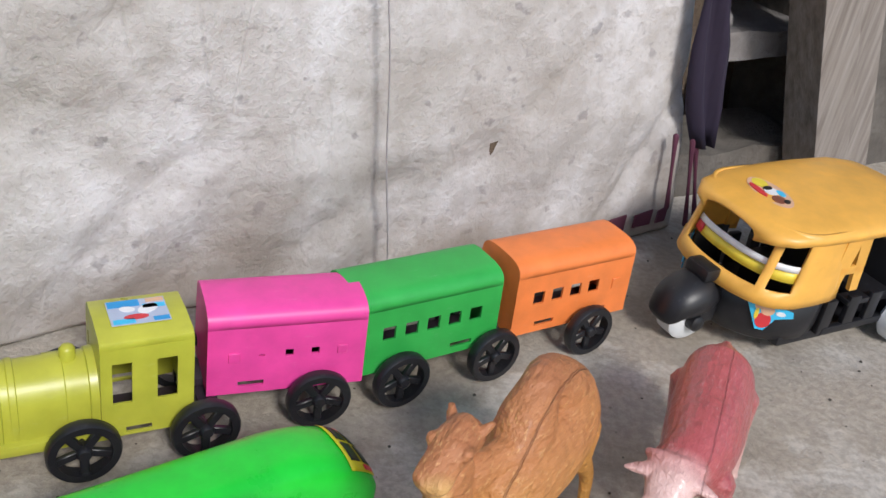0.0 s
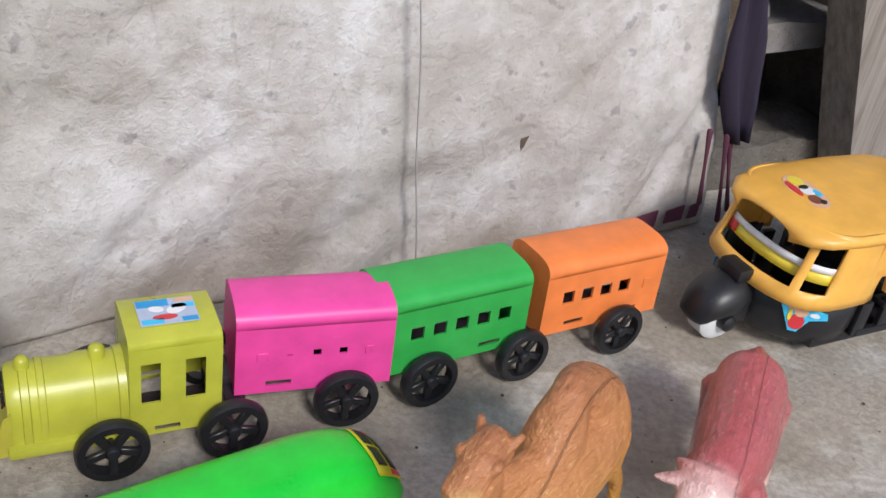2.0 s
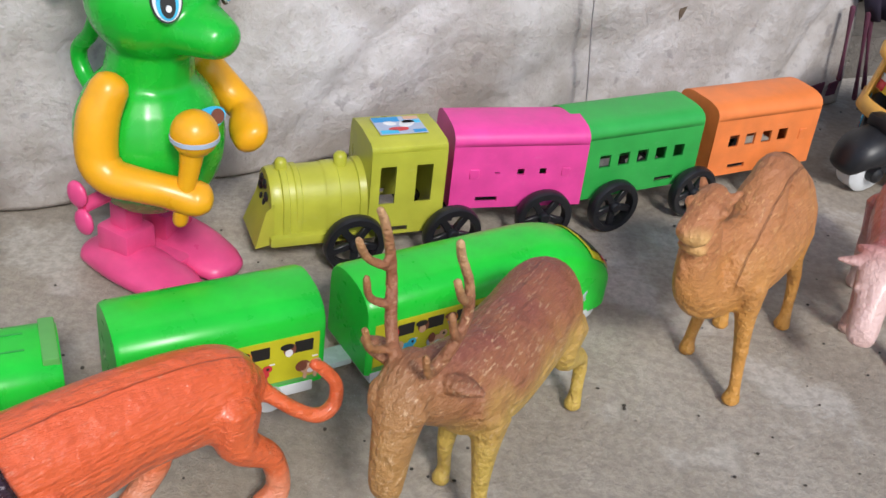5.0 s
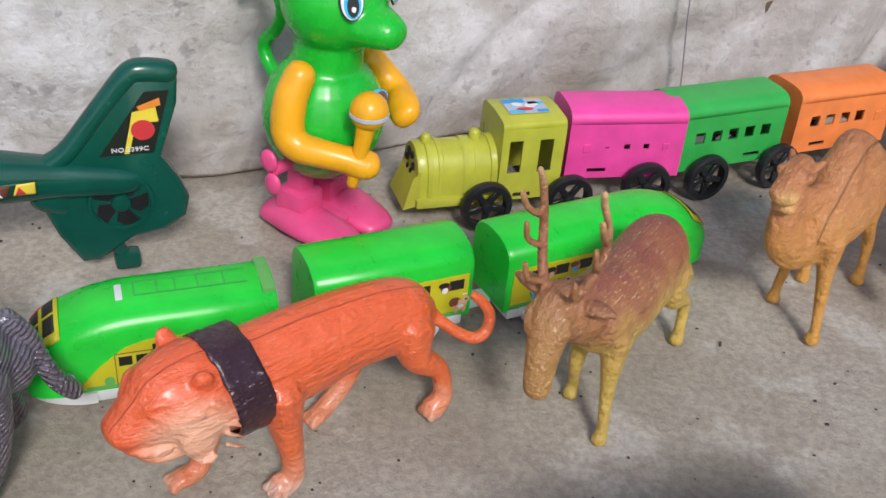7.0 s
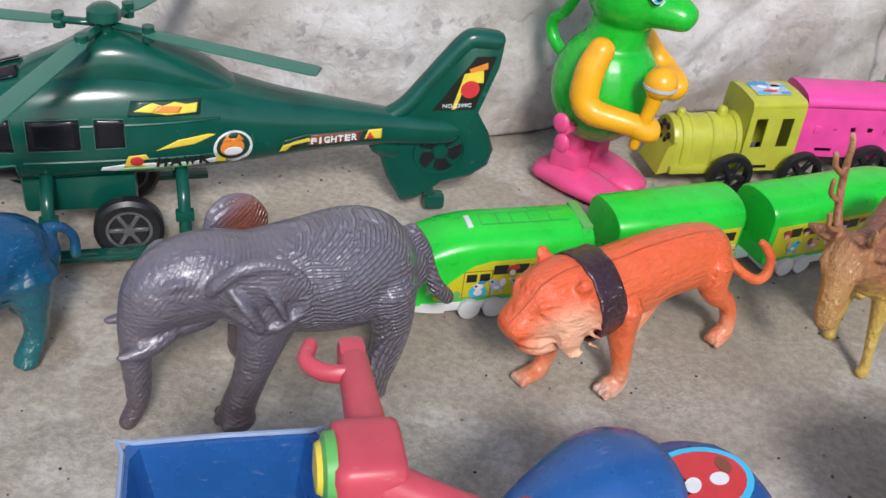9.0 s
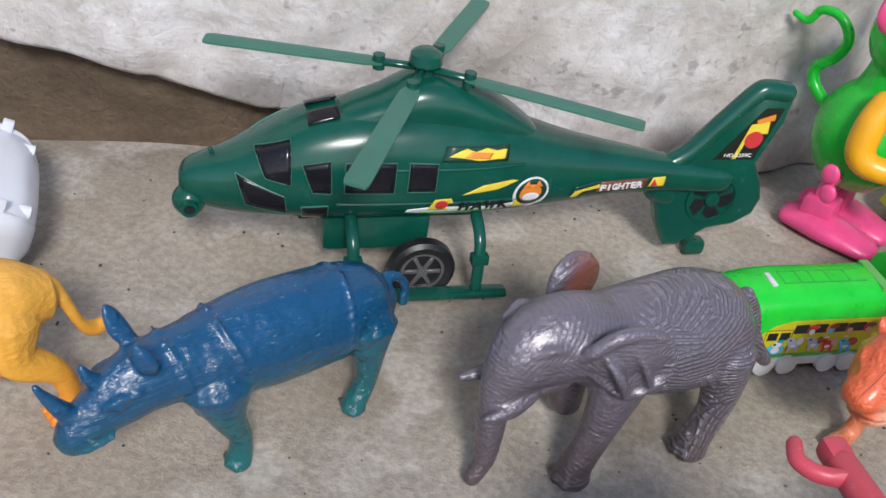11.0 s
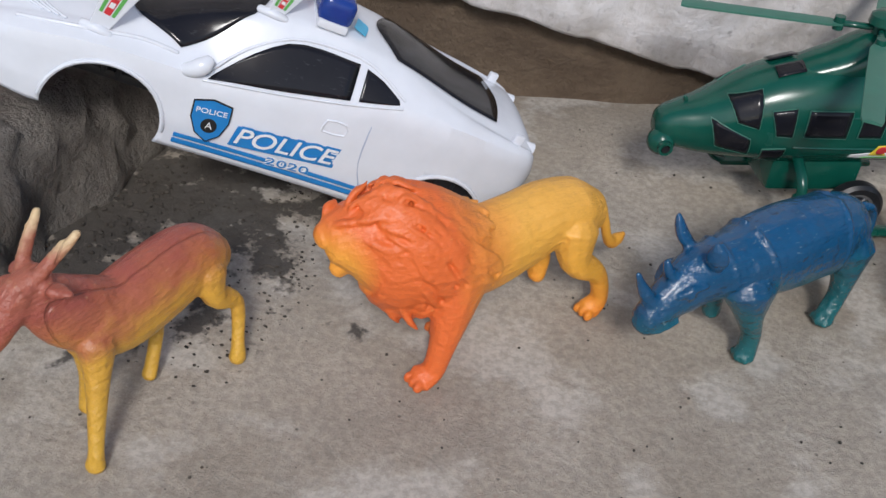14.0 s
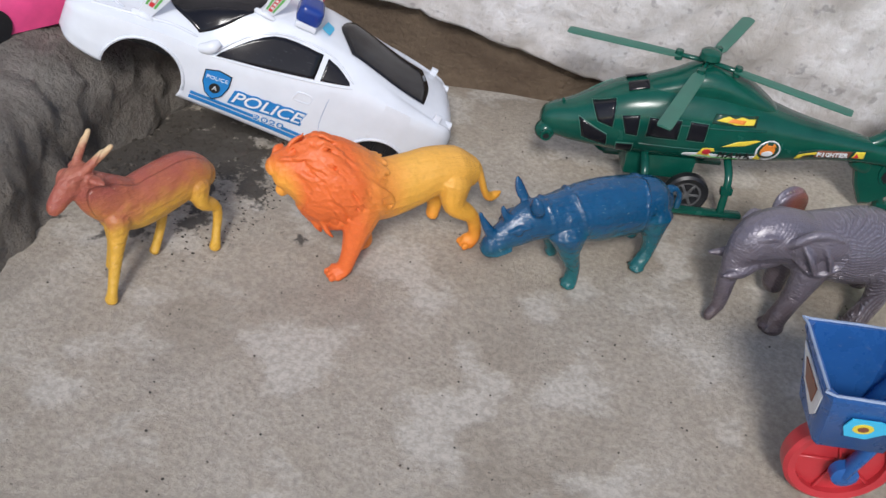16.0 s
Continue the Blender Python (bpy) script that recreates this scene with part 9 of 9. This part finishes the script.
    for s in (-1, 1):
        bm = bmesh.new()
        lathe(bm, [(-0.006, 0.002), (-0.006, 0.017), (-0.004, 0.020), (0.004, 0.020), (0.006, 0.017), (0.006, 0.002)], "y", (-0.112, s * 0.034, 0.020), 28)
        part("rear_wheel", bm, "red", t)
    bm = bmesh.new()
    cyl(bm, (-0.112, -0.03, 0.020), (-0.112, 0.03, 0.020), 0.003)
    rbox(bm, (-0.108, 0, 0.042), (0.016, 0.012, 0.046), 0.002)
    part("rear_axle", bm, "blue", t)


tricycle()


# ---- pink car on the step ----
def pink_car():
    t = thing("toy_car", "pink plastic toy car standing on the mortar step", "toy car", pose(-1.035, -0.005, 0.079, 0, 0, 250))
    bm = bmesh.new()
    rows = []
    for x, hw, top, lo in ((-0.095, 0.030, 0.034, 0.012), (-0.088, 0.038, 0.040, 0.008), (-0.05, 0.041, 0.050, 0.006), (-0.02, 0.041, 0.066, 0.006), (0.02, 0.041, 0.066, 0.006), (0.05, 0.041, 0.048, 0.006), (0.085, 0.038, 0.036, 0.008), (0.095, 0.030, 0.028, 0.012)):
        rows.append([(x, -hw, lo), (x, -hw * 1.02, (lo + 0.034) / 2), (x, -hw * 0.98, min(0.036, top - 0.003)), (x, -hw * 0.74, top), (x, 0, top + 0.003), (x, hw * 0.74, top), (x, hw * 0.98, min(0.036, top - 0.003)), (x, hw * 1.02, (lo + 0.034) / 2), (x, hw, lo)])
    rows = [[tuple(p) for p in np.array(r).reshape(-1, 3)] for r in spline([np.array(r).ravel() for r in rows], 4)]
    loft(bm, rows)
    part("body", bm, "figpink", t, "", 50)
    for s in (-1, 1):
        for x in (-0.055, 0.058):
            bm = bmesh.new()
            lathe(bm, [(-0.004, 0.002), (-0.004, 0.015), (0.004, 0.015), (0.0045, 0.002)], "y", (x, s * 0.0395, 0.015), 24)
            part("wheel", bm, "black", t)
        bm = bmesh.new()
        rbox(bm, (0.0, s * 0.036, 0.050), (0.060, 0.004, 0.016), 0.002)
        part("side_window", bm, "glass", t)


pink_car()
